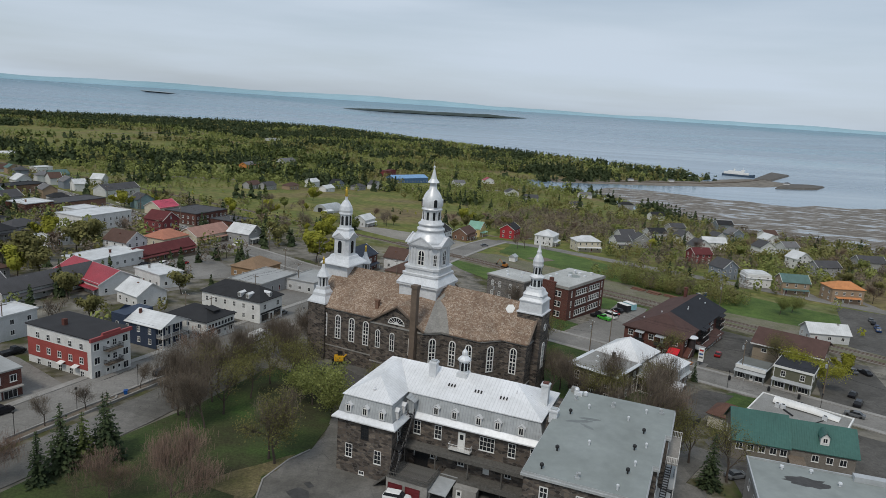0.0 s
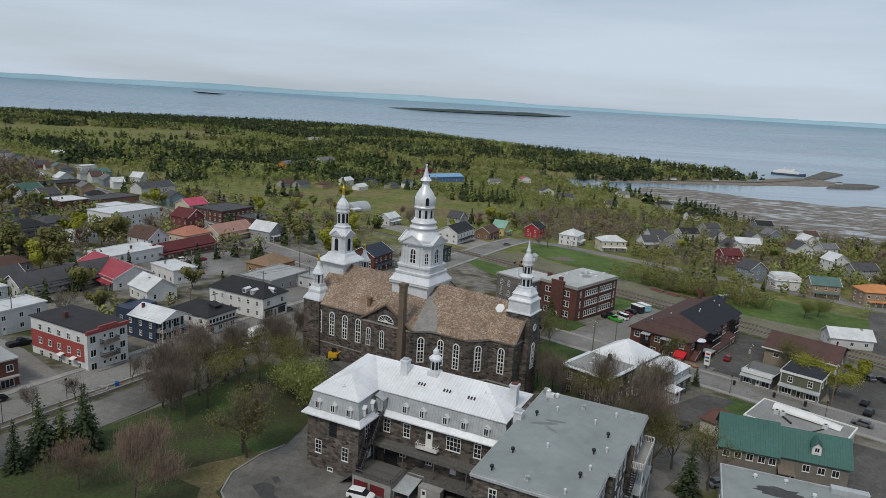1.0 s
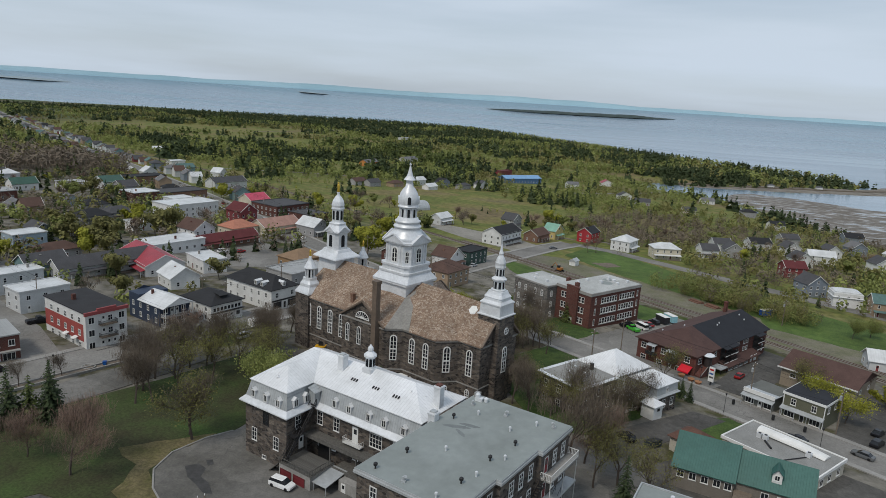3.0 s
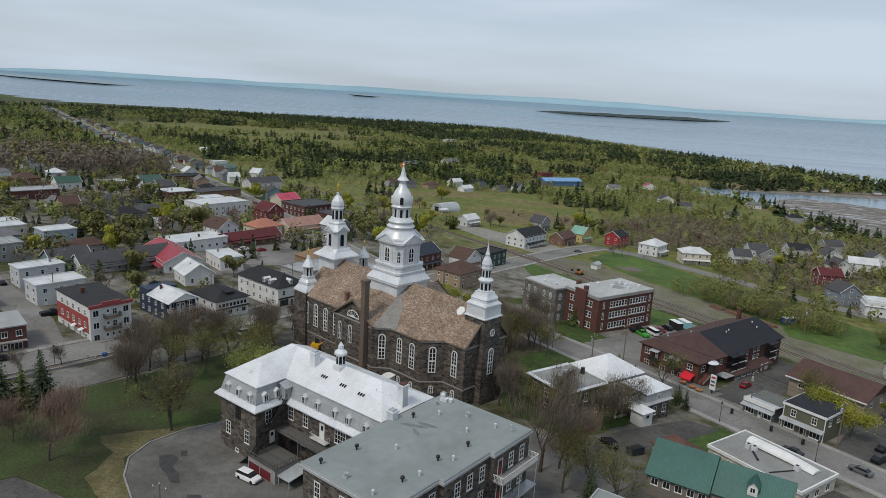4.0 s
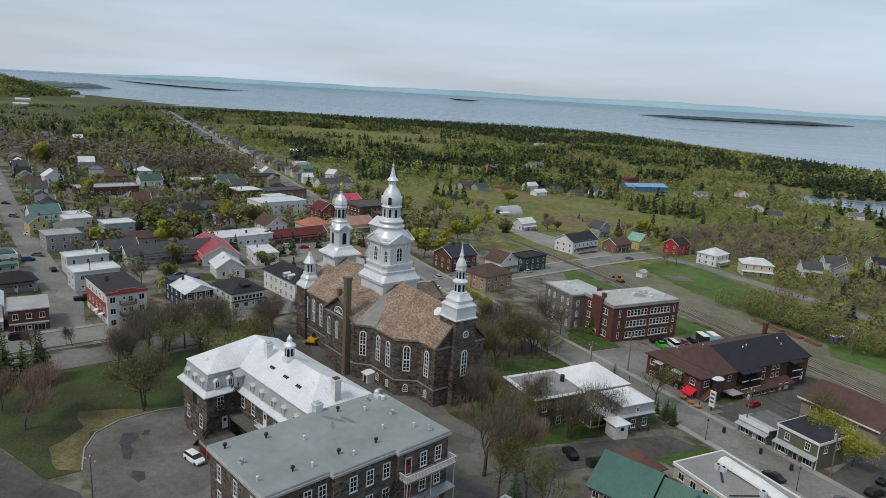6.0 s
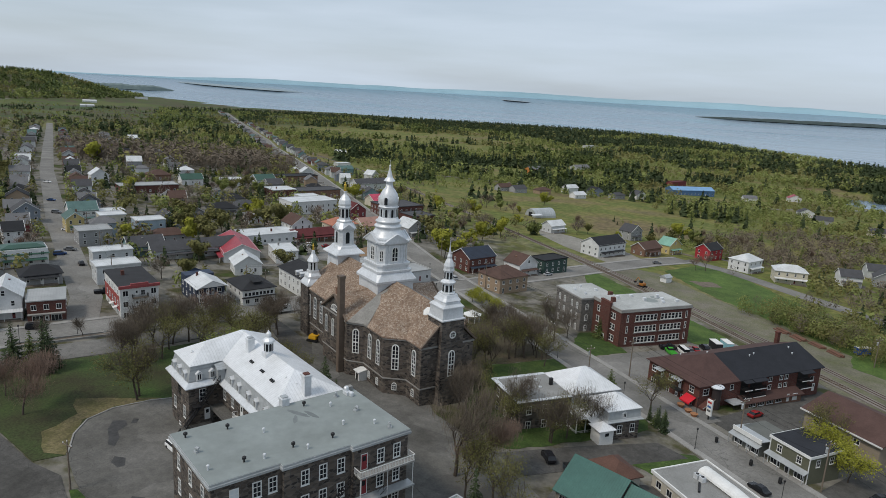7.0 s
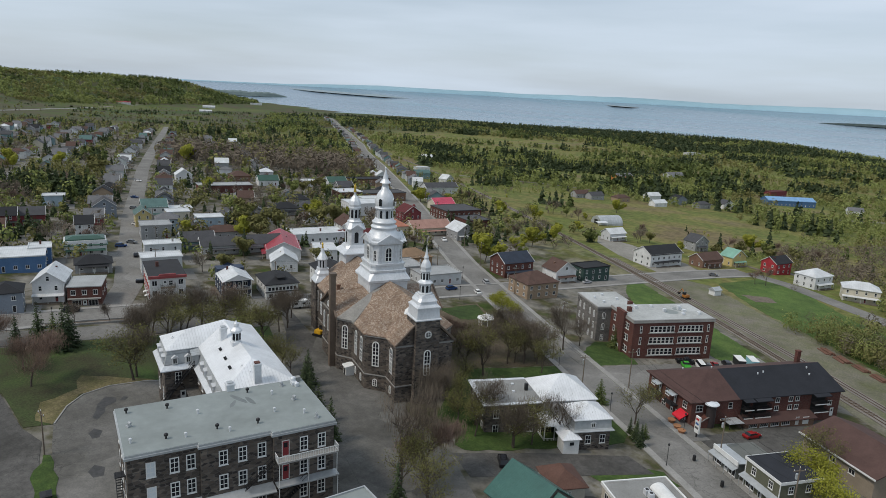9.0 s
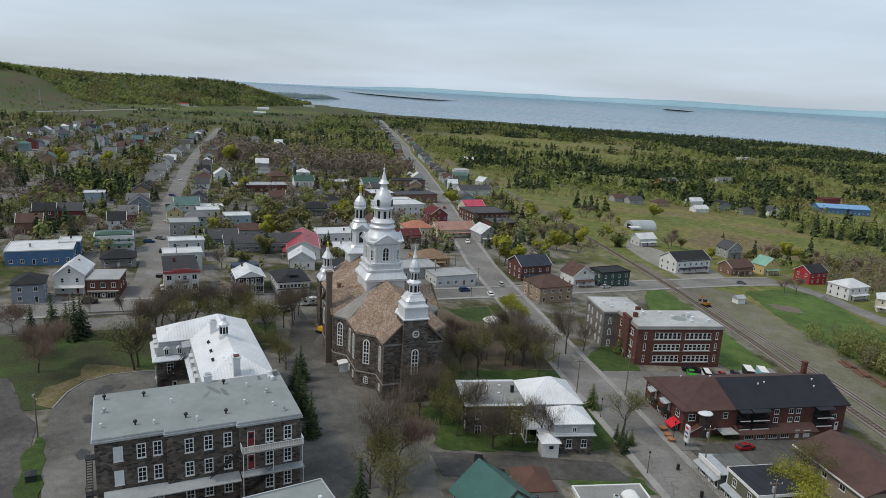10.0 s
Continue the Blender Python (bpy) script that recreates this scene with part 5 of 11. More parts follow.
def build_convent():
    cv = thing("convent", "rubble stone convent with a white metal mansard roof", "building", KX, KY, 0, K_ROT)
    plan = [(-35, 9.9), (-24.4, 9.9), (-24.4, 16.3), (-0.2, 16.3), (-0.2, 30.8), (-35, 30.8)]
    bm = bmesh.new()
    prism(bm, plan, KG - 1.2, 8.3)
    part("wall", bm, STONE, cv, "grey-brown rubble stone wall")
    bm = bmesh.new()
    box(bm, -0.18, 1.08, 17.4, 27.0, KG - 1.2, 12.6)
    part("link_wall", bm, STONE, cv, "narrow stone link to the annex")
    bm = bmesh.new()
    loft(bm, [[(x, y, z) for x, y in offset(plan, o)] for o, z in ((0.85, 8.05), (0.85, 8.25), (0.1, 9.0), (0.0, 9.05))])
    part("eaves_skirt", bm, SILVER, cv, "white flared metal eaves")
    bm = bmesh.new()
    loft(bm, [[(x, y, z) for x, y in offset(plan, o)] for o, z in ((0.0, 8.95), (-0.75, 12.0), (-0.65, 12.05), (-0.65, 12.2))])
    part("mansard", bm, SEAM_GREY, cv, "grey seamed mansard slope")
    bm = bmesh.new()
    ry, rz, wx = 23.5, 15.3, -29.7
    L, R, F, Bk, Wf, Wr = -34.5, -0.7, 16.8, 30.3, 10.4, -24.9
    t = 0.15
    wp = (wx, 15.2, 14.7)
    wj = (wx, ry, 15.2)
    slab(bm, [(Wr, F, 12.15), (R, F, 12.15), (-7.2, ry, rz), (wx, ry, rz)], t, 0)
    slab(bm, [(R, Bk, 12.15), (L, Bk, 12.15), (-31.5, ry, rz), (-7.2, ry, rz)], t, 0)
    slab(bm, [(R, F, 12.15), (R, Bk, 12.15), (-7.2, ry, rz)], t, 1)
    slab(bm, [(L, Bk, 12.15), (L, Wf, 12.15), wp, wj, (-31.5, ry, rz)], t, 1)
    slab(bm, [(L, Wf, 12.15), (Wr, Wf, 12.15), wp], t, 0)
    slab(bm, [(Wr, Wf, 12.15), (Wr, F, 12.15), wj, wp], t, 1)
    bmesh.ops.recalc_face_normals(bm, faces=bm.faces)
    part("roof", bm, (SEAM_X, SEAM_Y), cv, "white standing-seam hipped roof")
    dm = dormer()
    for x in (-32.9, -29.7, -26.5):
        share("dormer", dm, cv, x, 9.75, 9.2)
    for y in (12.0, 14.6):
        share("dormer", dm, cv, -24.25, y, 9.2, 90)
    for x in (-19.2, -15.8, -11.4, -8.0, -3.9):
        share("dormer", dm, cv, x, 16.15, 9.2)
    for y in (14.0, 19.0, 24.0, 28.0):
        share("dormer", dm, cv, -35.15, y, 9.2, -90)
    big = window_mesh(1.35, 2.5, 2, 3)
    dark = window_mesh(1.5, 2.6, 2, 4, DARK_METAL)
    small = window_mesh(1.1, 0.7, 2, 1)
    wide = window_mesh(2.7, 2.5, 4, 3)
    low = window_mesh(1.2, 1.7, 2, 2)
    for x, z, w in ((-29.6, 4.9, dark), (-32.6, 0.9, big), (-27.0, 0.9, big), (-30.0, -1.9, small)):
        share("window", w, cv, *on_face(-35, -24.4, 9.9, 16.3, "s", x + 35, z)[:3], 0)
    share("window", big, cv, -24.39, 12.6, 4.9, 90)
    share("door", door_mesh(1.1, 2.4), cv, -24.39, 13.4, 0.8, 90)
    for x in (-22.6, -18.6):
        share("window", big, cv, x, 16.29, 4.9)
    share("door", door_mesh(1.3, 3.0), cv, -14.2, 16.29, 4.2)
    share("window", wide, cv, -9.6, 16.29, 4.9)
    for x in (-5.2, -1.4):
        share("window", big, cv, x, 16.29, 4.9)
    for x in (-19.2, -14.0, -5.5):
        share("window", low, cv, x, 16.29, 1.0)
    share("door", door_mesh(1.1, 2.3), cv, -22.4, 16.29, 0.6)
    share("door", door_mesh(1.1, 2.3), cv, -9.4, 16.29, 0.6)
    for y in (13, 18, 23, 28):
        share("window", big, cv, -35.01, y, 4.9, -90)
        share("window", big, cv, -35.01, y, 0.9, -90)
    for x in (-31, -26, -21, -16, -11, -6):
        share("window", big, cv, x, 30.81, 4.9, 180)
        share("window", big, cv, x, 30.81, 0.9, 180)
    # gallery along the court
    bm = bmesh.new()
    box(bm, -24.3, -0.3, 14.0, 16.28, 3.3, 3.55)
    box(bm, -24.3, -0.3, 13.9, 14.0, 3.0, 3.75)
    gal = part("gallery", bm, GREY_WOOD, cv, "grey timber gallery along the court")
    for x in (-23.8, -18.0, -12.0, -6.0):
        bm = bmesh.new()
        box(bm, x - 0.1, x + 0.1, 14.05, 14.25, KG, 3.3)
        part("post", bm, GREY_WOOD, gal)
    bm = bmesh.new()
    rail(bm, [(-16.2, 16.2, 4.2), (-16.2, 15.2, 4.2), (-12.2, 15.2, 4.2), (-12.2, 16.2, 4.2)], 0.95, 0.35)
    box(bm, -16.2, -12.2, 15.2, 16.28, 4.08, 4.2)
    part("balcony", bm, TRIM, cv, "small white balcony by the door")
    # garage with a deck in the court
    bm = bmesh.new()
    box(bm, -24.3, -16.8, 8.2, 14.0, KG - 0.6, 0.25)
    gr = part("garage", bm, CONCRETE, cv, "low rendered garage with a weathered deck roof")
    bm = bmesh.new()
    box(bm, 0, 0.26, 8.1, 14.0, 0.26, 0.34)
    board = to_mesh("deck_board", bm, GREY_WOOD)
    for k in range(26):
        share("deck_board", board, gr, -24.2 + k * 0.29, 0, 0)
    bm = bmesh.new()
    rail(bm, [(-24.2, 8.2, 0.34), (-16.9, 8.2, 0.34), (-16.9, 13.9, 0.34)], 0.95, 0.6, 0.04)
    part("deck_railing", bm, GREY_WOOD, gr, "grey timber deck railing")
    # second, lower gallery and the pale lobby under it
    bm = bmesh.new()
    box(bm, -16.6, -0.3, 13.2, 16.28, -0.35, -0.1)
    box(bm, -16.6, -0.3, 13.1, 13.2, -0.6, 0.35)
    part("lower_gallery", bm, GREY_WOOD, cv, "lower grey timber gallery")
    bm = bmesh.new()
    box(bm, -13.5, -9.4, 11.6, 13.1, KG - 0.6, -0.4)
    lob = part("lobby", bm, CONCRETE, cv, "small pale rendered lobby")
    share("door", door_mesh(1.0, 2.1), lob, -12.4, 11.595, KG + 0.05)
    # thin dark sheets stand in for the shaded recess below the galleries
    for x in (-21.5, -8.0, -3.0):
        bm = bmesh.new()
        box(bm, x - 1.3, x + 1.3, 16.2, 16.26, KG, -0.6 if x > -17 else 2.8)
        part("gallery_shade_panel", bm, DARK_METAL, cv, "dark panel for the shaded recess under the gallery")
    bm = bmesh.new()
    slab(bm, [(-27.5, 8.0, KG + 0.15), (-24.4, 8.0, 0.2), (-24.4, 9.6, 0.2), (-27.5, 9.6, KG + 0.15)], 0.2)
    part("ramp", bm, GREY_WOOD, cv, "short sloping ramp")
    for x in (-22.6, -19.4):
        bm = bmesh.new()
        rim(bm, [(x - 1.35, KG), (x + 1.35, KG), (x + 1.35, KG + 2.3), (x - 1.35, KG + 2.3)], 0.12, 8.1, 8.22, 0)
        box(bm, x - 1.25, x + 1.25, 8.14, 8.2, KG, KG + 2.2, 1)
        for k in range(1, 4):
            box(bm, x - 1.25, x + 1.25, 8.12, 8.15, KG + k * 0.55 - 0.02, KG + k * 0.55 + 0.02, 0)
        part("garage_door", bm, (paint((0.12, 0.02, 0.024)), paint((0.16, 0.025, 0.03))), gr, "dark red garage door")
    bm = bmesh.new()
    slab(bm, [(-16.8, 8.6, -0.6), (-13.6, 8.6, -0.6), (-13.6, 13.9, 0.1), (-16.8, 13.9, 0.1)], 0.15)
    for x in (-16.6, -13.8):
        rod(bm, (x, 8.8, KG), (x, 8.8, -0.7), 0.08, n=5)
    part("lean_to", bm, ROOF_GREY_METAL, cv, "grey sheet-metal lean-to roof")
    # fire stairs from the inner corner
    bm = bmesh.new()
    stairs(bm, (-23.5, 15.6, 9.0), (-23.4, 11.8, 4.4), 1.1, 16, 0.075)
    box(bm, -24.3, -22.9, 10.4, 11.8, 4.25, 4.4)
    stairs(bm, (-23.6, 11.8, 4.35), (-23.5, 8.6, 0.4), 1.1, 14, 0.075)
    part("fire_stairs", bm, DARK_METAL, cv, "black iron fire stairs")
    bm = bmesh.new()
    box(bm, -24.4, -23.0, 15.2, 16.6, 9.0, 11.2)
    slab(bm, [(-24.5, 15.0, 11.9), (-22.8, 15.0, 11.2), (-22.8, 17.2, 11.2), (-24.5, 17.2, 12.2)], 0.12)
    part("stair_dormer", bm, SEAM_GREY, cv)
    # chimneys and roof lantern
    for x, y, z0, z1, cap in ((-22.2, 21.4, 13.6, 16.9, ROOF_GREY_METAL), (-2.0, 23.2, 12.4, 16.4, BRICK), (0.9, 17.6, 12.4, 14.6, ROOF_GREY_METAL)):
        bm = bmesh.new()
        box(bm, x - 0.65, x + 0.65, y - 0.65, y + 0.65, z0, z1)
        box(bm, x - 0.78, x + 0.78, y - 0.78, y + 0.78, z1 - 0.35, z1 - 0.1)
        box(bm, x - 0.5, x + 0.5, y - 0.5, y + 0.5, z1, z1 + 0.2, 1)
        part("chimney", bm, (SILVER, cap), cv, "white-clad chimney")
    cu = Vector((-17.0, 22.9, 0))
    bm = bmesh.new()
    box(bm, cu.x - 1.0, cu.x + 1.0, cu.y - 1.0, cu.y + 1.0, 14.2, 15.4)
    spin(bm, [(0.95, 15.3), (0.9, 15.6), (0.9, 17.5), (1.25, 17.6), (1.2, 17.9), (0.75, 18.3), (0.45, 18.5), (0.55, 18.8), (0.5, 19.2), (0.2, 19.6), (0.03, 19.9)], 8, cu.x, cu.y, math.pi / 8)
    lan = part("lantern", bm, SILVER, cv, "white octagonal roof lantern with a dome")
    openings("lantern_opening", lan, cu.x, cu.y, 0.86, 8, 15.8, 0.5, 1.5, 0.0, 0.06)
    for x, y, z in ((-13.5, 19.8, 13.65), (-8.8, 19.6, 13.6), (-18.5, 19.9, 13.7)):
        bm = bmesh.new()
        for k in range(3):
            m = Matrix.Translation((x + k * 0.55, y, z)) @ Matrix.Rotation(0.45, 4, "X")
            box(bm, -0.11, 0.11, -0.28, 0.28, -0.05, 0.12, 0, m)
        part("skylight", bm, BLACK, cv, "row of small dark roof lights")
    for x, y, z in ((-29.3, 12.4, 13.3), (-4.2, 22.5, 13.6), (-6.5, 21.5, 14.2)):
        bm = bmesh.new()
        spin(bm, [(0.3, z - 0.1), (0.3, z + 0.12), (0.12, z + 0.15), (0.12, z + 0.4)], 8, x, y)
        part("roof_vent", bm, ROOF_METAL, cv)


def build_annex():
    an = thing("annex", "three-storey stone annex with a flat grey roof", "building", KX, KY, 0, K_ROT)
    an.matrix_basis = pose(KX, KY, 0, 0, 0, K_ROT) @ pose(1.1, -0.9, 0) @ Matrix.Diagonal((0.86, 0.95, 1.03, 1))
    plan = [(0, 0), (18.8, 0), (18.8, 10.8), (19.8, 10.8), (19.8, 22.4), (20.7, 22.4), (20.7, 33), (0, 33)]
    bm = bmesh.new()
    prism(bm, plan, KG - 1.8, 12.2)
    part("wall", bm, STONE, an, "dark rubble stone wall")
    bm = bmesh.new()
    prism(bm, offset(plan, 0.45), 12.1, 12.45)
    prism(bm, offset(plan, 0.3), 12.45, 12.8)
    part("cornice", bm, ROOF_GREY_METAL, an, "grey metal cornice")
    bm = bmesh.new()
    prism(bm, offset(plan, 0.22), 12.7, 12.84)
    rf = part("roof", bm, MEMBRANE, an, "grey membrane flat roof with dark patches")
    bm = bmesh.new()
    for cx, cy, rx, r2, a in ((4.5, 20.0, 2.6, 0.55, 0.4), (6.5, 18.6, 1.6, 0.4, -0.5), (6.2, 21.8, 1.9, 0.5, 0.2)):
        pts = []
        for k in range(18):
            an2 = 2 * math.pi * k / 18
            r = 1 + 0.28 * noise.noise(Vector((k * 0.9, cx, cy)))
            u, v = rx * r * math.cos(an2), r2 * r * math.sin(an2)
            pts.append((cx + u * math.cos(a) - v * math.sin(a), cy + u * math.sin(a) + v * math.cos(a)))
        prism(bm, pts, 12.83, 12.846 + 0.004 * a)
    part("roof_patch", bm, material("wet_membrane", (0.15, 0.165, 0.165), (0.19, 0.21, 0.21), 1.0, 0.6, 0.02), rf, "darker stained patch")
    W = window_mesh(1.45, 2.45, 2, 3, edge=0.17, bars=0.05)
    blank = window_mesh(1.45, 2.45, 1, 1, edge=0.17)
    blind = paint((0.62, 0.66, 0.68))
    front = [(3.4, 18.8), (6.9, 18.8), (10.0 - 0.6, 18.8), (14.3, 19.8), (17.4, 19.8), (20.6, 19.8), (27.6, 20.7), (30.8, 20.7)]
    for i, (y, x) in enumerate(front):
        for z in (8.6, 4.6, 0.4):
            share("window", W, an, x + 0.005, y, z, 90)
            if i == 0 and z > 1:
                bm = bmesh.new()
                box(bm, x + 0.03, x + 0.05, y - 0.58, y + 0.58, z + 0.14, z + 2.3)
                part("blind", bm, blind, an, "closed pale blue shutter")
    dred = door_mesh(1.3, 2.7, TRIM, paint((0.22, 0.03, 0.035)))
    for z in (8.3, 4.2):
        share("door", dred, an, 20.705, 24.4, z, 90, "dark red door with a white frame")
    for x in (3.5, 9.4, 15.2):
        for z in (8.6, 4.6, 0.4):
            share("window", W, an, x, -0.005, z)
    for x in (3, 8, 13, 18):
        for z in (8.6, 4.6, 0.4):
            share("window", W, an, x, 33.005, z, 180)
    for y in (3.0, 7.5, 12.0):
        for z in (8.6, 4.6, 0.4):
            share("window", W, an, -0.005, y, z, -90)
    for z, y0, y1 in ((8.2, 22.6, 33.2), (4.1, 22.6, 33.4)):
        bm = bmesh.new()
        box(bm, 20.7, 22.9, y0, y1, z - 0.22, z)
        g = part("balcony", bm, CONCRETE if z > 5 else ROOF_GREY_METAL, an, "long balcony with a white railing" if z > 5 else "lower grey gallery")
        if z > 5:
            bm = bmesh.new()
            rail(bm, [(20.75, y0, z), (22.85, y0, z), (22.85, y1, z), (20.75, y1, z)], 1.05, 0.3, 0.04)
            part("railing", bm, TRIM, g, "white railing")
        for y in (y0 + 0.2, (y0 + y1) / 2, y1 - 0.2):
            bm = bmesh.new()
            rod(bm, (22.7, y, z - 0.2), (22.7, y, (4.1 if z > 5 else KG - 1.5)), 0.07, n=6)
            part("post", bm, TRIM, g)
    bm = bmesh.new()
    slab(bm, [(18.8, 1.0, 3.9), (22.0, 1.0, 3.3), (22.4, 22.5, 3.3), (19.8, 22.5, 3.9)], 0.15)
    part("canopy", bm, ROOF_GREY_METAL, an, "sloping grey canopy along the ground storey")
    bm = bmesh.new()
    stairs(bm, (21.4, 22.4, 8.0), (21.0, 17.4, 4.2), 1.0, 15)
    stairs(bm, (21.9, 28.0, 4.0), (21.9, 22.6, 0.2), 1.0, 14)
    part("fire_stairs", bm, DARK_METAL, an, "black iron fire stairs")
    bm = bmesh.new()
    stairs(bm, (15.5, -1.0, 8.2), (18.6, -1.0, 4.4), 0.9, 12)
    box(bm, 13.6, 15.5, -1.6, -0.01, 8.0, 8.15)
    box(bm, 18.6, 20.2, -1.6, -0.01, 4.2, 4.35)
    stairs(bm, (18.6, -1.2, 4.2), (15.0, -1.2, 0.2), 0.9, 12)
    part("fire_stairs", bm, DARK_METAL, an, "black iron fire stairs")
    # roof vents
    cowl = bmesh.new()
    spin(cowl, [(0.14, 0), (0.14, 0.45), (0.34, 0.5), (0.34, 0.8), (0.1, 0.95)], 8)
    cowl = to_mesh("roof_vent", cowl, DARK_METAL)
    pale = bmesh.new()
    spin(pale, [(0.16, 0), (0.16, 0.5), (0.26, 0.55), (0.24, 0.75), (0.05, 0.85)], 8)
    pale = to_mesh("roof_vent", pale, SILVER)
    goose = bmesh.new()
    box(goose, -0.35, 0.35, -0.35, 0.35, 0, 0.25)
    rod(goose, (0, 0, 0.2), (0, 0, 0.75), 0.22, n=8)
    rod(goose, (0, 0, 0.7), (0.45, 0.1, 0.62), 0.24, n=8)
    goose = to_mesh("roof_vent", goose, ROOF_GREY_METAL)
    for x, y, me in ((2.5, 1.4, cowl), (3.4, 7.9, cowl), (2.4, 22.1, cowl), (8.3, 1.3, goose), (14.7, 1.0, pale), (15.5, 6.2, cowl), (16.3, 9.1, pale), (15.5, 14.2, cowl), (17.3, 15.9, pale),
                     (16.3, 20.8, cowl), (9.3, 29.0, goose), (15.8, 29.1, pale), (18.6, 30.5, goose), (2.0, 28.8, goose), (8.0, 12.3, pale), (13.0, 24.5, pale), (5.2, 26.0, pale)):
        share("roof_vent", me, rf, x, y, 12.84, rnd.uniform(0, 360))
    bm = bmesh.new()
    box(bm, 1.2, 2.8, 30.6, 31.6, 12.84, 13.4)
    spin(bm, [(0.5, 13.3), (0.5, 13.9), (0.3, 14.1)], 10, 1.6, 31.1)
    spin(bm, [(0.4, 12.9), (0.45, 13.5), (0.1, 13.7)], 10, 3.4, 31.3)
    part("fan_unit", bm, SILVER, rf, "white roof fan unit")
    bm = bmesh.new()
    box(bm, 0.3, 1.3, 31.7, 32.7, 12.8, 13.7)
    part("chimney", bm, GRAVEL, rf)


build_convent()
build_annex()

# ---- presbytery, hall, school and shops ----
def row(me, parent, name, x, y, z, rot, n, step):
    """n alike windows side by side, along their wall."""
    c, s = math.cos(radians(rot)), math.sin(radians(rot))
    for k in range(n):
        d = (k - (n - 1) / 2) * step
        share(name, me, parent, x + d * c, y + d * s, z, rot)


def build_presbytery():
    v = thing("presbytery", "stone presbytery with white metal roofs and a white verandah", "house", 44.9, 151.2, 0, -39.7)
    G = -6.6
    bm = bmesh.new()
    box(bm, -12.3, 0, 0, 13, G - 1, 1.4)
    part("wall", bm, STONE, v, "grey rubble stone wing")
    bm = bmesh.new()
    box(bm, -12.7, 0.4, -0.4, 13, 1.35, 1.75)
    part("roof", bm, GRAVEL, v, "flat grey gravel roof with pale edging")
    bm = bmesh.new()
    for a, b, c, d in ((-13.0, 0.7, -0.8, 0.3), (-13.0, -12.0, 0.3, 13), (-0.3, 0.7, 0.3, 13)):
        slab(bm, [(a, c, 1.78), (b, c, 1.78), (b, d, 1.82), (a, d, 1.82)], 0.1)
    part("roof_edge", bm, SILVER, v)
    w = window_mesh(1.3, 2.0, 2, 2)
    for z in (-5.2, -1.6):
        for x in (-10.3, -6.2, -2.2):
            share("window", w, v, x, -0.005, z)
        for y in (2.5, 6.5, 10.5):
            share("window", w, v, 0.005, y, z, 90)
            share("window", w, v, -12.305, y, z, -90)
    # main block: grey-white upper storey over stone, hipped white roof
    bm = bmesh.new()
    box(bm, -12.2, -0.1, 13, 25.8, G - 1, -1.0)
    part("wall", bm, STONE, v)
    bm = bmesh.new()
    stack_pts = [(-12.6, 12.9), (0.3, 12.9), (0.3, 26.2), (-12.6, 26.2)]
    loft(bm, [[(x, y, z) for x, y in offset(stack_pts, o)] for o, z in ((0.55, -1.1), (0.55, -0.9), (-0.1, -0.45), (-0.5, 1.9))])
    part("mansard", bm, SEAM_GREY, v, "pale grey mansard storey")
    bm = bmesh.new()
    hip(bm, -12.5, 0.2, 13.0, 26.1, 1.85, 5.6, 6.1, False, 0.16, (1, 0))
    part("roof", bm, (SEAM_X, SEAM_Y), v, "white standing-seam hipped roof")
    dm = dormer(1.1, 1.7, 1.2)
    for y in (16.0, 22.5):
        share("dormer", dm, v, 0.5, y, -0.4, 90)
        share("dormer", dm, v, -12.9, y, -0.4, -90)
    # small wing at the street
    bm = bmesh.new()
    box(bm, 0, 8.2, 17.4, 25.6, G - 1, -1.3)
    part("wall", bm, STONE, v)
    bm = bmesh.new()
    loft(bm, [[(x, y, z) for x, y in offset([(0, 17.2), (8.4, 17.2), (8.4, 25.8), (0, 25.8)], o)] for o, z in ((0.5, -1.4), (0.5, -1.25), (-0.05, -0.9), (-0.25, 1.3))])
    part("mansard", bm, SEAM_GREY, v)
    bm = bmesh.new()
    hip(bm, 0.4, 8.5, 17.0, 25.9, 1.25, 3.5, 3.6, True, 0.15, (0, 1))
    part("roof", bm, (SEAM_X, SEAM_Y), v)
    share("dormer", dm, v, 8.3, 21.5, -0.9, 90)
    share("dormer", dm, v, 4.4, 17.25, -0.9, 0)
    share("window", w, v, 8.205, 20.6, -4.4, 90)
    share("window", w, v, 8.205, 23.9, -4.4, 90)
    # verandah
    bm = bmesh.new()
    box(bm, 0.0, 4.2, 12.2, 17.3, G - 0.6, G + 0.75)
    ver = part("verandah", bm, WHITE, v, "white verandah with a boarded foot")
    bm = bmesh.new()
    slab(bm, [(-0.2, 11.8, -1.0), (-0.2, 17.4, -1.0), (5.0, 17.4, -1.6), (5.0, 11.8, -1.6)][::-1], 0.16)
    part("verandah_roof", bm, SEAM_Y, ver)
    for x, y in ((4.0, 12.4), (4.0, 14.7), (4.0, 17.1), (1.6, 12.4), (0.2, 12.4)):
        bm = bmesh.new()
        box(bm, x - 0.1, x + 0.1, y - 0.1, y + 0.1, G + 0.7, -1.55)
        part("post", bm, TRIM, ver)
    bm = bmesh.new()
    rail(bm, [(0.1, 12.3, G + 0.75), (4.1, 12.3, G + 0.75), (4.1, 17.2, G + 0.75)], 0.9, 0.3, 0.035)
    part("railing", bm, TRIM, ver)
    bm = bmesh.new()
    box(bm, 0.05, 0.12, 13.2, 17.0, G + 0.9, -1.9, 0)
    part("glazing", bm, GLASS, ver)
    # white vestibule with a small hipped roof
    bm = bmesh.new()
    box(bm, 6.6, 9.9, 14.4, 17.9, G - 0.6, -2.1)
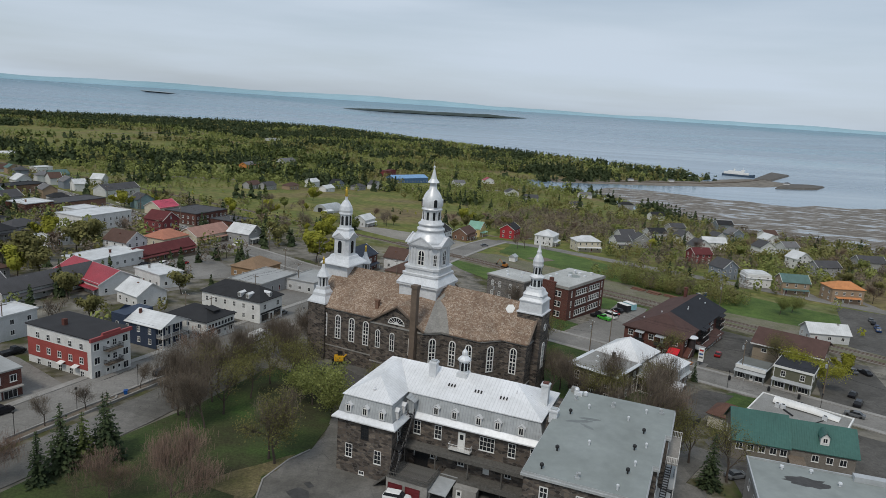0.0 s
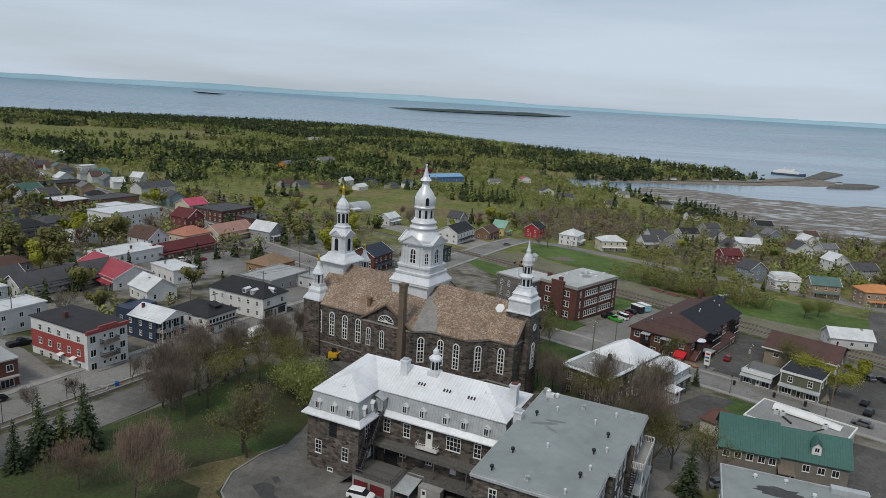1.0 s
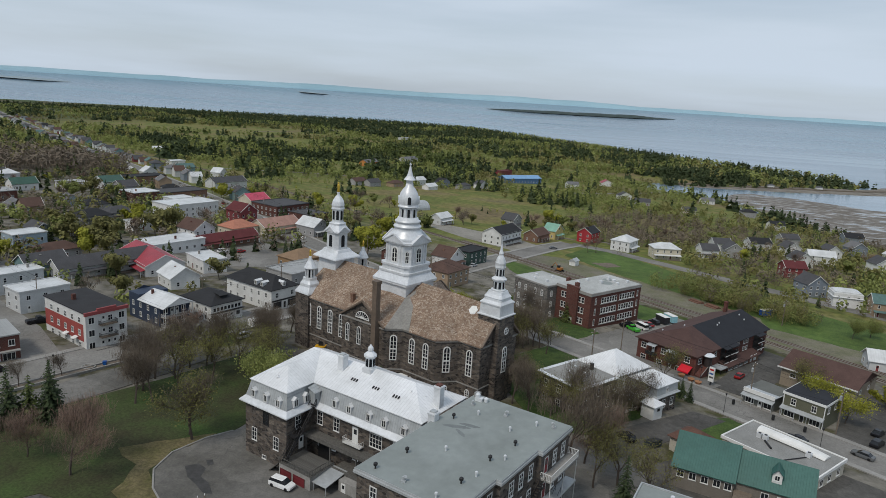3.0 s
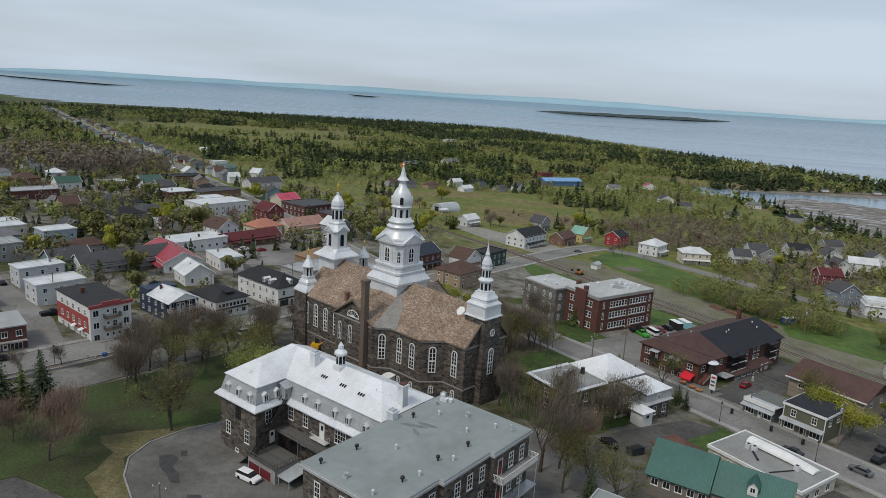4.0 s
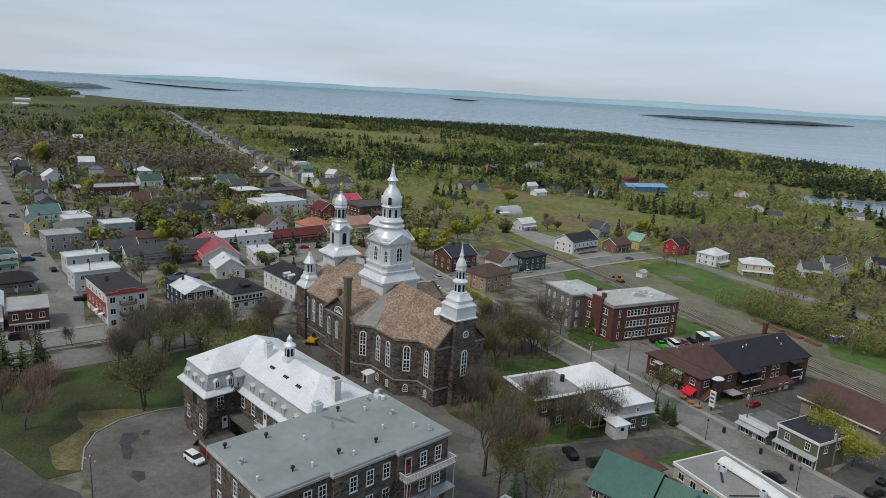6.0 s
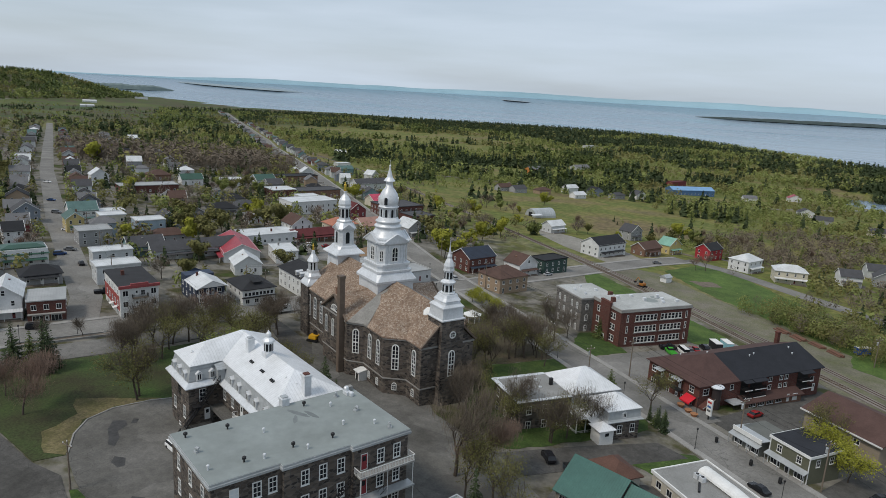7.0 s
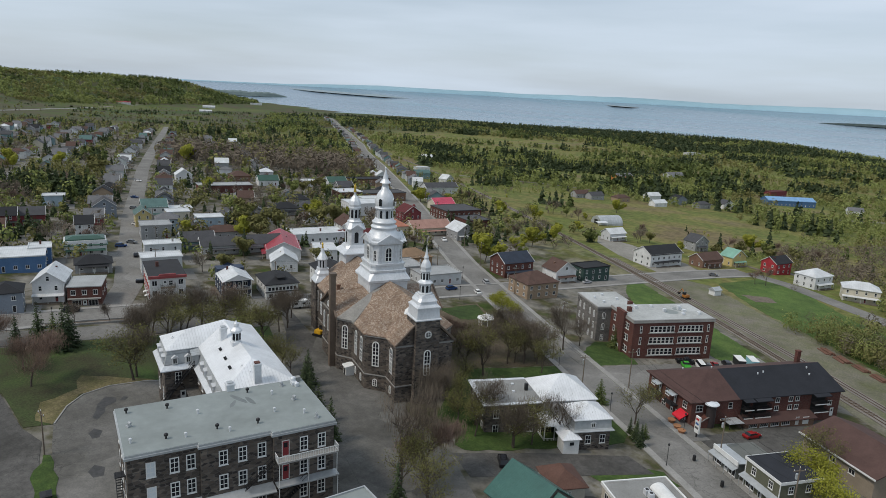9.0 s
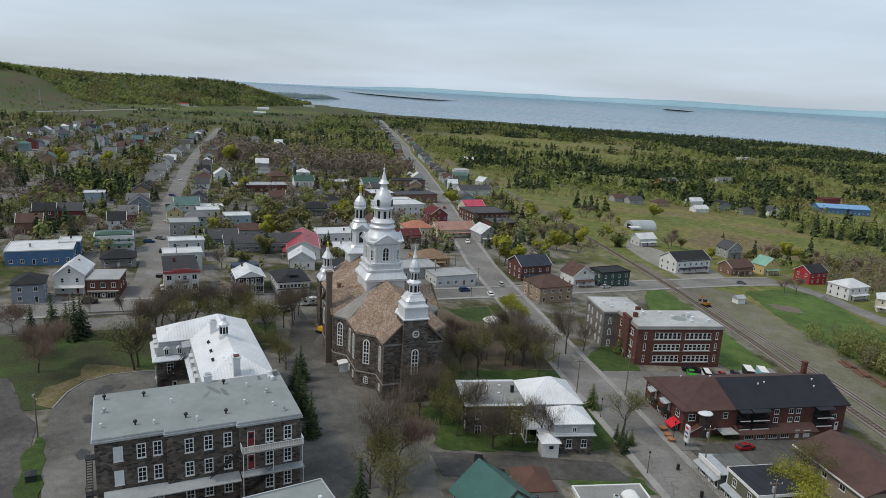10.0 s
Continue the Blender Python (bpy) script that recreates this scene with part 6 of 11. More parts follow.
    box(bm, 9.9, 9.96, 15.8, 16.7, -3.6, -2.9, 1)
    part("vestibule", bm, (WHITE, GLASS), v, "small white vestibule")
    bm = bmesh.new()
    hip(bm, 6.1, 10.4, 13.9, 18.3, -2.1, -0.9, 2.0, True, 0.12, (0, 1))
    slab(bm, [(4.8, 14.3, -1.75), (6.8, 14.3, -1.75), (6.8, 17.3, -1.4), (4.8, 17.3, -1.4)], 0.1)
    part("vestibule_roof", bm, (SEAM_X, SEAM_Y), v)
    bm = bmesh.new()
    for k in range(5):
        box(bm, 4.9, 6.0, 12.6 - k * 0.3, 14.0 - k * 0.3, G - 0.4, G + 1.1 - k * 0.25)
    part("steps", bm, WHITE, v)
    bm = bmesh.new()
    m = Matrix.Translation((4.6, 10.0, G + 0.5)) @ Matrix.Rotation(0.6, 4, "Y")
    box(bm, -0.9, 0.9, -0.7, 0.7, 0, 0.12, 0, m)
    part("cellar_hatch", bm, SILVER, v, "white cellar hatch cover")
    bm = bmesh.new()
    box(bm, -2.2, -1.6, 2.0, 2.6, 1.7, 2.5)
    part("roof_vent", bm, DARK_METAL, v)
    bm = bmesh.new()
    box(bm, -6.6, -5.9, 10.9, 11.6, 1.7, 3.4)
    part("roof_vent", bm, DARK_METAL, v)
    for x, y in ((-4.0, 4.0), (-8.0, 5.5), (-5.5, 8.0), (-9.5, 9.0)):
        bm = bmesh.new()
        box(bm, x - 0.3, x + 0.3, y - 0.3, y + 0.3, 1.74, 2.05)
        part("roof_hatch", bm, SILVER, v, "small white roof hatch")


def build_hall():
    h = thing("apartment_hall", "red brick apartment building with brown and black shingle roofs", "building", 60.7, 203.9, 0, -36.9)
    h.matrix_basis = pose(60.7, 203.9, 0, 0, 0, -36.9) @ Matrix.Diagonal((0.875, 0.985, 1, 1))
    G = -8.6
    W, D, EZ, RZ = 22.0, 45.0, -1.6, 2.2
    bm = bmesh.new()
    box(bm, 0.4, W - 0.4, 0.4, D - 0.4, G - 1.2, EZ)
    part("wall", bm, BRICK, h, "dark red brick wall")
    brown, black = roofing((0.085, 0.048, 0.042)), roofing((0.022, 0.024, 0.03))
    bm = bmesh.new()
    xm = W / 2
    slab(bm, [(-0.3, D + 0.3, EZ), (-0.3, -0.4, EZ), (xm, 11, RZ), (xm, D + 0.3, RZ)], 0.2)
    slab(bm, [(-0.3, -0.4, EZ), (W + 0.3, -0.4, EZ), (xm, 11, RZ)], 0.2)
    slab(bm, [(W + 0.3, -0.4, EZ), (W + 0.3, 13.5, EZ), (xm + 0.0, 13.5, RZ), (xm, 11, RZ)], 0.2)
    part("roof", bm, brown, h, "brown shingle roof")
    bm = bmesh.new()
    slab(bm, [(W + 0.3, 13.5, EZ), (W + 0.3, D + 0.3, EZ), (xm, D + 0.3, RZ), (xm, 13.5, RZ)], 0.2)
    part("roof_black", bm, black, h, "black shingle roof slope")
    bm = bmesh.new()
    face(bm, [(0.4, D - 0.4, EZ), (W - 0.4, D - 0.4, EZ), (xm, D - 0.4, RZ - 0.1)])
    part("gable", bm, BRICK, h)
    w2 = window_mesh(1.9, 1.7, 2, 2)
    w1 = window_mesh(1.2, 1.5, 1, 2)
    for x in (2.8, 10.2, 18.6):
        share("window", w2, h, x, 0.395, -4.3)
    for x in (3.0, 9.0):
        share("window", w2, h, x, 0.395, -7.9)
    dw = door_mesh(1.0, 2.2)
    for x in (6.4, 14.0):
        share("door", dw, h, x, 0.395, -4.9)
    for x in (13.0, 19.0):
        share("door", dw, h, x, 0.395, G + 0.05)
    sf = window_mesh(2.4, 1.9, 3, 1)
    share("window", sf, h, 16.0, 0.395, -8.1)
    for x, wd in ((6.4, 3.2), (13.8, 3.6)):
        bm = bmesh.new()
        box(bm, x - wd / 2, x + wd / 2, -1.5, 0.39, -5.15, -4.95, 0)
        box(bm, x - wd / 2, x + wd / 2, -1.5, -1.44, -4.95, -4.0, 1)
        part("balcony", bm, (DARK_METAL, DARK_METAL), h, "dark metal street balcony")
        bm = bmesh.new()
        slab(bm, [(x - wd / 2, -1.6, -2.4), (x + wd / 2, -1.6, -2.4), (x + wd / 2, 0.4, -2.0), (x - wd / 2, 0.4, -2.0)], 0.1)
        part("canopy", bm, ROOF_GREY_METAL, h)
    red = paint((0.62, 0.02, 0.035), 0.5)
    bm = bmesh.new()
    slab(bm, [(17.0, -1.9, -6.2), (20.8, -1.9, -6.2), (20.8, 0.3, -5.0), (17.0, 0.3, -5.0)], 0.08)
    box(bm, 17.0, 20.8, -1.92, -1.88, -6.6, -6.2)
    part("awning", bm, red, h, "bright red fabric awning")
    # long side: two storeys of windows, balconies before black panels, ground-floor shop band
    ws = window_mesh(1.3, 1.3, 2, 1)
    for y in (25.2, 29.2, 31.2):
        for z in (-3.5, -5.7):
            share("window", ws, h, W - 0.395, y, z, 90)
    share("window", ws, h, W - 0.395, 41.6, -5.4, 90)
    share("door", dw, h, W - 0.395, 42.6, -8.4, 90)
    share("window", w2, h, W - 0.395, 2.6, -4.3, 90)
    share("window", w1, h, W - 0.395, 11.4, -4.0, 90)
    # projecting ground storey under a skirt roof
    bm = bmesh.new()
    box(bm, W - 0.4, W + 2.6, 14.2, 34.8, G - 1.0, -6.9)
    shop = part("shop_storey", bm, BRICK_BROWN, h, "projecting brick ground storey")
    row(window_mesh(2.4, 1.1, 4, 1), shop, "window", W + 2.605, 21.4, -8.3, 90, 4, 3.2)
    share("door", door_mesh(1.0, 2.1), shop, W + 2.605, 29.6, G + 0.05, 90)
    share("door", door_mesh(1.8, 1.9), shop, W + 2.605, 32.2, G + 0.1, 90)
    bm = bmesh.new()
    slab(bm, [(W - 0.4, 13.8, -5.95), (W - 0.4, 35.4, -5.95), (W + 3.2, 35.4, -6.95), (W + 3.2, 13.8, -6.95)][::-1], 0.18)
    part("skirt_roof", bm, brown, h, "brown shingle skirt roof")
    # balcony wells: flat black panels stand in for the shade inside them
    for y0, y1 in ((14.6, 17.0), (18.0, 22.2), (35.6, 39.8)):
        bm = bmesh.new()
        box(bm, W - 0.41, W - 0.37, y0, y1, -6.3, -1.9)
        part("well_shade_panel", bm, BLACK, h, "black panel for the shade in the balcony well")
        for z in (-4.1, -6.25):
            bm = bmesh.new()
            box(bm, W - 0.38, W + 1.5, y0 - 0.1, y1 + 0.1, z - 0.16, z)
            b = part("balcony", bm, DARK_METAL, h, "dark timber balcony")
            bm = bmesh.new()
            rail(bm, [(W - 0.3, y0, z), (W + 1.4, y0, z), (W + 1.4, y1, z), (W - 0.3, y1, z)], 0.95, 0.22, 0.03)
            part("railing", bm, DARK_METAL, b)
            bm = bmesh.new()
            box(bm, W + 1.5, W + 1.56, y0 - 0.14, y1 + 0.14, z - 0.2, z + 0.02)
            part("fascia", bm, TRIM, b)
        bm = bmesh.new()
        slab(bm, [(W - 0.4, y0 - 0.3, -1.55), (W - 0.4, y1 + 0.3, -1.55), (W + 1.8, y1 + 0.3, -1.95), (W + 1.8, y0 - 0.3, -1.95)][::-1], 0.15)
        part("balcony_roof", bm, black, h)
    # corner stair under a disc canopy
    bm = bmesh.new()
    spin(bm, [(1.75, -2.1), (1.85, -1.9), (1.6, -1.7), (0.2, -1.5)], 20, W + 0.8, 5.2)
    part("disc_canopy", bm, SILVER, h, "round white disc canopy over the stair")
    bm = bmesh.new()
    spin(bm, [(1.2, G - 0.5), (1.2, -2.1)], 16, W + 0.8, 5.2)
    part("stair_drum", bm, paint((0.05, 0.04, 0.04), 0.5), h, "dark round stair drum")
    bm = bmesh.new()
    prof = [(0.6, G - 0.5), (4.2, G - 0.5), (4.2, -5.0), (0.6, -7.0)]
    loft(bm, [[(W - 0.35, y, z) for y, z in prof], [(W + 1.6, y, z) for y, z in prof]])
    bmesh.ops.recalc_face_normals(bm, faces=bm.faces)
    part("stair_wall", bm, BRICK, h, "sloping brick stair wall")
    bm = bmesh.new()
    rod(bm, (W + 1.65, 0.5, -6.95), (W + 1.65, 4.3, -4.9), 0.12, n=4)
    part("stair_coping", bm, CONCRETE, h)
    bm = bmesh.new()
    box(bm, W - 0.3, W + 3.4, 9.2, 13.4, -6.6, -6.45)
    b = part("porch_roof", bm, ROOF_GREY_METAL, h, "flat grey porch roof on posts")
    for y in (9.4, 13.2):
        bm = bmesh.new()
        rod(bm, (W + 3.2, y, G - 0.4), (W + 3.2, y, -6.6), 0.08)
        part("post", bm, DARK_METAL, b)
    bm = bmesh.new()
    box(bm, 6.0, 7.1, 41.6, 42.7, 0.2, 4.2)
    box(bm, 5.85, 7.25, 41.45, 42.85, 3.9, 4.15)
    part("chimney", bm, BRICK, h, "square red brick chimney")
    for x, y in ((4.0, 8.0), (8.0, 14.0), (14.0, 24.0), (13.5, 26.0), (15.5, 39.0), (13.0, 40.0)):
        z = EZ + (RZ - EZ) * (1 - abs(x - xm) / xm)
        bm = bmesh.new()
        spin(bm, [(0.18, z - 0.1), (0.18, z + 0.3), (0.25, z + 0.32), (0.2, z + 0.45)], 8, x, y)
        part("roof_vent", bm, SILVER, h)


PALE_ROOF = grain(material("pale_gravel_roof", (0.40, 0.41, 0.41), (0.50, 0.51, 0.51), 1.0, 0.9, 0.1, 0, 0.3, 0.1), 3.0, 0.85, 1.08)


def build_school():
    s = thing("school", "three-storey red brick school with a flat pale roof", "school", 47.0, 226.0, 0, -39.7)
    G = -10.6
    bm = bmesh.new()
    box(bm, -15, 0, 0, 27, G + 1.0, 3.0)
    part("wall", bm, BRICK, s, "red brick wall")
    bm = bmesh.new()
    box(bm, -15.15, 0.15, -0.15, 27.15, G - 1.5, G + 1.0)
    part("plinth", bm, CONCRETE, s, "pale concrete basement wall")
    bm = bmesh.new()
    box(bm, -15.3, 0.3, -0.3, 27.3, 2.6, 2.95)
    box(bm, -15.2, 0.2, -0.2, 27.2, 2.95, 3.5)
    part("cornice", bm, CONCRETE, s, "pale cornice band")
    bm = bmesh.new()
    box(bm, -14.9, -0.1, 0.1, 26.9, 3.48, 3.58)
    rf = part("roof", bm, PALE_ROOF, s, "flat pale grey gravel roof")
    bm = bmesh.new()
    for k, (x, y, r) in enumerate(((-7, 16, 2.4), (-9.5, 20, 1.8))):
        spin(bm, [(r, 3.57), (r, 3.59 + 0.003 * k)], 20, x, y)
    part("roof_patch", bm, MEMBRANE, rf)
    for x, y, hh in ((-11, 6, 0.9), (-7.5, 14, 0.9), (-9, 20, 1.2), (-4, 18.5, 0.6), (-7, 20.5, 0.7), (-4, 24, 0.8), (-12, 12, 0.7)):
        bm = bmesh.new()
        box(bm, x - 0.5, x + 0.5, y - 0.5, y + 0.5, 3.57, 3.57 + hh)
        part("roof_vent", bm, SILVER, rf)
    w = window_mesh(1.25, 2.0, 1, 2, edge=0.12)
    bw = window_mesh(1.2, 0.8, 2, 1)
    for z in (-7.7, -4.1, -0.5):
        row(w, s, "window", 0.005, 9.6, z, 90, 6, 1.38)
        row(w, s, "window", 0.005, 19.2, z, 90, 6, 1.38)
        for y in (2.6, 25.2):
            share("window", window_mesh(0.7, 2.2, 1, 2), s, 0.005, y, z, 90)
        for x in (-11.5, -4.0):
            row(w, s, "window", x, -0.005, z, 0, 2, 1.38)
        bm = bmesh.new()
        for ya in (9.6, 19.2):
            box(bm, 0.01, 0.16, ya - 4.5, ya + 4.5, z - 0.35, z - 0.12)
        part("sill_band", bm, CONCRETE, s)
    row(bw, s, "window", 0.155, 9.6, G - 0.1, 90, 6, 1.4)
    row(bw, s, "window", 0.155, 19.2, G - 0.1, 90, 6, 1.4)
    bm = bmesh.new()
    box(bm, -10.0, -5.0, -0.8, 0.0, G, 4.2)
    box(bm, -10.2, -4.8, -0.9, 0.1, 4.2, 4.5)
    part("entrance_bay", bm, BRICK, s)
    share("door", door_mesh(1.8, 3.0), s, -7.5, -0.805, G + 1.2)
    bm = bmesh.new()
    box(bm, -9.0, -7.8, 2.0, 3.2, 3.5, 5.0)
    part("chimney", bm, BRICK, s)
    # older stone wing
    st = thing("stone_school_wing", "grey stone school wing with a flat roof", "school", 47.0, 226.0, 0, -39.7)
    bm = bmesh.new()
    box(bm, -31, -15.2, -4.6, 9, G - 1.2, 2.4)
    part("wall", bm, masonry("grey_stone", [(0.10, 0.095, 0.09), (0.14, 0.13, 0.12), (0.18, 0.165, 0.15)], 0.4, (0.2, 0.19, 0.175)), st, "grey-brown stone wall")
    bm = bmesh.new()
    box(bm, -31.3, -14.9, -4.9, 9.3, 2.4, 2.9)
    part("cornice", bm, CONCRETE, st)
    bm = bmesh.new()
    box(bm, -31, -15.2, -4.6, 9.0, 2.88, 2.97)
    part("roof", bm, PALE_ROOF, st)
    aw = church_window(1.1, 2.2, 1)
    for z in (-8.5, -4.9, -1.2):
        for x in (-28.6, -25.4, -20.8, -17.6):
            share("window", aw, st, x, -4.605, z)
        for y in (-2.4, 1.2):
            share("window", aw, st, -15.195, y, z, 90)
        for y in (-2, 2, 6):
            share("window", aw, st, -31.005, y, z, -90)
    for x, y in ((-27, 2), (-22, 5), (-19, -1), (-24, -2)):
        bm = bmesh.new()
        box(bm, x - 0.4, x + 0.4, y - 0.4, y + 0.4, 2.95, 3.7)
        part("roof_vent", bm, SILVER, st)
    bm = bmesh.new()
    box(bm, -16.5, -15.3, 6.0, 7.4, 2.9, 4.4)
    part("chimney", bm, BRICK, st)


def build_green_lodge():
    g = thing("green_roofed_lodge", "grey lodge with a green metal roof", "building", 63.6, 132.0, -0.9, -16.0)
    G = -5.2
    grey = paint((0.20, 0.18, 0.155), 0.7, 0.2)
    bm = bmesh.new()
    box(bm, 0.4, 10.9, -5.6, 5.6, G - 1, 1.1)
    for x in (0.4, 10.9):
        face(bm, [(x, -5.6, 1.1), (x, 5.6, 1.1), (x, 0, 5.3)])
    part("wall", bm, grey, g, "taupe boarded wall")
    bm = bmesh.new()
    box(bm, 10.9, 23.2, -4.6, 5.0, G - 1, 0.9)
    for x in (11.0, 23.2):
        face(bm, [(x, -4.6, 0.9), (x, 5.0, 0.9), (x, 0.2, 4.6)])
    part("wall", bm, grey, g)
    bm = bmesh.new()
    for s in (1, -1):
        pts = [(0, 0, 5.55), (11.2, 0, 5.55), (11.2, -6.2 * s, 0.95), (0, -6.2 * s, 0.95)]
        slab(bm, pts[::-1] if s > 0 else pts, 0.14)
    part("roof", bm, GREEN_ROOF, g, "green standing-seam roof")
    bm = bmesh.new()
    for s in (1, -1):
        pts = [(11.2, 0.2, 4.85), (23.8, 0.2, 4.85), (23.8, 0.2 - 5.2 * s, 0.75), (11.2, 0.2 - 5.2 * s, 0.75)]
        slab(bm, pts[::-1] if s > 0 else pts, 0.14)
    part("roof_east", bm, GREEN_ROOF, g)
    w = window_mesh(1.3, 1.4, 2, 1)
    for x in (1.8, 3.9, 6.0, 8.1, 10.0):
        share("window", w, g, x, -5.605, -1.0)
    for x in (16.0, 18.6, 21.0):
        share("window", w, g, x, -4.605, -1.4)
    share("door", door_mesh(1.0, 2.2), g, 14.0, -4.605, G + 0.4)
    bm = bmesh.new()
    slab(bm, [(11.0, -7.6, -1.4), (14.0, -7.6, -1.4), (14.0, -4.6, -0.9), (11.0, -4.6, -0.9)], 0.12)
    rod(bm, (11.2, -7.4, G - 0.5), (11.2, -7.4, -1.5), 0.08)
    rod(bm, (13.8, -7.4, G - 0.5), (13.8, -7.4, -1.5), 0.08)
    part("porch", bm, WOOD, g)
    bm = bmesh.new()
    box(bm, 16.7, 18.3, -3.6, -1.2, 1.9, 3.6)
    face(bm, [(16.7, -3.605, 3.6), (18.3, -3.605, 3.6), (17.5, -3.605, 4.5)])
    dmr = part("dormer", bm, WHITE, g)
    bm = bmesh.new()
    for s in (1, -1):
        pts = [(17.5, -3.9, 4.65), (17.5, -0.6, 4.65), (17.5 + 1.05 * s, -0.6, 3.5), (17.5 + 1.05 * s, -3.9, 3.5)]
        slab(bm, pts if s < 0 else pts[::-1], 0.1)
    part("dormer_roof", bm, GREEN_ROOF, dmr)
    share("window", window_mesh(0.9, 1.0, 2, 1), dmr, 17.5, -3.605, 2.4)
    for y, r in ((-2.5, -90), (2.5, -90)):
        share("window", w, g, 0.395, y, -1.0, r)
    # brown-roofed outbuilding behind
    b = thing("outbuilding", "small cream outbuilding with a brown shingle roof", "building", 68.6, 142.2, 0, -39.7)
    bm = bmesh.new()
    box(bm, -3.6, 3.6, -3.2, 3.2, G - 1.6, -1.6)
    part("wall", bm, paint((0.5, 0.47, 0.4), 0.7, 0.2), b)
    bm = bmesh.new()
    hip(bm, -4.1, 4.1, -3.7, 3.7, -1.6, 0.6, 3.0, True)
    part("roof", bm, roofing((0.12, 0.065, 0.05)), b)
    share("window", window_mesh(1.0, 1.1), b, 3.605, 0, -3.6, 90)
    share("window", window_mesh(1.0, 1.1), b, 0, -3.205, -3.6)


def build_flat_store():
    f = thing("flat_store", "low cream store with a gravel roof and a white roof vault", "store", 74.9, 146.6, -0.9, -39.7)
    G = -5.6
    bm = bmesh.new()
    box(bm, 0, 19.2, 0.0, 12.8, G - 1.5, -1.6)
    part("wall", bm, paint((0.52, 0.48, 0.4), 0.7, 0.25), f, "cream boarded wall")
    bm = bmesh.new()
    box(bm, -0.2, 19.4, -0.2, 13.0, -1.7, -1.3)
    part("roof", bm, GRAVEL, f)
    bm = bmesh.new()
    for a, b, c, d in ((-0.3, 19.5, -0.3, 0.0), (-0.3, 19.5, 12.8, 13.1), (-0.3, 0.0, 0.0, 12.8), (19.2, 19.5, 0.0, 12.8)):
        box(bm, a, b, c, d, -1.75, -1.1)
    part("parapet", bm, WHITE, f, "white parapet edge")
    w = window_mesh(1.5, 1.5, 2, 1)
    for x in (2, 5, 8, 11, 14, 17):
        share("window", w, f, x, -0.005, -3.9)
    for y in (2.5, 6, 10):
        share("window", w, f, -0.005, y, -3.9, -90)
        share("window", w, f, 19.205, y, -3.9, 90)
    bm = bmesh.new()
    ring = [[(x, 9.3 + 1.5 * math.cos(math.pi * k / 8), -1.3 + s * (0.3 + 1.0 * math.sin(math.pi * k / 8))) for k in range(9)] for x, s in ((3.2, 1.0), (11.0, 1.0), (17.2, 0.45))]
    loft(bm, ring)
    bmesh.ops.recalc_face_normals(bm, faces=bm.faces)
    part("roof_vault", bm, WHITE, f, "white curved roof vault")
    for x, y in ((4.6, 6.4), (5.8, 6.6), (14.5, 7.0)):
        bm = bmesh.new()
        box(bm, x - 0.5, x + 0.5, y - 0.45, y + 0.45, -1.3, -0.3)
        spin(bm, [(0.32, -0.32), (0.32, -0.22)], 12, x, y, 0, 1)
        part("air_conditioner", bm, (SILVER, DARK_METAL), f, "white roof air conditioner")
    bm = bmesh.new()
    rod(bm, (6.2, 5.6, -1.1), (8.6, 3.4, -1.1), 0.22, n=8)
    rod(bm, (14.4, 6.2, -1.15), (12.4, 1.0, -1.15), 0.12, n=6)
    part("duct", bm, DARK_METAL, f)
    # flat grey roof beside the annex, close below the flight
    g = thing("corner_block", "low block with a flat pale grey roof and a wet stain", "building", 54.3, 104.2, 0, -17.0)
    bm = bmesh.new()
    box(bm, 0.3, 20.7, -24.0, -0.3, -7, 7.5)
    part("wall", bm, paint((0.34, 0.32, 0.29), 0.7), g)
    bm = bmesh.new()
    box(bm, 0, 21, -24.3, 0, 7.5, 7.75)
    rf = part("roof", bm, MEMBRANE, g, "flat grey membrane roof")
    bm = bmesh.new()
    for q in ((-0.1, 21.1, -0.12, 0.1), (-0.1, 0.12, -24.3, -0.12), (20.88, 21.1, -24.3, -0.12)):
        box(bm, *q, 7.4, 8.0)
    part("parapet", bm, ROOF_GREY_METAL, g, "low grey metal roof edge")
    bm = bmesh.new()
    box(bm, 15.6, 20.8, -1.6, -0.2, 7.75, 8.6)
    part("roof_ledge", bm, ROOF_GREY_METAL, g)
    bm = bmesh.new()
    pts = []
    for k in range(22):
        t = 2 * math.pi * k / 22
        r = 1 + 0.45 * noise.noise(Vector((k * 0.8, 2.0, 5.0)))
        pts.append((8.2 + 3.4 * r * math.cos(t), -5.0 + 1.5 * r * math.sin(t)))
    prism(bm, pts, 7.74, 7.756)
    part("stain", bm, ASPHALT_WET, rf, "black wet stain on the roof")
    for x, y in ((5.0, -2.0), (9.4, -1.6), (13.0, -4.2), (16.5, -8.0)):
        bm = bmesh.new()
        spin(bm, [(0.2, 7.75), (0.2, 8.1), (0.35, 8.15), (0.3, 8.4)], 8, x, y)
        part("roof_vent", bm, SILVER, g)
    for y in (-4.0, -9.0, -14.0):
        share("window", window_mesh(1.4, 1.5, 2, 1), g, 0.295, y, 4.2, -90)
    for x in (4.0, 9.0, 14.0):
        share("window", window_mesh(1.4, 1.5, 2, 1), g, x, -0.295, 4.2, 180)


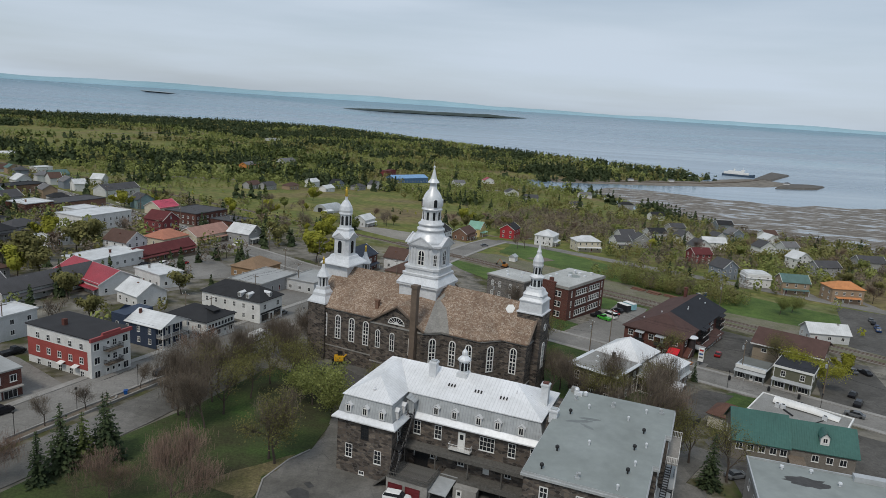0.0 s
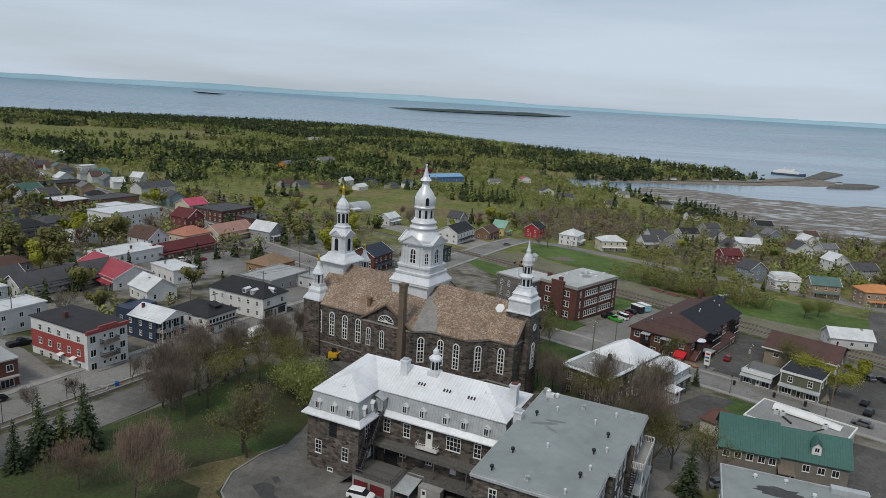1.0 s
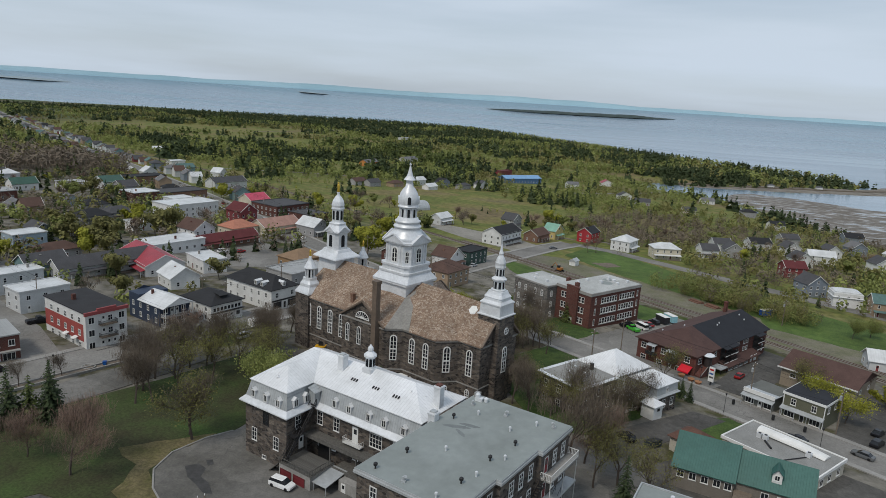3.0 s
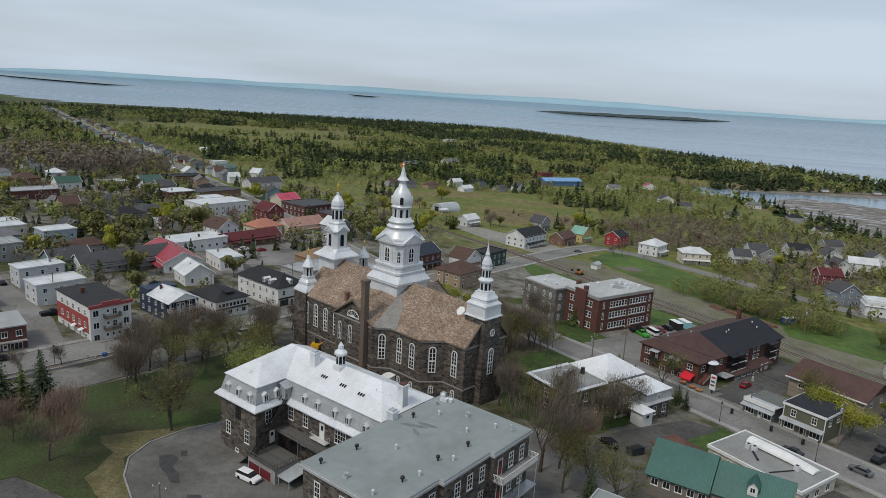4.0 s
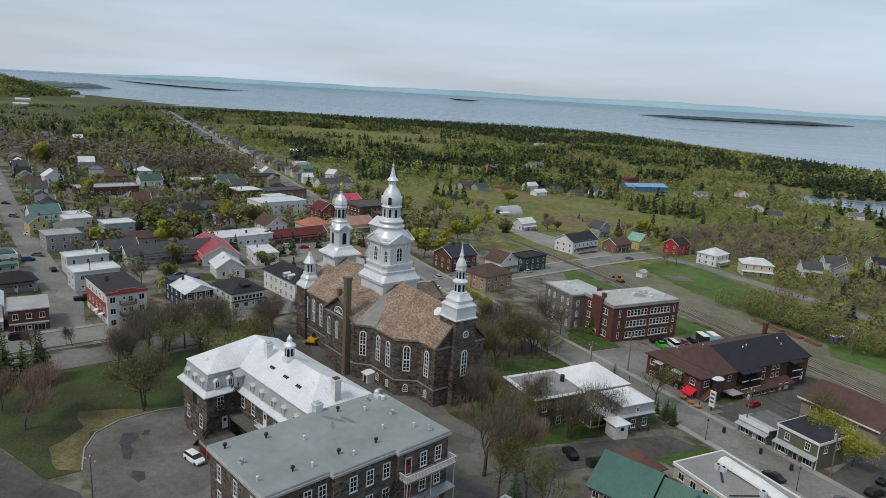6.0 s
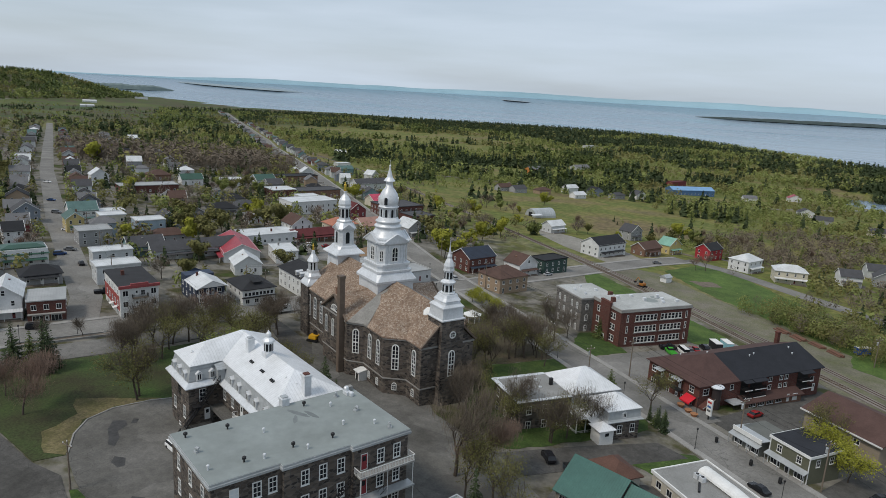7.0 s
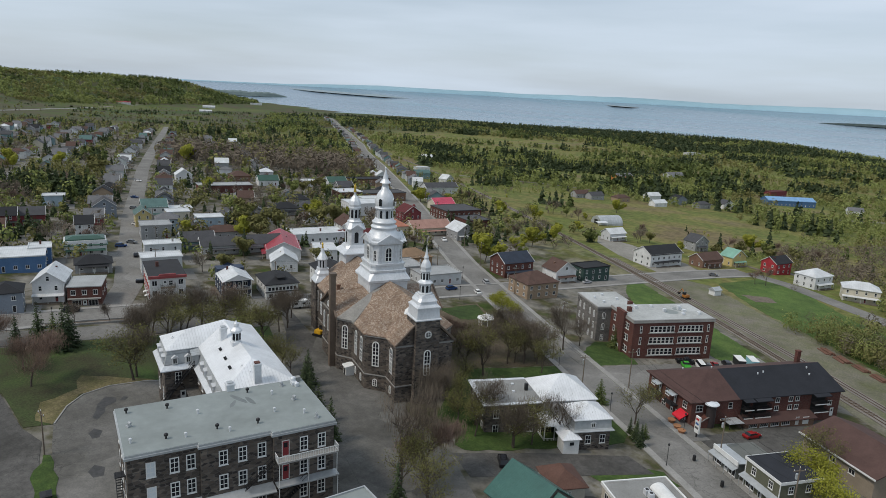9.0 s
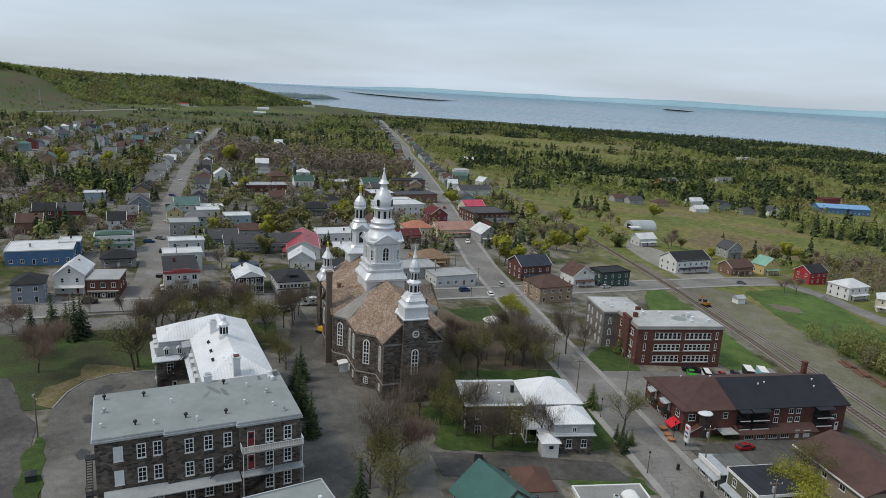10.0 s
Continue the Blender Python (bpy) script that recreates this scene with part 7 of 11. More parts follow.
def build_shops():
    a = thing("shop", "small grey shop with a metal roof and white trim", "shop", 85.8, 178.6, 0, -37)
    G = -7.4
    wood = paint((0.16, 0.165, 0.15), 0.7, 0.2)
    bm = bmesh.new()
    box(bm, 0, 7.6, 0, 9.5, G - 1, -3.4)
    part("wall", bm, wood, a)
    bm = bmesh.new()
    slab(bm, [(-0.3, -0.2, -3.2), (7.9, -0.2, -3.2), (7.9, 9.8, -3.9), (-0.3, 9.8, -3.9)], 0.12)
    part("roof", bm, ROOF_GREY_METAL, a, "pale grey metal roof")
    bm = bmesh.new()
    box(bm, -0.1, 7.7, -0.25, 0.0, -3.9, -2.9)
    part("false_front", bm, WHITE, a)
    share("window", window_mesh(2.2, 1.6, 3, 1), a, 1.7, -0.005, -6.6)
    share("window", window_mesh(2.0, 1.6, 2, 1), a, 6.2, -0.005, -6.6)
    share("door", door_mesh(1.0, 2.2), a, 4.3, -0.005, -7.3)
    bm = bmesh.new()
    slab(bm, [(-0.2, -1.4, -4.6), (7.8, -1.4, -4.6), (7.8, 0, -4.1), (-0.2, 0, -4.1)], 0.1)
    for x in (0.1, 2.7, 5.2, 7.6):
        rod(bm, (x, -1.3, G), (x, -1.3, -4.65), 0.07)
    part("shop_awning", bm, ROOF_GREY_METAL, a)
    b = thing("shop", "two-storey olive boarded shop with a flat dark roof", "shop", 93.5, 173.0, 0, -37)
    olive = paint((0.125, 0.125, 0.085), 0.7, 0.2)
    bm = bmesh.new()
    box(bm, 0, 9.4, 0, 9.5, G - 1, -0.9)
    part("wall", bm, olive, b)
    bm = bmesh.new()
    box(bm, -0.2, 9.6, -0.2, 9.7, -0.9, -0.6)
    part("roof", bm, roofing((0.028, 0.03, 0.037)), b)
    bm = bmesh.new()
    for p in ((-0.2, 9.6, -0.3, -0.2), (-0.3, -0.2, -0.3, 9.7), (9.6, 9.7, -0.3, 9.7)):
        box(bm, *p, -1.1, -0.5)
    for x in (-0.06, 9.3):
        box(bm, x, x + 0.18, -0.12, -0.0, G, -0.9)
    part("trim", bm, TRIM, b, "white corner boards and roof edge")
    w = window_mesh(1.2, 1.6, 2, 2)
    for x in (2.3, 7.0):
        share("window", w, b, x, -0.005, -3.3)
    for y in (2.5, 6.5):
        share("window", w, b, 9.405, y, -3.3, 90)
        share("window", w, b, -0.005, y, -3.3, -90)
    for x in (1.8, 7.6):
        share("window", window_mesh(2.4, 1.5, 3, 1), b, x, -0.005, -6.5)
    share("door", door_mesh(1.0, 2.2, TRIM, DARK_METAL), b, 4.7, -0.005, -7.2)
    bm = bmesh.new()
    slab(bm, [(-0.2, -1.4, -4.4), (9.6, -1.4, -4.4), (9.6, 0, -3.9), (-0.2, 0, -3.9)], 0.1)
    for x in (0.1, 3.3, 6.2, 9.3):
        rod(bm, (x, -1.3, G), (x, -1.3, -4.45), 0.07)
    part("shop_awning", bm, ROOF_GREY_METAL, b)
    # low hall with a wide brown roof
    c = thing("brown_roofed_hall", "low tan hall under a wide brown hipped roof", "building", 98.4, 198.2, 0, -37)
    bm = bmesh.new()
    box(bm, 0.8, 19.4, 0.8, 16.8, -9.5, -3.0)
    part("wall", bm, paint((0.30, 0.25, 0.19), 0.75, 0.2), c)
    bm = bmesh.new()
    slab(bm, [(0, 0, -3.0), (20.2, 0, -3.0), (20.2, 8.8, 0.2), (0, 8.8, 0.2)], 0.25)
    slab(bm, [(20.2, 17.6, -3.0), (0, 17.6, -3.0), (0, 8.8, 0.2), (20.2, 8.8, 0.2)], 0.25)
    for x in (0.8, 19.4):
        face(bm, [(x, 0.8, -3.0), (x, 16.8, -3.0), (x, 8.8, -0.1)])
    part("roof", bm, roofing((0.095, 0.055, 0.047)), c, "brown shingle roof")
    bm = bmesh.new()
    box(bm, -0.06, 20.2, -0.12, 0.0, -3.3, -2.95)
    part("fascia", bm, TRIM, c)
    for x in (4, 9, 14):
        share("window", window_mesh(1.6, 1.2, 2, 1), c, x, 0.795, -5.4)
    for y in (5, 11):
        share("window", window_mesh(1.4, 1.2, 2, 1), c, 19.405, y, -5.4, 90)


build_presbytery()
build_hall()
build_school()
build_green_lodge()
build_flat_store()
build_shops()

# ---- houses of the town ----
ROOFS = dict(white=(0.66, 0.67, 0.67), black=(0.026, 0.027, 0.03), dgrey=(0.075, 0.075, 0.08), grey=(0.16, 0.16, 0.165), pale=(0.36, 0.36, 0.35), green=(0.035, 0.095, 0.065), teal=(0.10, 0.17, 0.16),
             mint=(0.22, 0.42, 0.32), red=(0.36, 0.035, 0.05), dred=(0.12, 0.03, 0.032), brown=(0.10, 0.06, 0.048), salmon=(0.42, 0.18, 0.12), salmon2=(0.36, 0.21, 0.17), pink=(0.55, 0.06, 0.11),
             navy=(0.035, 0.045, 0.065), orange=(0.55, 0.24, 0.10), tan=(0.24, 0.16, 0.10), bluem=(0.20, 0.38, 0.62))
WALLS = dict(white=(0.70, 0.70, 0.69), greyw=(0.56, 0.57, 0.57), grey=(0.33, 0.33, 0.33), greyb=(0.22, 0.25, 0.29), bluegrey=(0.34, 0.42, 0.48), blue=(0.08, 0.16, 0.30), cream=(0.58, 0.53, 0.42),
             yellow=(0.58, 0.46, 0.20), tan=(0.34, 0.25, 0.17), brown=(0.30, 0.19, 0.10), red=(0.38, 0.035, 0.045), redw=(0.20, 0.045, 0.05), tealw=(0.18, 0.28, 0.29), dkgreen=(0.04, 0.075, 0.065), orange=(0.50, 0.21, 0.06))
HOUSES = []
METALS = {}


def house_roof_mat(name):
    c = ROOFS[name]
    if name in ("white", "red", "mint", "bluem", "pale", "green", "pink"):
        if name not in METALS:
            METALS[name] = add_lines(material("metal_roof", tuple(v * 0.94 for v in c), tuple(min(v * 1.05, 0.8) for v in c), 1.2, 0.42, 0.04, 0.1, 0.25, 0.2, spec=0.5), "X", 0.7, 0.5, 0.86, 0.1)
        return METALS[name]
    return roofing(c)


def house_wall_mat(name):
    if name == "brick":
        return BRICK
    if name == "brickd":
        return BRICK_BROWN
    return paint(WALLS[name], 0.65, 0.22)


def house(x, y, rot, w, d, h, kind, roof, wall, label, windows=True, group=""):
    """A town house: walls, roof, windows, doors, sometimes a gallery and a chimney. Front is -y in its own frame."""
    r = random.Random(int(x * 7 + y * 13))
    c, s = math.cos(radians(rot)), math.sin(radians(rot))
    corners = [(x + a * c - b * s, y + a * s + b * c) for a in (-w / 2, w / 2) for b in (-d / 2, d / 2)]
    zs = [float(land_height(*p)) for p in corners]
    z0 = sum(zs) / 4 + 0.35
    if len(label.split()) < 4:
        label += " with pale window trim"
    ho = thing("bungalow" if h < 4.2 and kind != "flat" else "house", label, "house", x, y, z0, rot, group)
    HOUSES.append((x, y, max(w, d) / 2 + 2))
    if group == "" and math.hypot(x - 60, y - 20) < 400 and r.random() < 0.75:
        bm = bmesh.new()
        a, b0, b1 = w / 2 + 2.3, d / 2 - 1.0, -d / 2 - 7.5
        ribbon(bm, [(x + a * c - b0 * s, y + a * s + b0 * c), (x + a * c - b1 * s, y + a * s + b1 * c)], 1.9, -1.9, 0.06)
        single("driveway", bm, ASPHALT if r.random() < 0.7 else DIRT, "worn driveway beside a house", "driveway", "structure")
    X, Y, f = w / 2, d / 2, min(zs) - z0 - 0.8
    wm, rm = house_wall_mat(wall), house_roof_mat(roof)
    bm = bmesh.new()
    box(bm, -X, X, -Y, Y, f, h)
    pitch = 0.62 if kind in ("gf", "gs") else 0.42
    if kind == "gf":
        top = h + min(X * pitch * 1.15, 3.6)
        for yy in (-Y, Y):
            face(bm, [(-X, yy, h), (X, yy, h), (0, yy, top)])
    elif kind == "gs":
        top = h + min(Y * pitch, 3.2)
        for xx in (-X, X):
            face(bm, [(xx, -Y, h), (xx, Y, h), (xx, 0, top)])
    part("wall", bm, wm, ho)
    e = 0.45
    bm = bmesh.new()
    if kind == "gf":
        for sg in (1, -1):
            pts = [(0, -Y - e, top + 0.12), (0, Y + e, top + 0.12), (sg * (X + e), Y + e, h - 0.28), (sg * (X + e), -Y - e, h - 0.28)]
            slab(bm, pts if sg < 0 else pts[::-1], 0.14)
    elif kind == "gs":
        for sg in (1, -1):
            pts = [(-X - e, 0, top + 0.1), (X + e, 0, top + 0.1), (X + e, sg * (Y + e), h - 0.28), (-X - e, sg * (Y + e), h - 0.28)]
            slab(bm, pts if sg > 0 else pts[::-1], 0.14)
    elif kind == "hip":
        m = min(X, Y)
        hip(bm, -X - e, X + e, -Y - e, Y + e, h - 0.1, h + m * pitch * 1.2, m * 0.95, w >= d)
    elif kind == "mans":
        base = [(-X, -Y), (X, -Y), (X, Y), (-X, Y)]
        loft(bm, [[(px, py, z) for px, py in offset(base, o)] for o, z in ((0.5, h - 1.9), (0.5, h - 1.75), (0.0, h - 1.5), (-0.6, h + 0.4), (-0.5, h + 0.45), (-min(X, Y) * 0.7, h + 1.3))])
    else:
        box(bm, -X - 0.25, X + 0.25, -Y - 0.25, Y + 0.25, h, h + 0.16)
        for q in ((-X - 0.3, X + 0.3, -Y - 0.3, -Y - 0.05), (-X - 0.3, X + 0.3, Y + 0.05, Y + 0.3), (-X - 0.3, -X - 0.05, -Y - 0.05, Y + 0.05), (X + 0.05, X + 0.3, -Y - 0.05, Y + 0.05)):
            box(bm, *q, h + 0.1, h + 0.42)
    bmesh.ops.recalc_face_normals(bm, faces=bm.faces)
    part("roof", bm, rm, ho)
    if kind in ("gf", "gs") and math.hypot(x - 60, y - 20) < 620:
        if kind == "gf":
            bm = bmesh.new()
            loft(bm, [[(sx * (X + e) if sx else 0.0, yy, zz + dz) for dz, yy in ((-0.12, -Y - e - 0.1), (0.12, -Y - e - 0.1), (0.12, -Y - e + 0.03), (-0.12, -Y - e + 0.03))] for sx, zz in ((-1, h - 0.34), (0, top + 0.04), (1, h - 0.34))])
            part("bargeboard", bm, TRIM, ho)
        else:
            for xx in ((-X - e - 0.1, X + e - 0.03) if not windows or group == "" else (X + e - 0.03,)):
                bm = bmesh.new()
                loft(bm, [[(xq, sy * (Y + e) if sy else 0.0, zz + dz) for dz, xq in ((-0.12, xx), (0.12, xx), (0.12, xx + 0.13), (-0.12, xx + 0.13))] for sy, zz in ((-1, h - 0.34), (0, top + 0.03), (1, h - 0.34))])
                part("bargeboard", bm, TRIM, ho)
    far = math.hypot(x - 60, y - 20) > 430
    storeys = max(1, int(h / 2.7))
    remote = math.hypot(x - 60, y - 20) > 620
    wn = window_mesh(1.15, 1.35, 2, 1) if r.random() < 0.6 else window_mesh(0.95, 1.5, 1, 2)
    nf, ns = max(2, int(w / (3.4 if not far else 4.5))), 0 if remote else max(1, int(d / (3.6 if not far else 6)))
    dm = door_mesh(0.95, 2.1, TRIM, r.choice((TRIM, DARK_METAL, paint((0.2, 0.04, 0.04)))))
    dk = r.randrange(nf)
    for k in range(storeys):
        z = 0.85 + k * 2.75
        if (remote and k) or z + 1.5 > h + (0.6 if kind == "mans" else 0.1):
            break
        for i in range(nf):
            px = -X + w * (i + 0.5) / nf
            if k == 0 and i == dk:
                share("door", dm, ho, px, -Y - 0.005, 0.0)
            else:
                share("window", wn, ho, px, -Y - 0.005, z)
        if far and k:
            continue
        for i in range(ns):
            py = -Y + d * (i + 0.5) / ns
            share("window", wn, ho, X + 0.005, py, z, 90)
            if not far:
                share("window", wn, ho, -X - 0.005, py, z, -90)
    if kind == "gf" and not far:
        share("window", wn, ho, 0, -Y - 0.005, h + 0.15)
    if not far and kind in ("gf", "gs", "hip", "mans") and r.random() < 0.55:
        gw, gd = w * r.uniform(0.6, 1.0), 1.7
        bm = bmesh.new()
        box(bm, -gw / 2, gw / 2, -Y - gd, -Y - 0.01, f, -0.05)
        g = part("gallery", bm, WOOD, ho)
        bm = bmesh.new()
        slab(bm, [(-gw / 2 - 0.2, -Y - gd - 0.2, 2.35), (gw / 2 + 0.2, -Y - gd - 0.2, 2.35), (gw / 2 + 0.2, -Y - 0.01, 2.75), (-gw / 2 - 0.2, -Y - 0.01, 2.75)], 0.1)
        part("gallery_roof", bm, rm, g)
        for px in (-gw / 2 + 0.1, 0, gw / 2 - 0.1):
            bm = bmesh.new()
            box(bm, px - 0.07, px + 0.07, -Y - gd, -Y - gd + 0.14, -0.05, 2.4)
            part("post", bm, TRIM, g)
    if not remote and r.random() < 0.5:
        px, py = r.uniform(-X * 0.6, X * 0.6), r.uniform(-Y * 0.3, Y * 0.5)
        zt = h + (2.6 if kind in ("gf", "gs") else 1.4)
        bm = bmesh.new()
        box(bm, px - 0.32, px + 0.32, py - 0.32, py + 0.32, h - 0.2, zt)
        box(bm, px - 0.4, px + 0.4, py - 0.4, py + 0.4, zt - 0.25, zt - 0.05)
        part("chimney", bm, r.choice((BRICK, BRICK_BROWN, CONCRETE)), ho)
    return ho


def street_front(x, y, rot, w, d, h, wall, roof, label, name="house", cat="house"):
    """The bare thing for the houses along the church street that are built singly below."""
    ho = thing(name, label, cat, x, y, 0, rot)
    HOUSES.append((x, y, max(w, d) / 2 + 2))
    return ho


def balcony(bm_parent, x0, x1, y0, y1, z, mat, roof=None):
    bm = bmesh.new()
    box(bm, x0, x1, y0, y1, z - 0.14, z)
    b = part("balcony", bm, WOOD, bm_parent)
    bm = bmesh.new()
    rail(bm, [(x0 + 0.05, y1, z), (x0 + 0.05, y0 + 0.05, z), (x1 - 0.05, y0 + 0.05, z), (x1 - 0.05, y1, z)], 0.95, 0.22, 0.03)
    part("railing", bm, mat, b)
    return b


def build_corner_block():
    """Three storeys at the street corner: white and red siding, black balconies."""
    b = street_front(-80, 148, 68, 20, 11, 9, "", "", "three-storey corner apartment house in white and red siding", "apartment_house")
    # own frame: x along the front, y back along the side street
    b.matrix_basis = pose(-73.2, 140.6, 0, 0, 0, 66)
    G = -2.6
    W, D, H = 10.4, 20.5, 7.2
    white, red = paint((0.66, 0.66, 0.64), 0.65, 0.22), paint((0.33, 0.07, 0.06), 0.65, 0.22)
    bm = bmesh.new()
    box(bm, 0, W, 0, D, G - 1.2, H)
    part("wall", bm, white, b)
    bm = bmesh.new()
    box(bm, -0.06, 0.0, 1.2, D - 0.05, -0.1, 4.2)
    part("red_siding", bm, red, b, "red clapboard band on the side wall")
    bm = bmesh.new()
    box(bm, -0.3, W + 0.3, 0.0, D + 0.3, H, H + 0.25)
    part("roof", bm, roofing((0.035, 0.035, 0.038)), b, "flat black roof")
    bm = bmesh.new()
    box(bm, -0.35, W + 0.35, -0.45, 0.05, H - 0.5, H + 0.35)
    for sg in (1, -1):
        slab(bm, [(W / 2 - 2.6 * (1 + sg) / 2, -0.5, H + 0.3), (W / 2 + 2.6 * (1 - sg) / 2, -0.5, H + 0.3), (W / 2 + 2.6 * (1 - sg) / 2, 0.1, H + 0.5), (W / 2 - 2.6 * (1 + sg) / 2, 0.1, H + 0.5)], 0.25)
    box(bm, W / 2 - 2.4, W / 2 + 2.4, -0.42, 0.06, H + 0.3, H + 0.9)
    part("cornice", bm, paint((0.30, 0.07, 0.07), 0.6), b, "dark red stepped cornice")
    w, wd = window_mesh(1.2, 1.5, 2, 2), window_mesh(1.5, 1.7, 2, 1)
    for z in (-2.0, 1.2, 4.4):
        for x in (1.4, W - 1.4):
            share("window", wd, b, x, -0.005, z)
        if z > 0:
            share("door", door_mesh(1.0, 2.1), b, W / 2 - 0.8, -0.005, z - 0.4)
            share("window", w, b, W / 2 + 0.9, -0.005, z)
            balcony(b, W / 2 - 2.1, W / 2 + 2.1, -1.5, -0.01, z - 0.45, DARK_METAL)
        for y in (3.0, 6.5, 10.0, 13.5, 17.0):
            share("window", w, b, -0.065 if -0.1 < z < 4.2 else -0.005, y, z, -90)
            share("window", w, b, W + 0.005, y, z, 90)
    for x in (W / 2 - 1.1, W / 2 + 0.4, W / 2 + 1.9):
        share("door", door_mesh(1.0, 2.2), b, x, -0.005, G + 0.2)
    for y in (4.5, 9.0):
        bm = bmesh.new()
        slab(bm, [(-1.3, y - 0.8, 0.35), (0, y - 0.8, 0.7), (0, y + 0.8, 0.7), (-1.3, y + 0.8, 0.35)][::-1], 0.08)
        part("door_hood", bm, WHITE, b)
    bm = bmesh.new()
    box(bm, 3.0, 3.9, 12.0, 12.9, H + 0.2, H + 1.7)
    part("chimney", bm, BRICK, b)
    bm = bmesh.new()
    rail(bm, [(-0.5, -2.2, G - 0.1), (W, -2.2, G - 0.1)], 0.9, 0.3, 0.03)
    part("street_railing", bm, DARK_METAL, b)


def build_navy_house():
    b = street_front(-72, 170, 66, 9, 18, 7, "", "", "navy blue gabled house with a white metal roof and galleries")
    b.matrix_basis = pose(-66.6, 162.4, 0, 0, 0, 66)
    G, W, D, H = -3.4, 9.0, 17.5, 3.2
    navy = paint((0.035, 0.05, 0.085), 0.6, 0.2)
    bm = bmesh.new()
    box(bm, 0, W, 2.2, D, G - 1.2, H)
    for y in (2.2, D):
        face(bm, [(0, y, H), (W, y, H), (W / 2, y, H + 1.9)])
    part("wall", bm, navy, b)
    bm = bmesh.new()
    for sg in (1, -1):
        pts = [(W / 2, -0.3, H + 2.05), (W / 2, 12.5, H + 2.05), (W / 2 + sg * (W / 2 + 0.6), 12.5, H - 0.3), (W / 2 + sg * (W / 2 + 0.6), -0.3, H - 0.3)]
        slab(bm, pts if sg < 0 else pts[::-1], 0.14)
    part("roof", bm, house_roof_mat("white"), b, "white metal gabled roof")
    bm = bmesh.new()
    box(bm, 0, W, 12.5, D, H, H + 1.0)
    part("rear_block", bm, navy, b)
    bm = bmesh.new()
    face(bm, [(0.2, -0.1, H - 0.05), (W - 0.2, -0.1, H - 0.05), (W / 2, -0.1, H + 1.8)])
    part("gable_board", bm, TRIM, b)
    for z in (G + 0.5, -0.1):
        g = balcony(b, 0.2, W - 0.2, 0.0, 2.2, z, TRIM)
        for x in (0.3, 3.1, 5.9, W - 0.3):
            bm = bmesh.new()
            box(bm, x - 0.08, x + 0.08, 0.02, 0.18, z, z + 3.1)
            part("post", bm, TRIM, g)
        for x in (1.6, 7.2):
            share("window", window_mesh(1.4, 1.4, 2, 1), b, x, 2.195, z + 0.8)
        for x in (3.6, 5.2):
            share("door", door_mesh(0.95, 2.1), b, x, 2.195, z + 0.02)
    for z in (G + 1.4, 0.7):
        for y in (4.2, 8.0, 11.8, 15.4):
            share("window", window_mesh(1.0, 1.4, 2, 2), b, -0.005, y, z, -90)
            share("window", window_mesh(1.0, 1.4, 2, 2), b, W + 0.005, y, z, 90)
    bm = bmesh.new()
    box(bm, 2.6, 3.2, 10.0, 10.6, H + 0.5, H + 2.4)
    part("chimney", bm, BRICK, b)


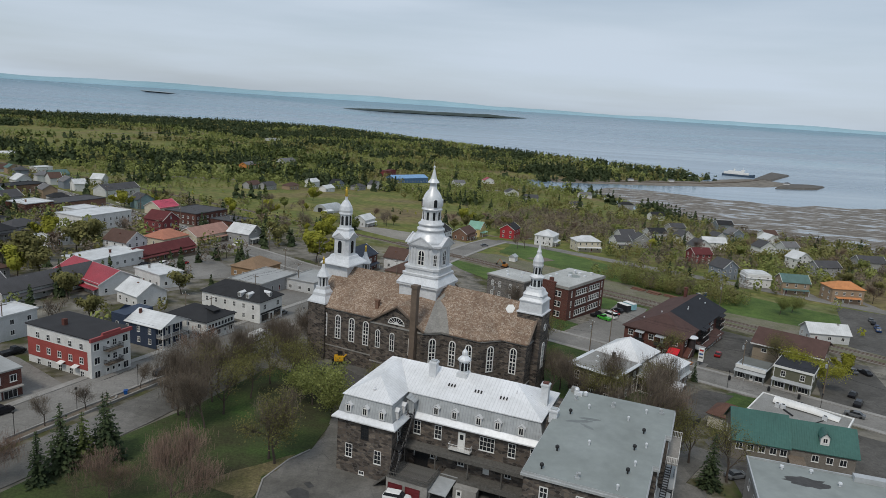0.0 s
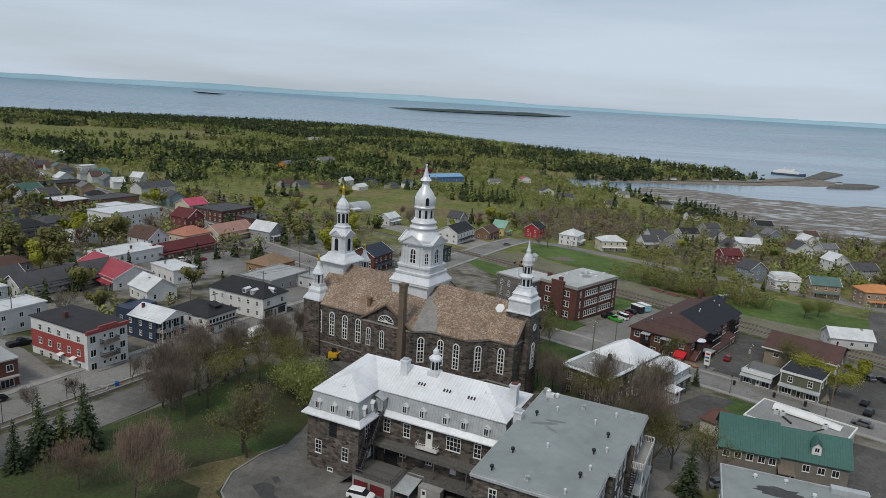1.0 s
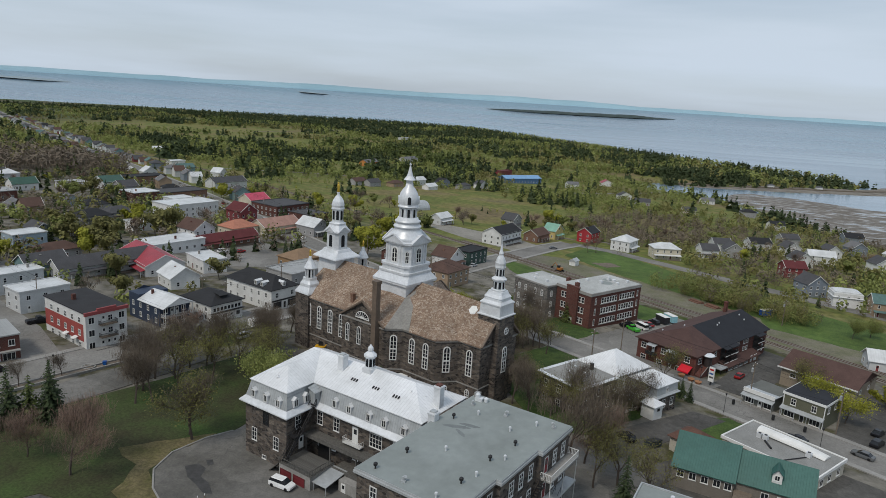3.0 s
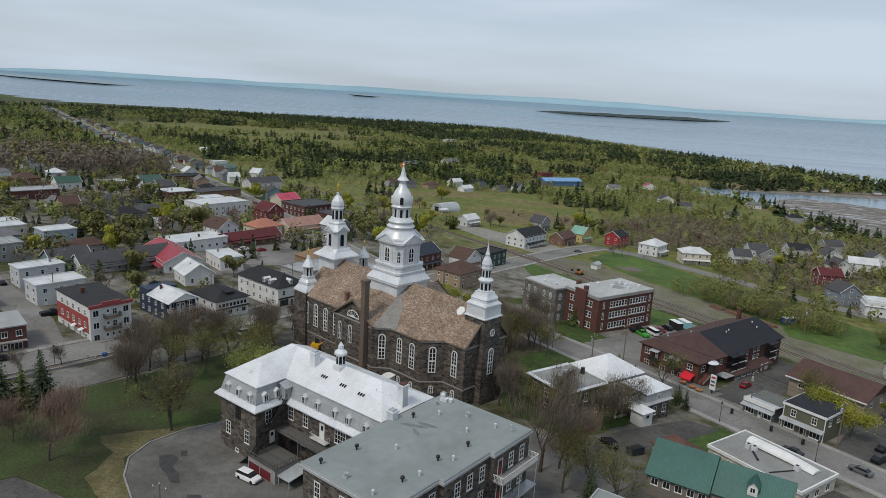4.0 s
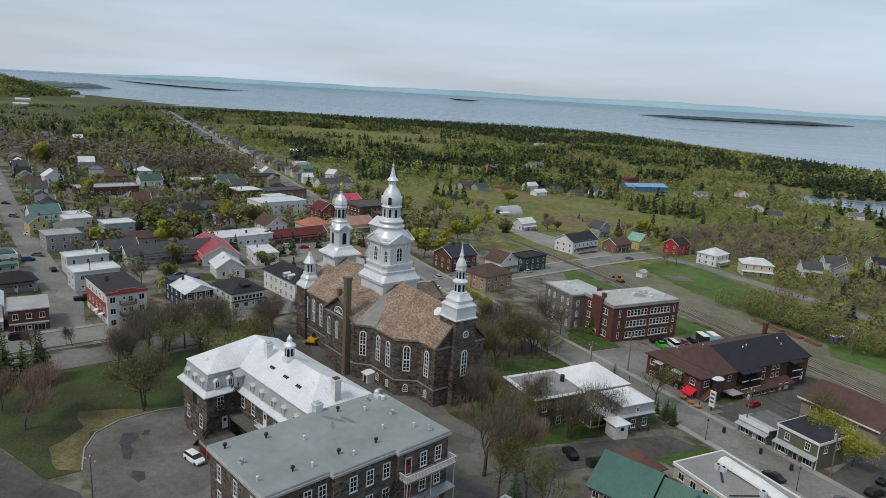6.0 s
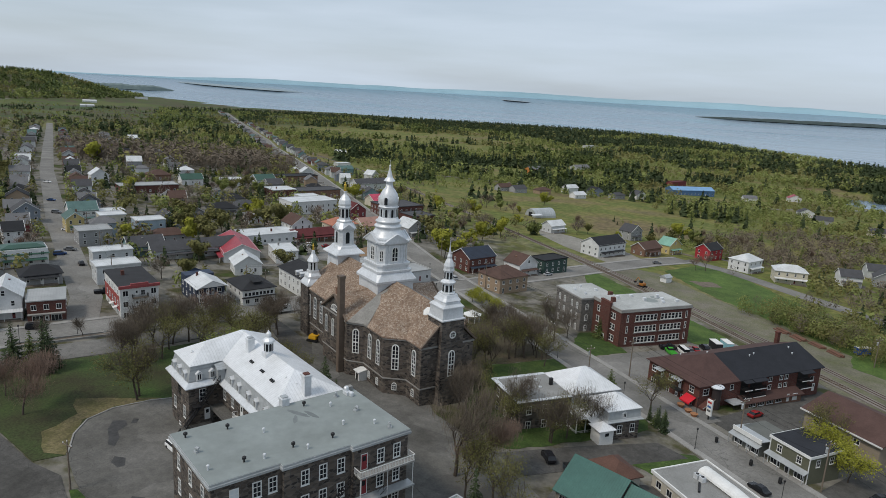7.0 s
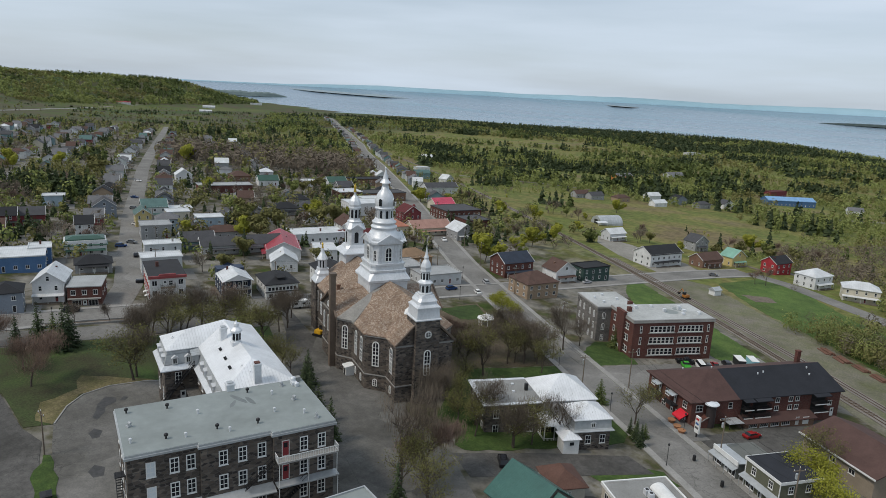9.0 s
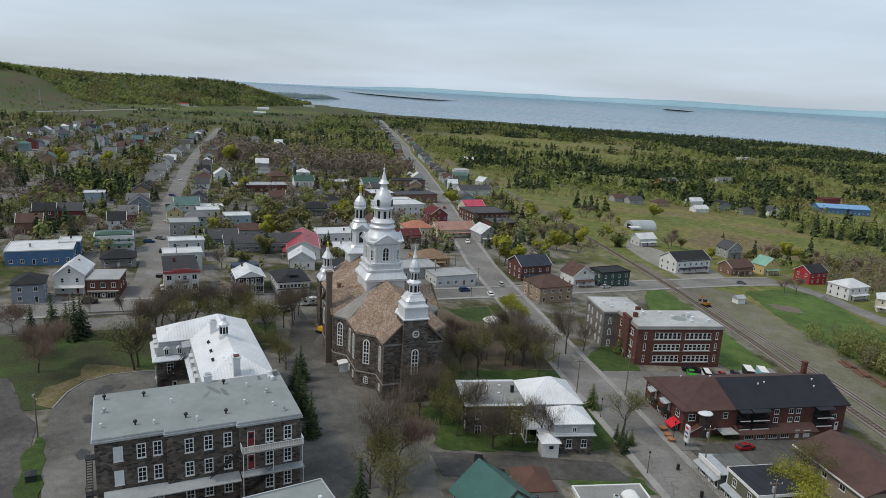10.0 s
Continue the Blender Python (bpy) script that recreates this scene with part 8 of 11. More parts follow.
def build_white_pair():
    b = street_front(-66, 183, 66, 11, 14, 6, "", "", "white two-storey house with a black hipped roof and a window band")
    b.matrix_basis = pose(-59.2, 173.4, 0, 0, 0, 66)
    G, W, D, H = -4.0, 10.8, 14.0, 1.6
    wm = paint((0.70, 0.70, 0.68), 0.6, 0.2)
    bm = bmesh.new()
    box(bm, 0, W, 0, D, G - 1.2, H)
    part("wall", bm, wm, b)
    bm = bmesh.new()
    hip(bm, -0.5, W + 0.5, -0.5, D + 0.5, H - 0.05, H + 2.4, 5.2, False)
    part("roof", bm, roofing((0.03, 0.031, 0.034)), b)
    row(window_mesh(1.05, 1.25, 1, 1), b, "window", W / 2, -0.005, -0.7, 0, 8, 1.22)
    for x in (1.6, 4.6, 9.2):
        share("window", window_mesh(1.4, 1.4, 2, 1), b, x, -0.005, G + 0.9)
    share("door", door_mesh(1.0, 2.1), b, 7.0, -0.005, G + 0.2)
    bm = bmesh.new()
    box(bm, -0.3, W + 0.3, -0.7, 0.0, -1.15, -0.95)
    part("ledge", bm, DARK_METAL, b)
    for z in (G + 0.9, -0.7):
        for y in (2.5, 6.5, 10.5):
            share("window", window_mesh(1.1, 1.3, 2, 1), b, -0.005, y, z, -90)
            share("window", window_mesh(1.1, 1.3, 2, 1), b, W + 0.005, y, z, 90)
    bm = bmesh.new()
    box(bm, 4.2, 6.6, 1.5, 4.2, H + 0.6, H + 1.7)
    slab(bm, [(3.9, 1.2, H + 1.75), (6.9, 1.2, H + 1.75), (6.9, 4.4, H + 2.3), (3.9, 4.4, H + 2.3)], 0.1)
    part("dormer", bm, roofing((0.03, 0.031, 0.034)), b)
    c = street_front(-57, 204, 66, 11, 22, 7, "", "", "long white inn with a black roof and dormers", "inn", "inn")
    c.matrix_basis = pose(-50.2, 193.0, 0, 0, 0, 66)
    G, W, D, H = -5.0, 10.6, 22.0, 1.9
    bm = bmesh.new()
    box(bm, 0, W, 0, D, G - 1.4, H)
    part("wall", bm, wm, c)
    bm = bmesh.new()
    hip(bm, -0.5, W + 0.5, -0.5, D + 0.5, H - 0.05, H + 3.2, 5.0, False)
    part("roof", bm, roofing((0.03, 0.031, 0.034)), c)
    for z in (G + 1.1, -1.0):
        for y in (2.5, 6.0, 9.5, 13.0, 16.5, 20.0):
            share("window", window_mesh(1.0, 1.5, 2, 2), c, -0.005, y, z, -90)
            share("window", window_mesh(1.0, 1.5, 2, 2), c, W + 0.005, y, z, 90)
    for x in (2.2, 8.4):
        share("window", window_mesh(1.2, 1.6, 2, 2), c, x, -0.005, -1.0)
    for x in (2.4, 8.2):
        share("shop_window", window_mesh(3.2, 1.9, 3, 1, DARK_METAL), c, x, -0.005, G + 0.7)
    share("door", door_mesh(1.1, 2.2, TRIM, DARK_METAL), c, 5.3, -0.005, G + 0.2)
    bm = bmesh.new()
    box(bm, 0.3, W - 0.3, -0.06, 0.0, G + 2.75, G + 3.3)
    part("sign_band", bm, DARK_METAL, c, "dark shop sign band")
    dmm = dormer(1.2, 1.7, 2.0)
    for y in (4.5, 7.5):
        share("dormer", dmm, c, -0.1, y, H + 0.35, -90)
    share("dormer", dmm, c, 5.3, 0.2, H + 0.35)
    # brick shop with flat roof across the side street
    s = street_front(-92, 121, 66, 14, 14, 5, "", "", "brick shop with a flat pale roof and a white shop window", "shop", "shop")
    s.matrix_basis = pose(-87.0, 122.3, 0, 0, 0, 57)
    G, W, D, H = -1.8, 9.2, 12.0, 4.6
    bm = bmesh.new()
    box(bm, 0, W, 0, D, G - 1.2, H)
    part("wall", bm, BRICK, s)
    bm = bmesh.new()
    box(bm, -0.25, W + 0.25, -0.25, D + 0.25, H, H + 0.3)
    part("roof", bm, house_roof_mat("pale"), s, "flat pale grey roof")
    for x in (2.4, 6.9):
        share("shop_window", window_mesh(2.6, 1.8, 3, 1), s, x, -0.005, G + 0.6)
    share("door", door_mesh(1.1, 2.2), s, 4.6, -0.005, G + 0.1)
    for x in (1.6, 4.6, 7.6):
        share("window", window_mesh(1.3, 1.5, 2, 1), s, x, -0.005, 2.2)
    bm = bmesh.new()
    box(bm, 0.1, W - 0.1, -1.1, 0.0, 1.0, 1.25)
    part("canopy", bm, CONCRETE, s)
    for y in (3, 7, 11):
        share("window", window_mesh(1.2, 1.2, 2, 1), s, W + 0.005, y, 1.2, 90)


build_corner_block()
build_navy_house()
build_white_pair()
house(-97.2, 122.6, 57, 8.4, 13, 6.4, "gf", "white", "white", "white gabled house with a white roof")
house(-121.2, 146.2, 66, 11.6, 9, 3.2, "hip", "black", "grey", "low grey house with a black hipped roof")
house(-144.6, 154.3, 66, 14.5, 9, 6, "mans", "green", "white", "white house with a green mansard roof")
house(-141.4, 137.0, 66, 7.0, 9, 5.5, "flat", "white", "blue", "small blue house with a white flat roof")
house(-177.2, 169.0, 66, 7.0, 9, 5.8, "gs", "black", "white", "white house with a black gabled roof")
house(-217.5, 197.2, 66, 10.5, 9, 5.5, "gf", "dgrey", "greyb", "grey-blue gabled house")
house(-189.5, 201.7, 66, 7.0, 11, 6, "gf", "green", "yellow", "yellow house with a green gable")
house(-162.4, 192.7, 66, 12.3, 12, 6, "flat", "pale", "grey", "flat-roofed grey apartment house")
house(-206.7, 217.0, 66, 11.9, 12, 6, "gs", "teal", "white", "white house with a grey-green roof")
house(-201.3, 228.3, 66, 10.9, 9, 5, "flat", "white", "cream", "cream house with a white flat roof")
house(-167.4, 223.0, 66, 12.2, 10, 6.5, "flat", "white", "bluegrey", "blue-grey house with a white roof")
house(-177.4, 240.7, 66, 7.0, 10, 5, "gf", "dgrey", "greyb", "slate-grey gabled house")
house(-126.2, 175.2, 66, 13.2, 8, 6, "flat", "white", "greyw", "small white flat-roofed house")
house(-188.2, 285.5, 66, 14.5, 11, 4, "hip", "black", "grey", "low house with a black hipped roof")
house(-187.6, 302.8, 66, 13.8, 10, 3.8, "hip", "dgrey", "grey", "low grey hipped house")
house(-113.0, 223.0, -35, 28.0, 14, 4.2, "gs", "red", "white", "long white hall with a bright red metal roof")
house(-90.5, 206.0, -35, 11.0, 10, 4.0, "gs", "white", "white", "low white wing with a white metal roof beside the hall")
house(-96.0, 232.5, -35, 15.0, 9, 4.6, "flat", "white", "white", "white flat-roofed building behind the red-roofed hall")
house(-125.5, 253.7, 66, 24.3, 14, 4.2, "flat", "white", "white", "low white hall with a flat roof")
house(-128.4, 278.0, 66, 10.5, 13, 6, "gf", "brown", "white", "white gabled house with a brown roof")
house(-112.8, 276.1, 66, 30.1, 8, 3.4, "gs", "dred", "brickd", "long low brick wing with a maroon roof")
house(-121.7, 303.8, 66, 14.5, 12, 4, "hip", "salmon", "cream", "cream house with a salmon roof")
house(-109.8, 320.0, 66, 22.7, 12, 4.2, "gs", "salmon2", "cream", "long cream house with a faded pink roof")
house(-135.6, 333.4, 66, 10.5, 12, 7, "gf", "dred", "redw", "maroon gabled house")
house(-169.7, 335.3, 66, 28.6, 18, 7, "flat", "white", "white", "white metal clad hall")
house(-220.0, 366.0, 66, 16.2, 16, 5, "flat", "white", "brick", "brick and white flat store")
house(-209.1, 386.7, 66, 33.9, 16, 5, "flat", "dgrey", "brickd", "dark brick flat store")
house(-135.6, 196.1, 66, 13.3, 10, 4, "gs", "dgrey", "tealw", "long teal-grey workshop with a grey roof")
house(-122.2, 208.7, 66, 33.4, 9, 4, "gs", "dgrey", "greyw", "long pale low house with a grey roof")
house(-108.0, 164.2, 66, 13.5, 9, 6, "flat", "white", "greyw", "pale flat-roofed two-storey house")
house(-149.1, 218.0, 66, 14.5, 9, 3.6, "hip", "brown", "grey", "low house with a brown hipped roof")
house(-109.5, 361.6, 66, 14.5, 16, 5, "flat", "dgrey", "brick", "brick shop with dark flat roof")
house(-92.3, 326.1, 66, 10.5, 13, 5, "gf", "white", "grey", "grey gabled house with a white roof")
house(-133.5, 376.4, 66, 24.5, 22, 6.4, "flat", "dgrey", "brick", "brick and white commercial block")
house(-161.1, 396.7, 66, 14.5, 12, 4.5, "gs", "pink", "cream", "cream house with a bright pink roof")
house(-32.8, 283.9, 66, 14.5, 12, 6.5, "gs", "navy", "brick", "brick house with a dark blue roof")
house(-9.7, 263.7, 66, 14.5, 13, 6, "hip", "brown", "tan", "tan brick house with a brown hipped roof")
house(-15.0, 294.6, 66, 10.5, 10, 5, "gf", "brown", "white", "white house with a brown gabled roof")
house(-7.2, 308.4, 66, 14.5, 9, 6, "flat", "black", "dkgreen", "dark green boarded flat-roofed house")
house(-0.4, 371.8, 66, 21.2, 12, 6.4, "gs", "black", "white", "long white house with a black roof")
house(17.1, 394.2, 66, 14.5, 9, 4.2, "gs", "brown", "brickd", "brown brick bungalow")
house(25.5, 413.2, 66, 10.5, 8, 5, "gf", "mint", "yellow", "yellow house with a mint green roof")
house(46.4, 416.0, 66, 12.1, 9, 6, "gs", "black", "red", "bright red two-storey house with a black roof")
house(66.7, 399.5, 66, 13.1, 11, 6, "hip", "white", "white", "white house with a pale hipped roof")
house(-44.0, 415.1, 66, 11.9, 8, 4.5, "gs", "white", "greyw", "small pale shed with a white roof")
house(-2.7, 439.3, 66, 10.5, 9, 5.5, "gf", "dgrey", "grey", "grey gabled farmhouse")
house(-169.4, 619.1, 66, 15.0, 9, 4, "gs", "brown", "grey", "grey bungalow with a brown roof")
house(-156.3, 623.6, 66, 15.0, 9, 4, "gs", "dgrey", "grey", "grey bungalow")
house(-139.1, 643.0, 66, 15.0, 9, 4, "hip", "brown", "tan", "tan bungalow with a brown hipped roof")
house(-129.0, 695.9, 66, 15.0, 9, 5.5, "gs", "white", "white", "white house with a pale roof")
house(-106.7, 653.7, 66, 15.0, 8, 3.5, "gs", "white", "white", "white low house")
house(-104.3, 701.1, 66, 15.0, 9, 5.5, "gf", "black", "greyb", "slate-blue gabled house")
house(-82.4, 703.4, 66, 15.0, 9, 4, "hip", "dgrey", "grey", "grey bungalow with a hipped roof")
house(-68.5, 733.9, 66, 15.0, 9, 5, "gf", "dgrey", "white", "white gabled house")
house(-39.9, 872.5, 40, 54.0, 18, 6, "gs", "bluem", "blue", "long shed with a bright blue metal roof")
house(-2235, 1248, 60, 46.0, 18, 6, "gs", "red", "white", "far farm building with a red roof")
house(-2200, 1560, 60, 44.0, 16, 6, "gs", "white", "white", "far white farm building with a pale roof")
house(-1960, 1390, 60, 40.0, 14, 5, "gs", "white", "greyw", "long pale farm shed")
house(-2500, 2000, 60, 50.0, 20, 8, "flat", "white", "white", "far white block near the shore")
house(-71.5, 956.2, 66, 29.9, 10, 7, "flat", "dred", "redw", "dark red block behind the blue shed")
house(-60.8, 238.5, 66, 20.3, 14, 4, "flat", "pale", "grey", "low flat roofed pale store")
house(-43.9, 244.7, 66, 17.1, 12, 4, "flat", "pale", "greyw", "low pale store with a grey roof")
house(-68.8, 258.5, 66, 14.5, 12, 4, "hip", "tan", "brown", "brown house with a tan hipped roof")
house(-184.9, 352.9, 66, 12.8, 12, 6, "flat", "white", "white", "white flat-roofed house")
house(-274.9, 442.8, 66, 34.0, 14, 5, "flat", "black", "brickd", "dark brick store")
house(-350.9, 603.6, 66, 15.0, 10, 6, "flat", "white", "white", "white flat-roofed apartment house")
house(-268.9, 541.2, 88, 10.5, 9, 5, "gf", "white", "greyw", "pale gabled house")
house(-222.8, 472.4, 66, 28.5, 12, 5, "gs", "dgrey", "greyw", "long grey-roofed house")
house(-210.2, 313.9, 66, 12.3, 10, 4, "hip", "black", "grey", "dark-roofed low house")
house(-163.1, 284.9, 66, 10.5, 10, 3.6, "flat", "white", "white", "white garage")
house(146.5, 334.7, 25, 10.5, 9, 6, "gf", "dgrey", "greyb", "grey gabled house")
house(156.6, 320.7, -3, 11.5, 9, 6, "mans", "white", "white", "white house with a white mansard roof")
house(168.7, 309.5, -5, 12.1, 9, 6, "gs", "teal", "tan", "tan house with a green roof")
house(187.2, 300.6, -0, 14.5, 10, 6.5, "hip", "orange", "tan", "tan house with an orange hipped roof")
house(211.5, 386.1, 17, 10.5, 9, 6, "gf", "white", "white", "white gabled house")
house(214.7, 364.7, 12, 14.5, 9, 5.5, "gs", "dgrey", "grey", "grey house with a dark roof")
house(139.0, 228.5, -5, 13.4, 8, 3.4, "gs", "white", "greyw", "low white storage shed")
house(87.7, 388.7, 13, 14.5, 10, 6, "hip", "white", "cream", "cream house with a white hipped roof")
house(113.7, 410.6, 16, 9.8, 9, 5, "gs", "dgrey", "white", "white house with a dark roof")
house(130.2, 424.6, 5, 10.4, 9, 5, "gf", "dgrey", "grey", "grey gabled cottage")
house(171.8, 464.0, 20, 10.5, 9, 5, "gf", "dgrey", "white", "white gabled cottage")
house(181.8, 437.6, -1, 14.5, 9, 5.5, "gs", "white", "white", "white house with a pale roof")
house(155.2, 473.8, 21, 14.5, 9, 5, "gs", "black", "greyw", "pale house with a black roof")
house(250.4, 586.3, 8, 14.5, 9, 5, "gs", "black", "greyb", "blue-grey house")
house(186.8, 523.9, 19, 12.8, 9, 5, "gs", "dgrey", "grey", "grey cottage")
house(262.9, 401.7, -2, 15.5, 10, 5, "gs", "dgrey", "grey", "grey house with a shallow roof")
house(26.1, 869.6, 25, 15.0, 9, 5, "gs", "grey", "white", "white cottage")
house(69.3, 947.5, 21, 15.0, 9, 4.5, "gf", "red", "white", "white cottage with a red gable")
house(85.6, 787.8, 23, 15.0, 8, 4.5, "gf", "dgrey", "white", "white gabled cottage")
house(101.9, 739.8, 2, 15.0, 9, 4, "gs", "dgrey", "grey", "grey bungalow")
house(181.8, 837.6, 17, 15.0, 9, 4, "gs", "grey", "white", "white cottage by the lawn")
house(223.5, 902.8, 20, 15.0, 9, 4, "gs", "grey", "white", "white cottage by the shore")
house(-250.2, 901.4, 75, 30.0, 12, 6, "gs", "grey", "orange", "orange barn")
house(-237.0, 1061.0, 65, 30.0, 14, 4, "gs", "grey", "greyw", "long pale barn")
house(-388.4, 1596.9, 51, 30.0, 20, 5, "flat", "pale", "greyw", "far white warehouse")
house(-497.0, 790.4, 50, 15.0, 9, 5, "gs", "white", "white", "white far house")
house(-293.0, 478.6, 56, 10.5, 9, 5.5, "gf", "white", "greyw", "pale gabled house")
house(-308.0, 551.8, 61, 15.0, 9, 5.5, "gs", "teal", "tealw", "teal house")
house(-245.4, 386.9, 66, 11.4, 12, 4.5, "gs", "dgrey", "grey", "grey low house")
house(-185.9, 217.6, 66, 10.6, 10, 6.4, "flat", "white", "cream", "cream flat-roofed house")
house(-265.0, 397.1, 66, 14.5, 14, 5, "gs", "green", "greyw", "house with a green roof")
house(-277.6, 378.2, 66, 14.5, 12, 4, "flat", "white", "white", "white terrace house")
house(-312.9, 298.6, 66, 10.5, 10, 6.5, "gf", "white", "white", "white gabled house")
house(-316.9, 347.0, 66, 14.5, 12, 4, "hip", "brown", "brickd", "brick bungalow")
house(-272.4, 303.7, 66, 34.0, 14, 4.5, "flat", "pale", "brick", "long low brick school with a flat roof")
house(-289.9, 352.3, 66, 14.5, 10, 4, "gs", "green", "white", "white bungalow with a green roof")
house(-137.6, 125.9, 66, 21.0, 16, 5, "flat", "white", "blue", "blue workshop with a white flat roof")
house(-92.6, 108.1, 66, 8.5, 9, 6, "hip", "black", "greyb", "slate-blue house with a black roof")
house(-207.1, 149.5, 66, 8.8, 9, 5.5, "gs", "black", "redw", "maroon house with a dark roof")
house(-185.9, 137.0, 66, 9.2, 9, 5, "gs", "brown", "brickd", "brown house")
house(-208.0, 160.7, 66, 9.7, 9, 5, "gs", "dgrey", "redw", "red-and-white house")
house(-254.7, 189.3, 66, 10.1, 9, 5, "flat", "white", "bluegrey", "blue house with a white flat roof")


def quonset():
    q = thing("quonset_hut", "ribbed grey metal quonset hut in the rough grass", "hut", -76, 476, gz(-76, 476), 60)
    bm = bmesh.new()
    n = 14
    rings = []
    for k in range(19):
        x = -9 + k
        r = 6.2 + (0.1 if k % 2 else 0.0)
        rings.append([(x, r * math.cos(math.pi * j / n), max(-0.6, r * 0.95 * math.sin(math.pi * j / n)) if 0 < j < n else -0.6) for j in range(n + 1)])
    loft(bm, rings)
    bmesh.ops.recalc_face_normals(bm, faces=bm.faces)
    part("shell", bm, ROOF_GREY_METAL, q, "corrugated grey arch")
    bm = bmesh.new()
    box(bm, -9.1, -9.02, -2, 2, -0.5, 3.6)
    part("door", bm, DARK_METAL, q)
    bm = bmesh.new()
    slab(bm, [(-14, -10, 3.0), (-6, -10, 3.0), (-6, -6.5, 3.4), (-14, -6.5, 3.4)], 0.15)
    for x in (-13.5, -6.5):
        rod(bm, (x, -9.7, -0.6), (x, -9.7, 2.9), 0.1)
    part("lean_to", bm, ROOF_METAL, q)


quonset()

for _x, _y, _r, _w, _d, _h, _k, _roof, _wall, _lab in (
        (196, 466, 18, 11, 9, 5.5, "gf", "dgrey", "white", "white gabled house with a grey roof"), (150.4, 378, 12, 11, 9, 5.5, "gs", "dred", "redw", "maroon house with a maroon roof"),
        (205.6, 631, 15, 13, 9, 4.5, "gs", "black", "white", "white house with a black roof by the shore"), (224, 504, 20, 12, 9, 5.5, "gf", "grey", "greyb", "slate-grey gabled house near the shore"),
        (212, 430, 15, 12, 9, 5.8, "gf", "dgrey", "white", "tall white gabled house with a dark roof"), (234, 443, 15, 11, 9, 5.8, "gs", "grey", "greyw", "pale two-storey house with a grey roof"),
        (142, 694, 10, 13, 9, 4, "gs", "dgrey", "cream", "cream bungalow with a dark roof"), (204, 731, 10, 14, 9, 5.5, "hip", "black", "grey", "dark grey hipped house by the lawn"),
        (240, 482, 15, 11, 9, 5.5, "gf", "white", "white", "white gabled house with a white roof"), (165, 417, 20, 11, 9, 5, "gf", "dgrey", "white", "white cottage with a dark gable"),
        (258, 520, 18, 12, 9, 5.5, "gs", "brown", "white", "white house with a brown roof"), (128, 452, 15, 11, 9, 4.5, "gs", "dgrey", "greyw", "pale bungalow with a dark roof")):
    house(_x, _y, _r, _w, _d, _h, _k, _roof, _wall, _lab)


# rows of houses along the side streets, further out
def house_rows():
    r = random.Random(21)
    walls = ["white", "greyw", "grey", "greyb", "cream", "white", "bluegrey", "tan", "redw", "grey", "white", "greyw", "tan", "tealw", "greyw"]
    roofs = ["black", "dgrey", "grey", "grey", "dgrey", "brown", "white", "grey", "teal", "dgrey", "brown", "dgrey", "grey"]
    words = dict(white="white", greyw="pale grey", grey="grey", greyb="slate-grey", cream="cream", bluegrey="blue-grey", tan="tan", redw="maroon", brickd="brown brick", yellow="yellow", tealw="teal")
    lines = [(STREET_C, 15.5, 60, 900, 17.0), (side(STREET_C, 78), 15, 330, 900, 19.0), (side(STREET_C, 150), 15, 420, 900, 20.0), (side(STREET_C, -75), 15, 160, 800, 22.0), (STREET_B[:7][::-1], 17, 120, 2200, 22.0),
             (side(STREET_B[:7][::-1], 75), 15, 260, 1500, 32.0), ([(-1006, 539), (-682, 383), (-560, 325)], 16, 0, 600, 22.0), ([(-457, 215), (-567, 262), (-727, 336), (-1000, 470)], 16, 0, 600, 19.0), ([(-380, 120), (-700, 250), (-1050, 420)], 16, 0, 700, 21.0)]
    count = 0
    for pts, off, s0, s1, gap in lines:
        ways = along(pts, 1.0)
        for sg in (1, -1):
            s = s0 + r.uniform(0, 8)
            while s < min(s1, len(ways) - 3):
                x, y = ways[int(s)]
                x2, y2 = ways[int(s) + 2]
                ax, ay = x2 - x, y2 - y
                nn = math.hypot(ax, ay)
                px, py = x - ay / nn * off * sg, y + ax / nn * off * sg
                rot = math.degrees(math.atan2(ay, ax)) + (90 if sg > 0 else -90) - 90
                s += gap * r.uniform(0.85, 1.35)
                if any(math.hypot(px - hx, py - hy) < hr + 7 for hx, hy, hr in HOUSES) or r.random() < 0.08 or coast_near(px, py):
                    continue
                wl, rf = r.choice(walls), r.choice(roofs)
                kind = r.choice(("gs", "gf", "gs", "hip", "gf"))
                h = r.choice((3.0, 3.2, 5.4, 5.8))
                house(px, py, rot + (180 if sg < 0 else 0) + 0, r.uniform(7.5, 11), r.uniform(8, 11), h, kind, rf, wl, "%s %s house with a %s roof" % (words[wl], "low" if h < 4 else "two-storey", {"black": "black", "dgrey": "dark grey", "grey": "grey", "brown": "brown", "white": "white metal", "teal": "grey-green", "dred": "maroon"}[rf]), True, "houses along the streets")
                count += 1
                if count >= 330:
                    return


def coast_near(px, py):
    return float(coast_distance(np.array([px]), np.array([py]))[0]) < 60


house_rows()

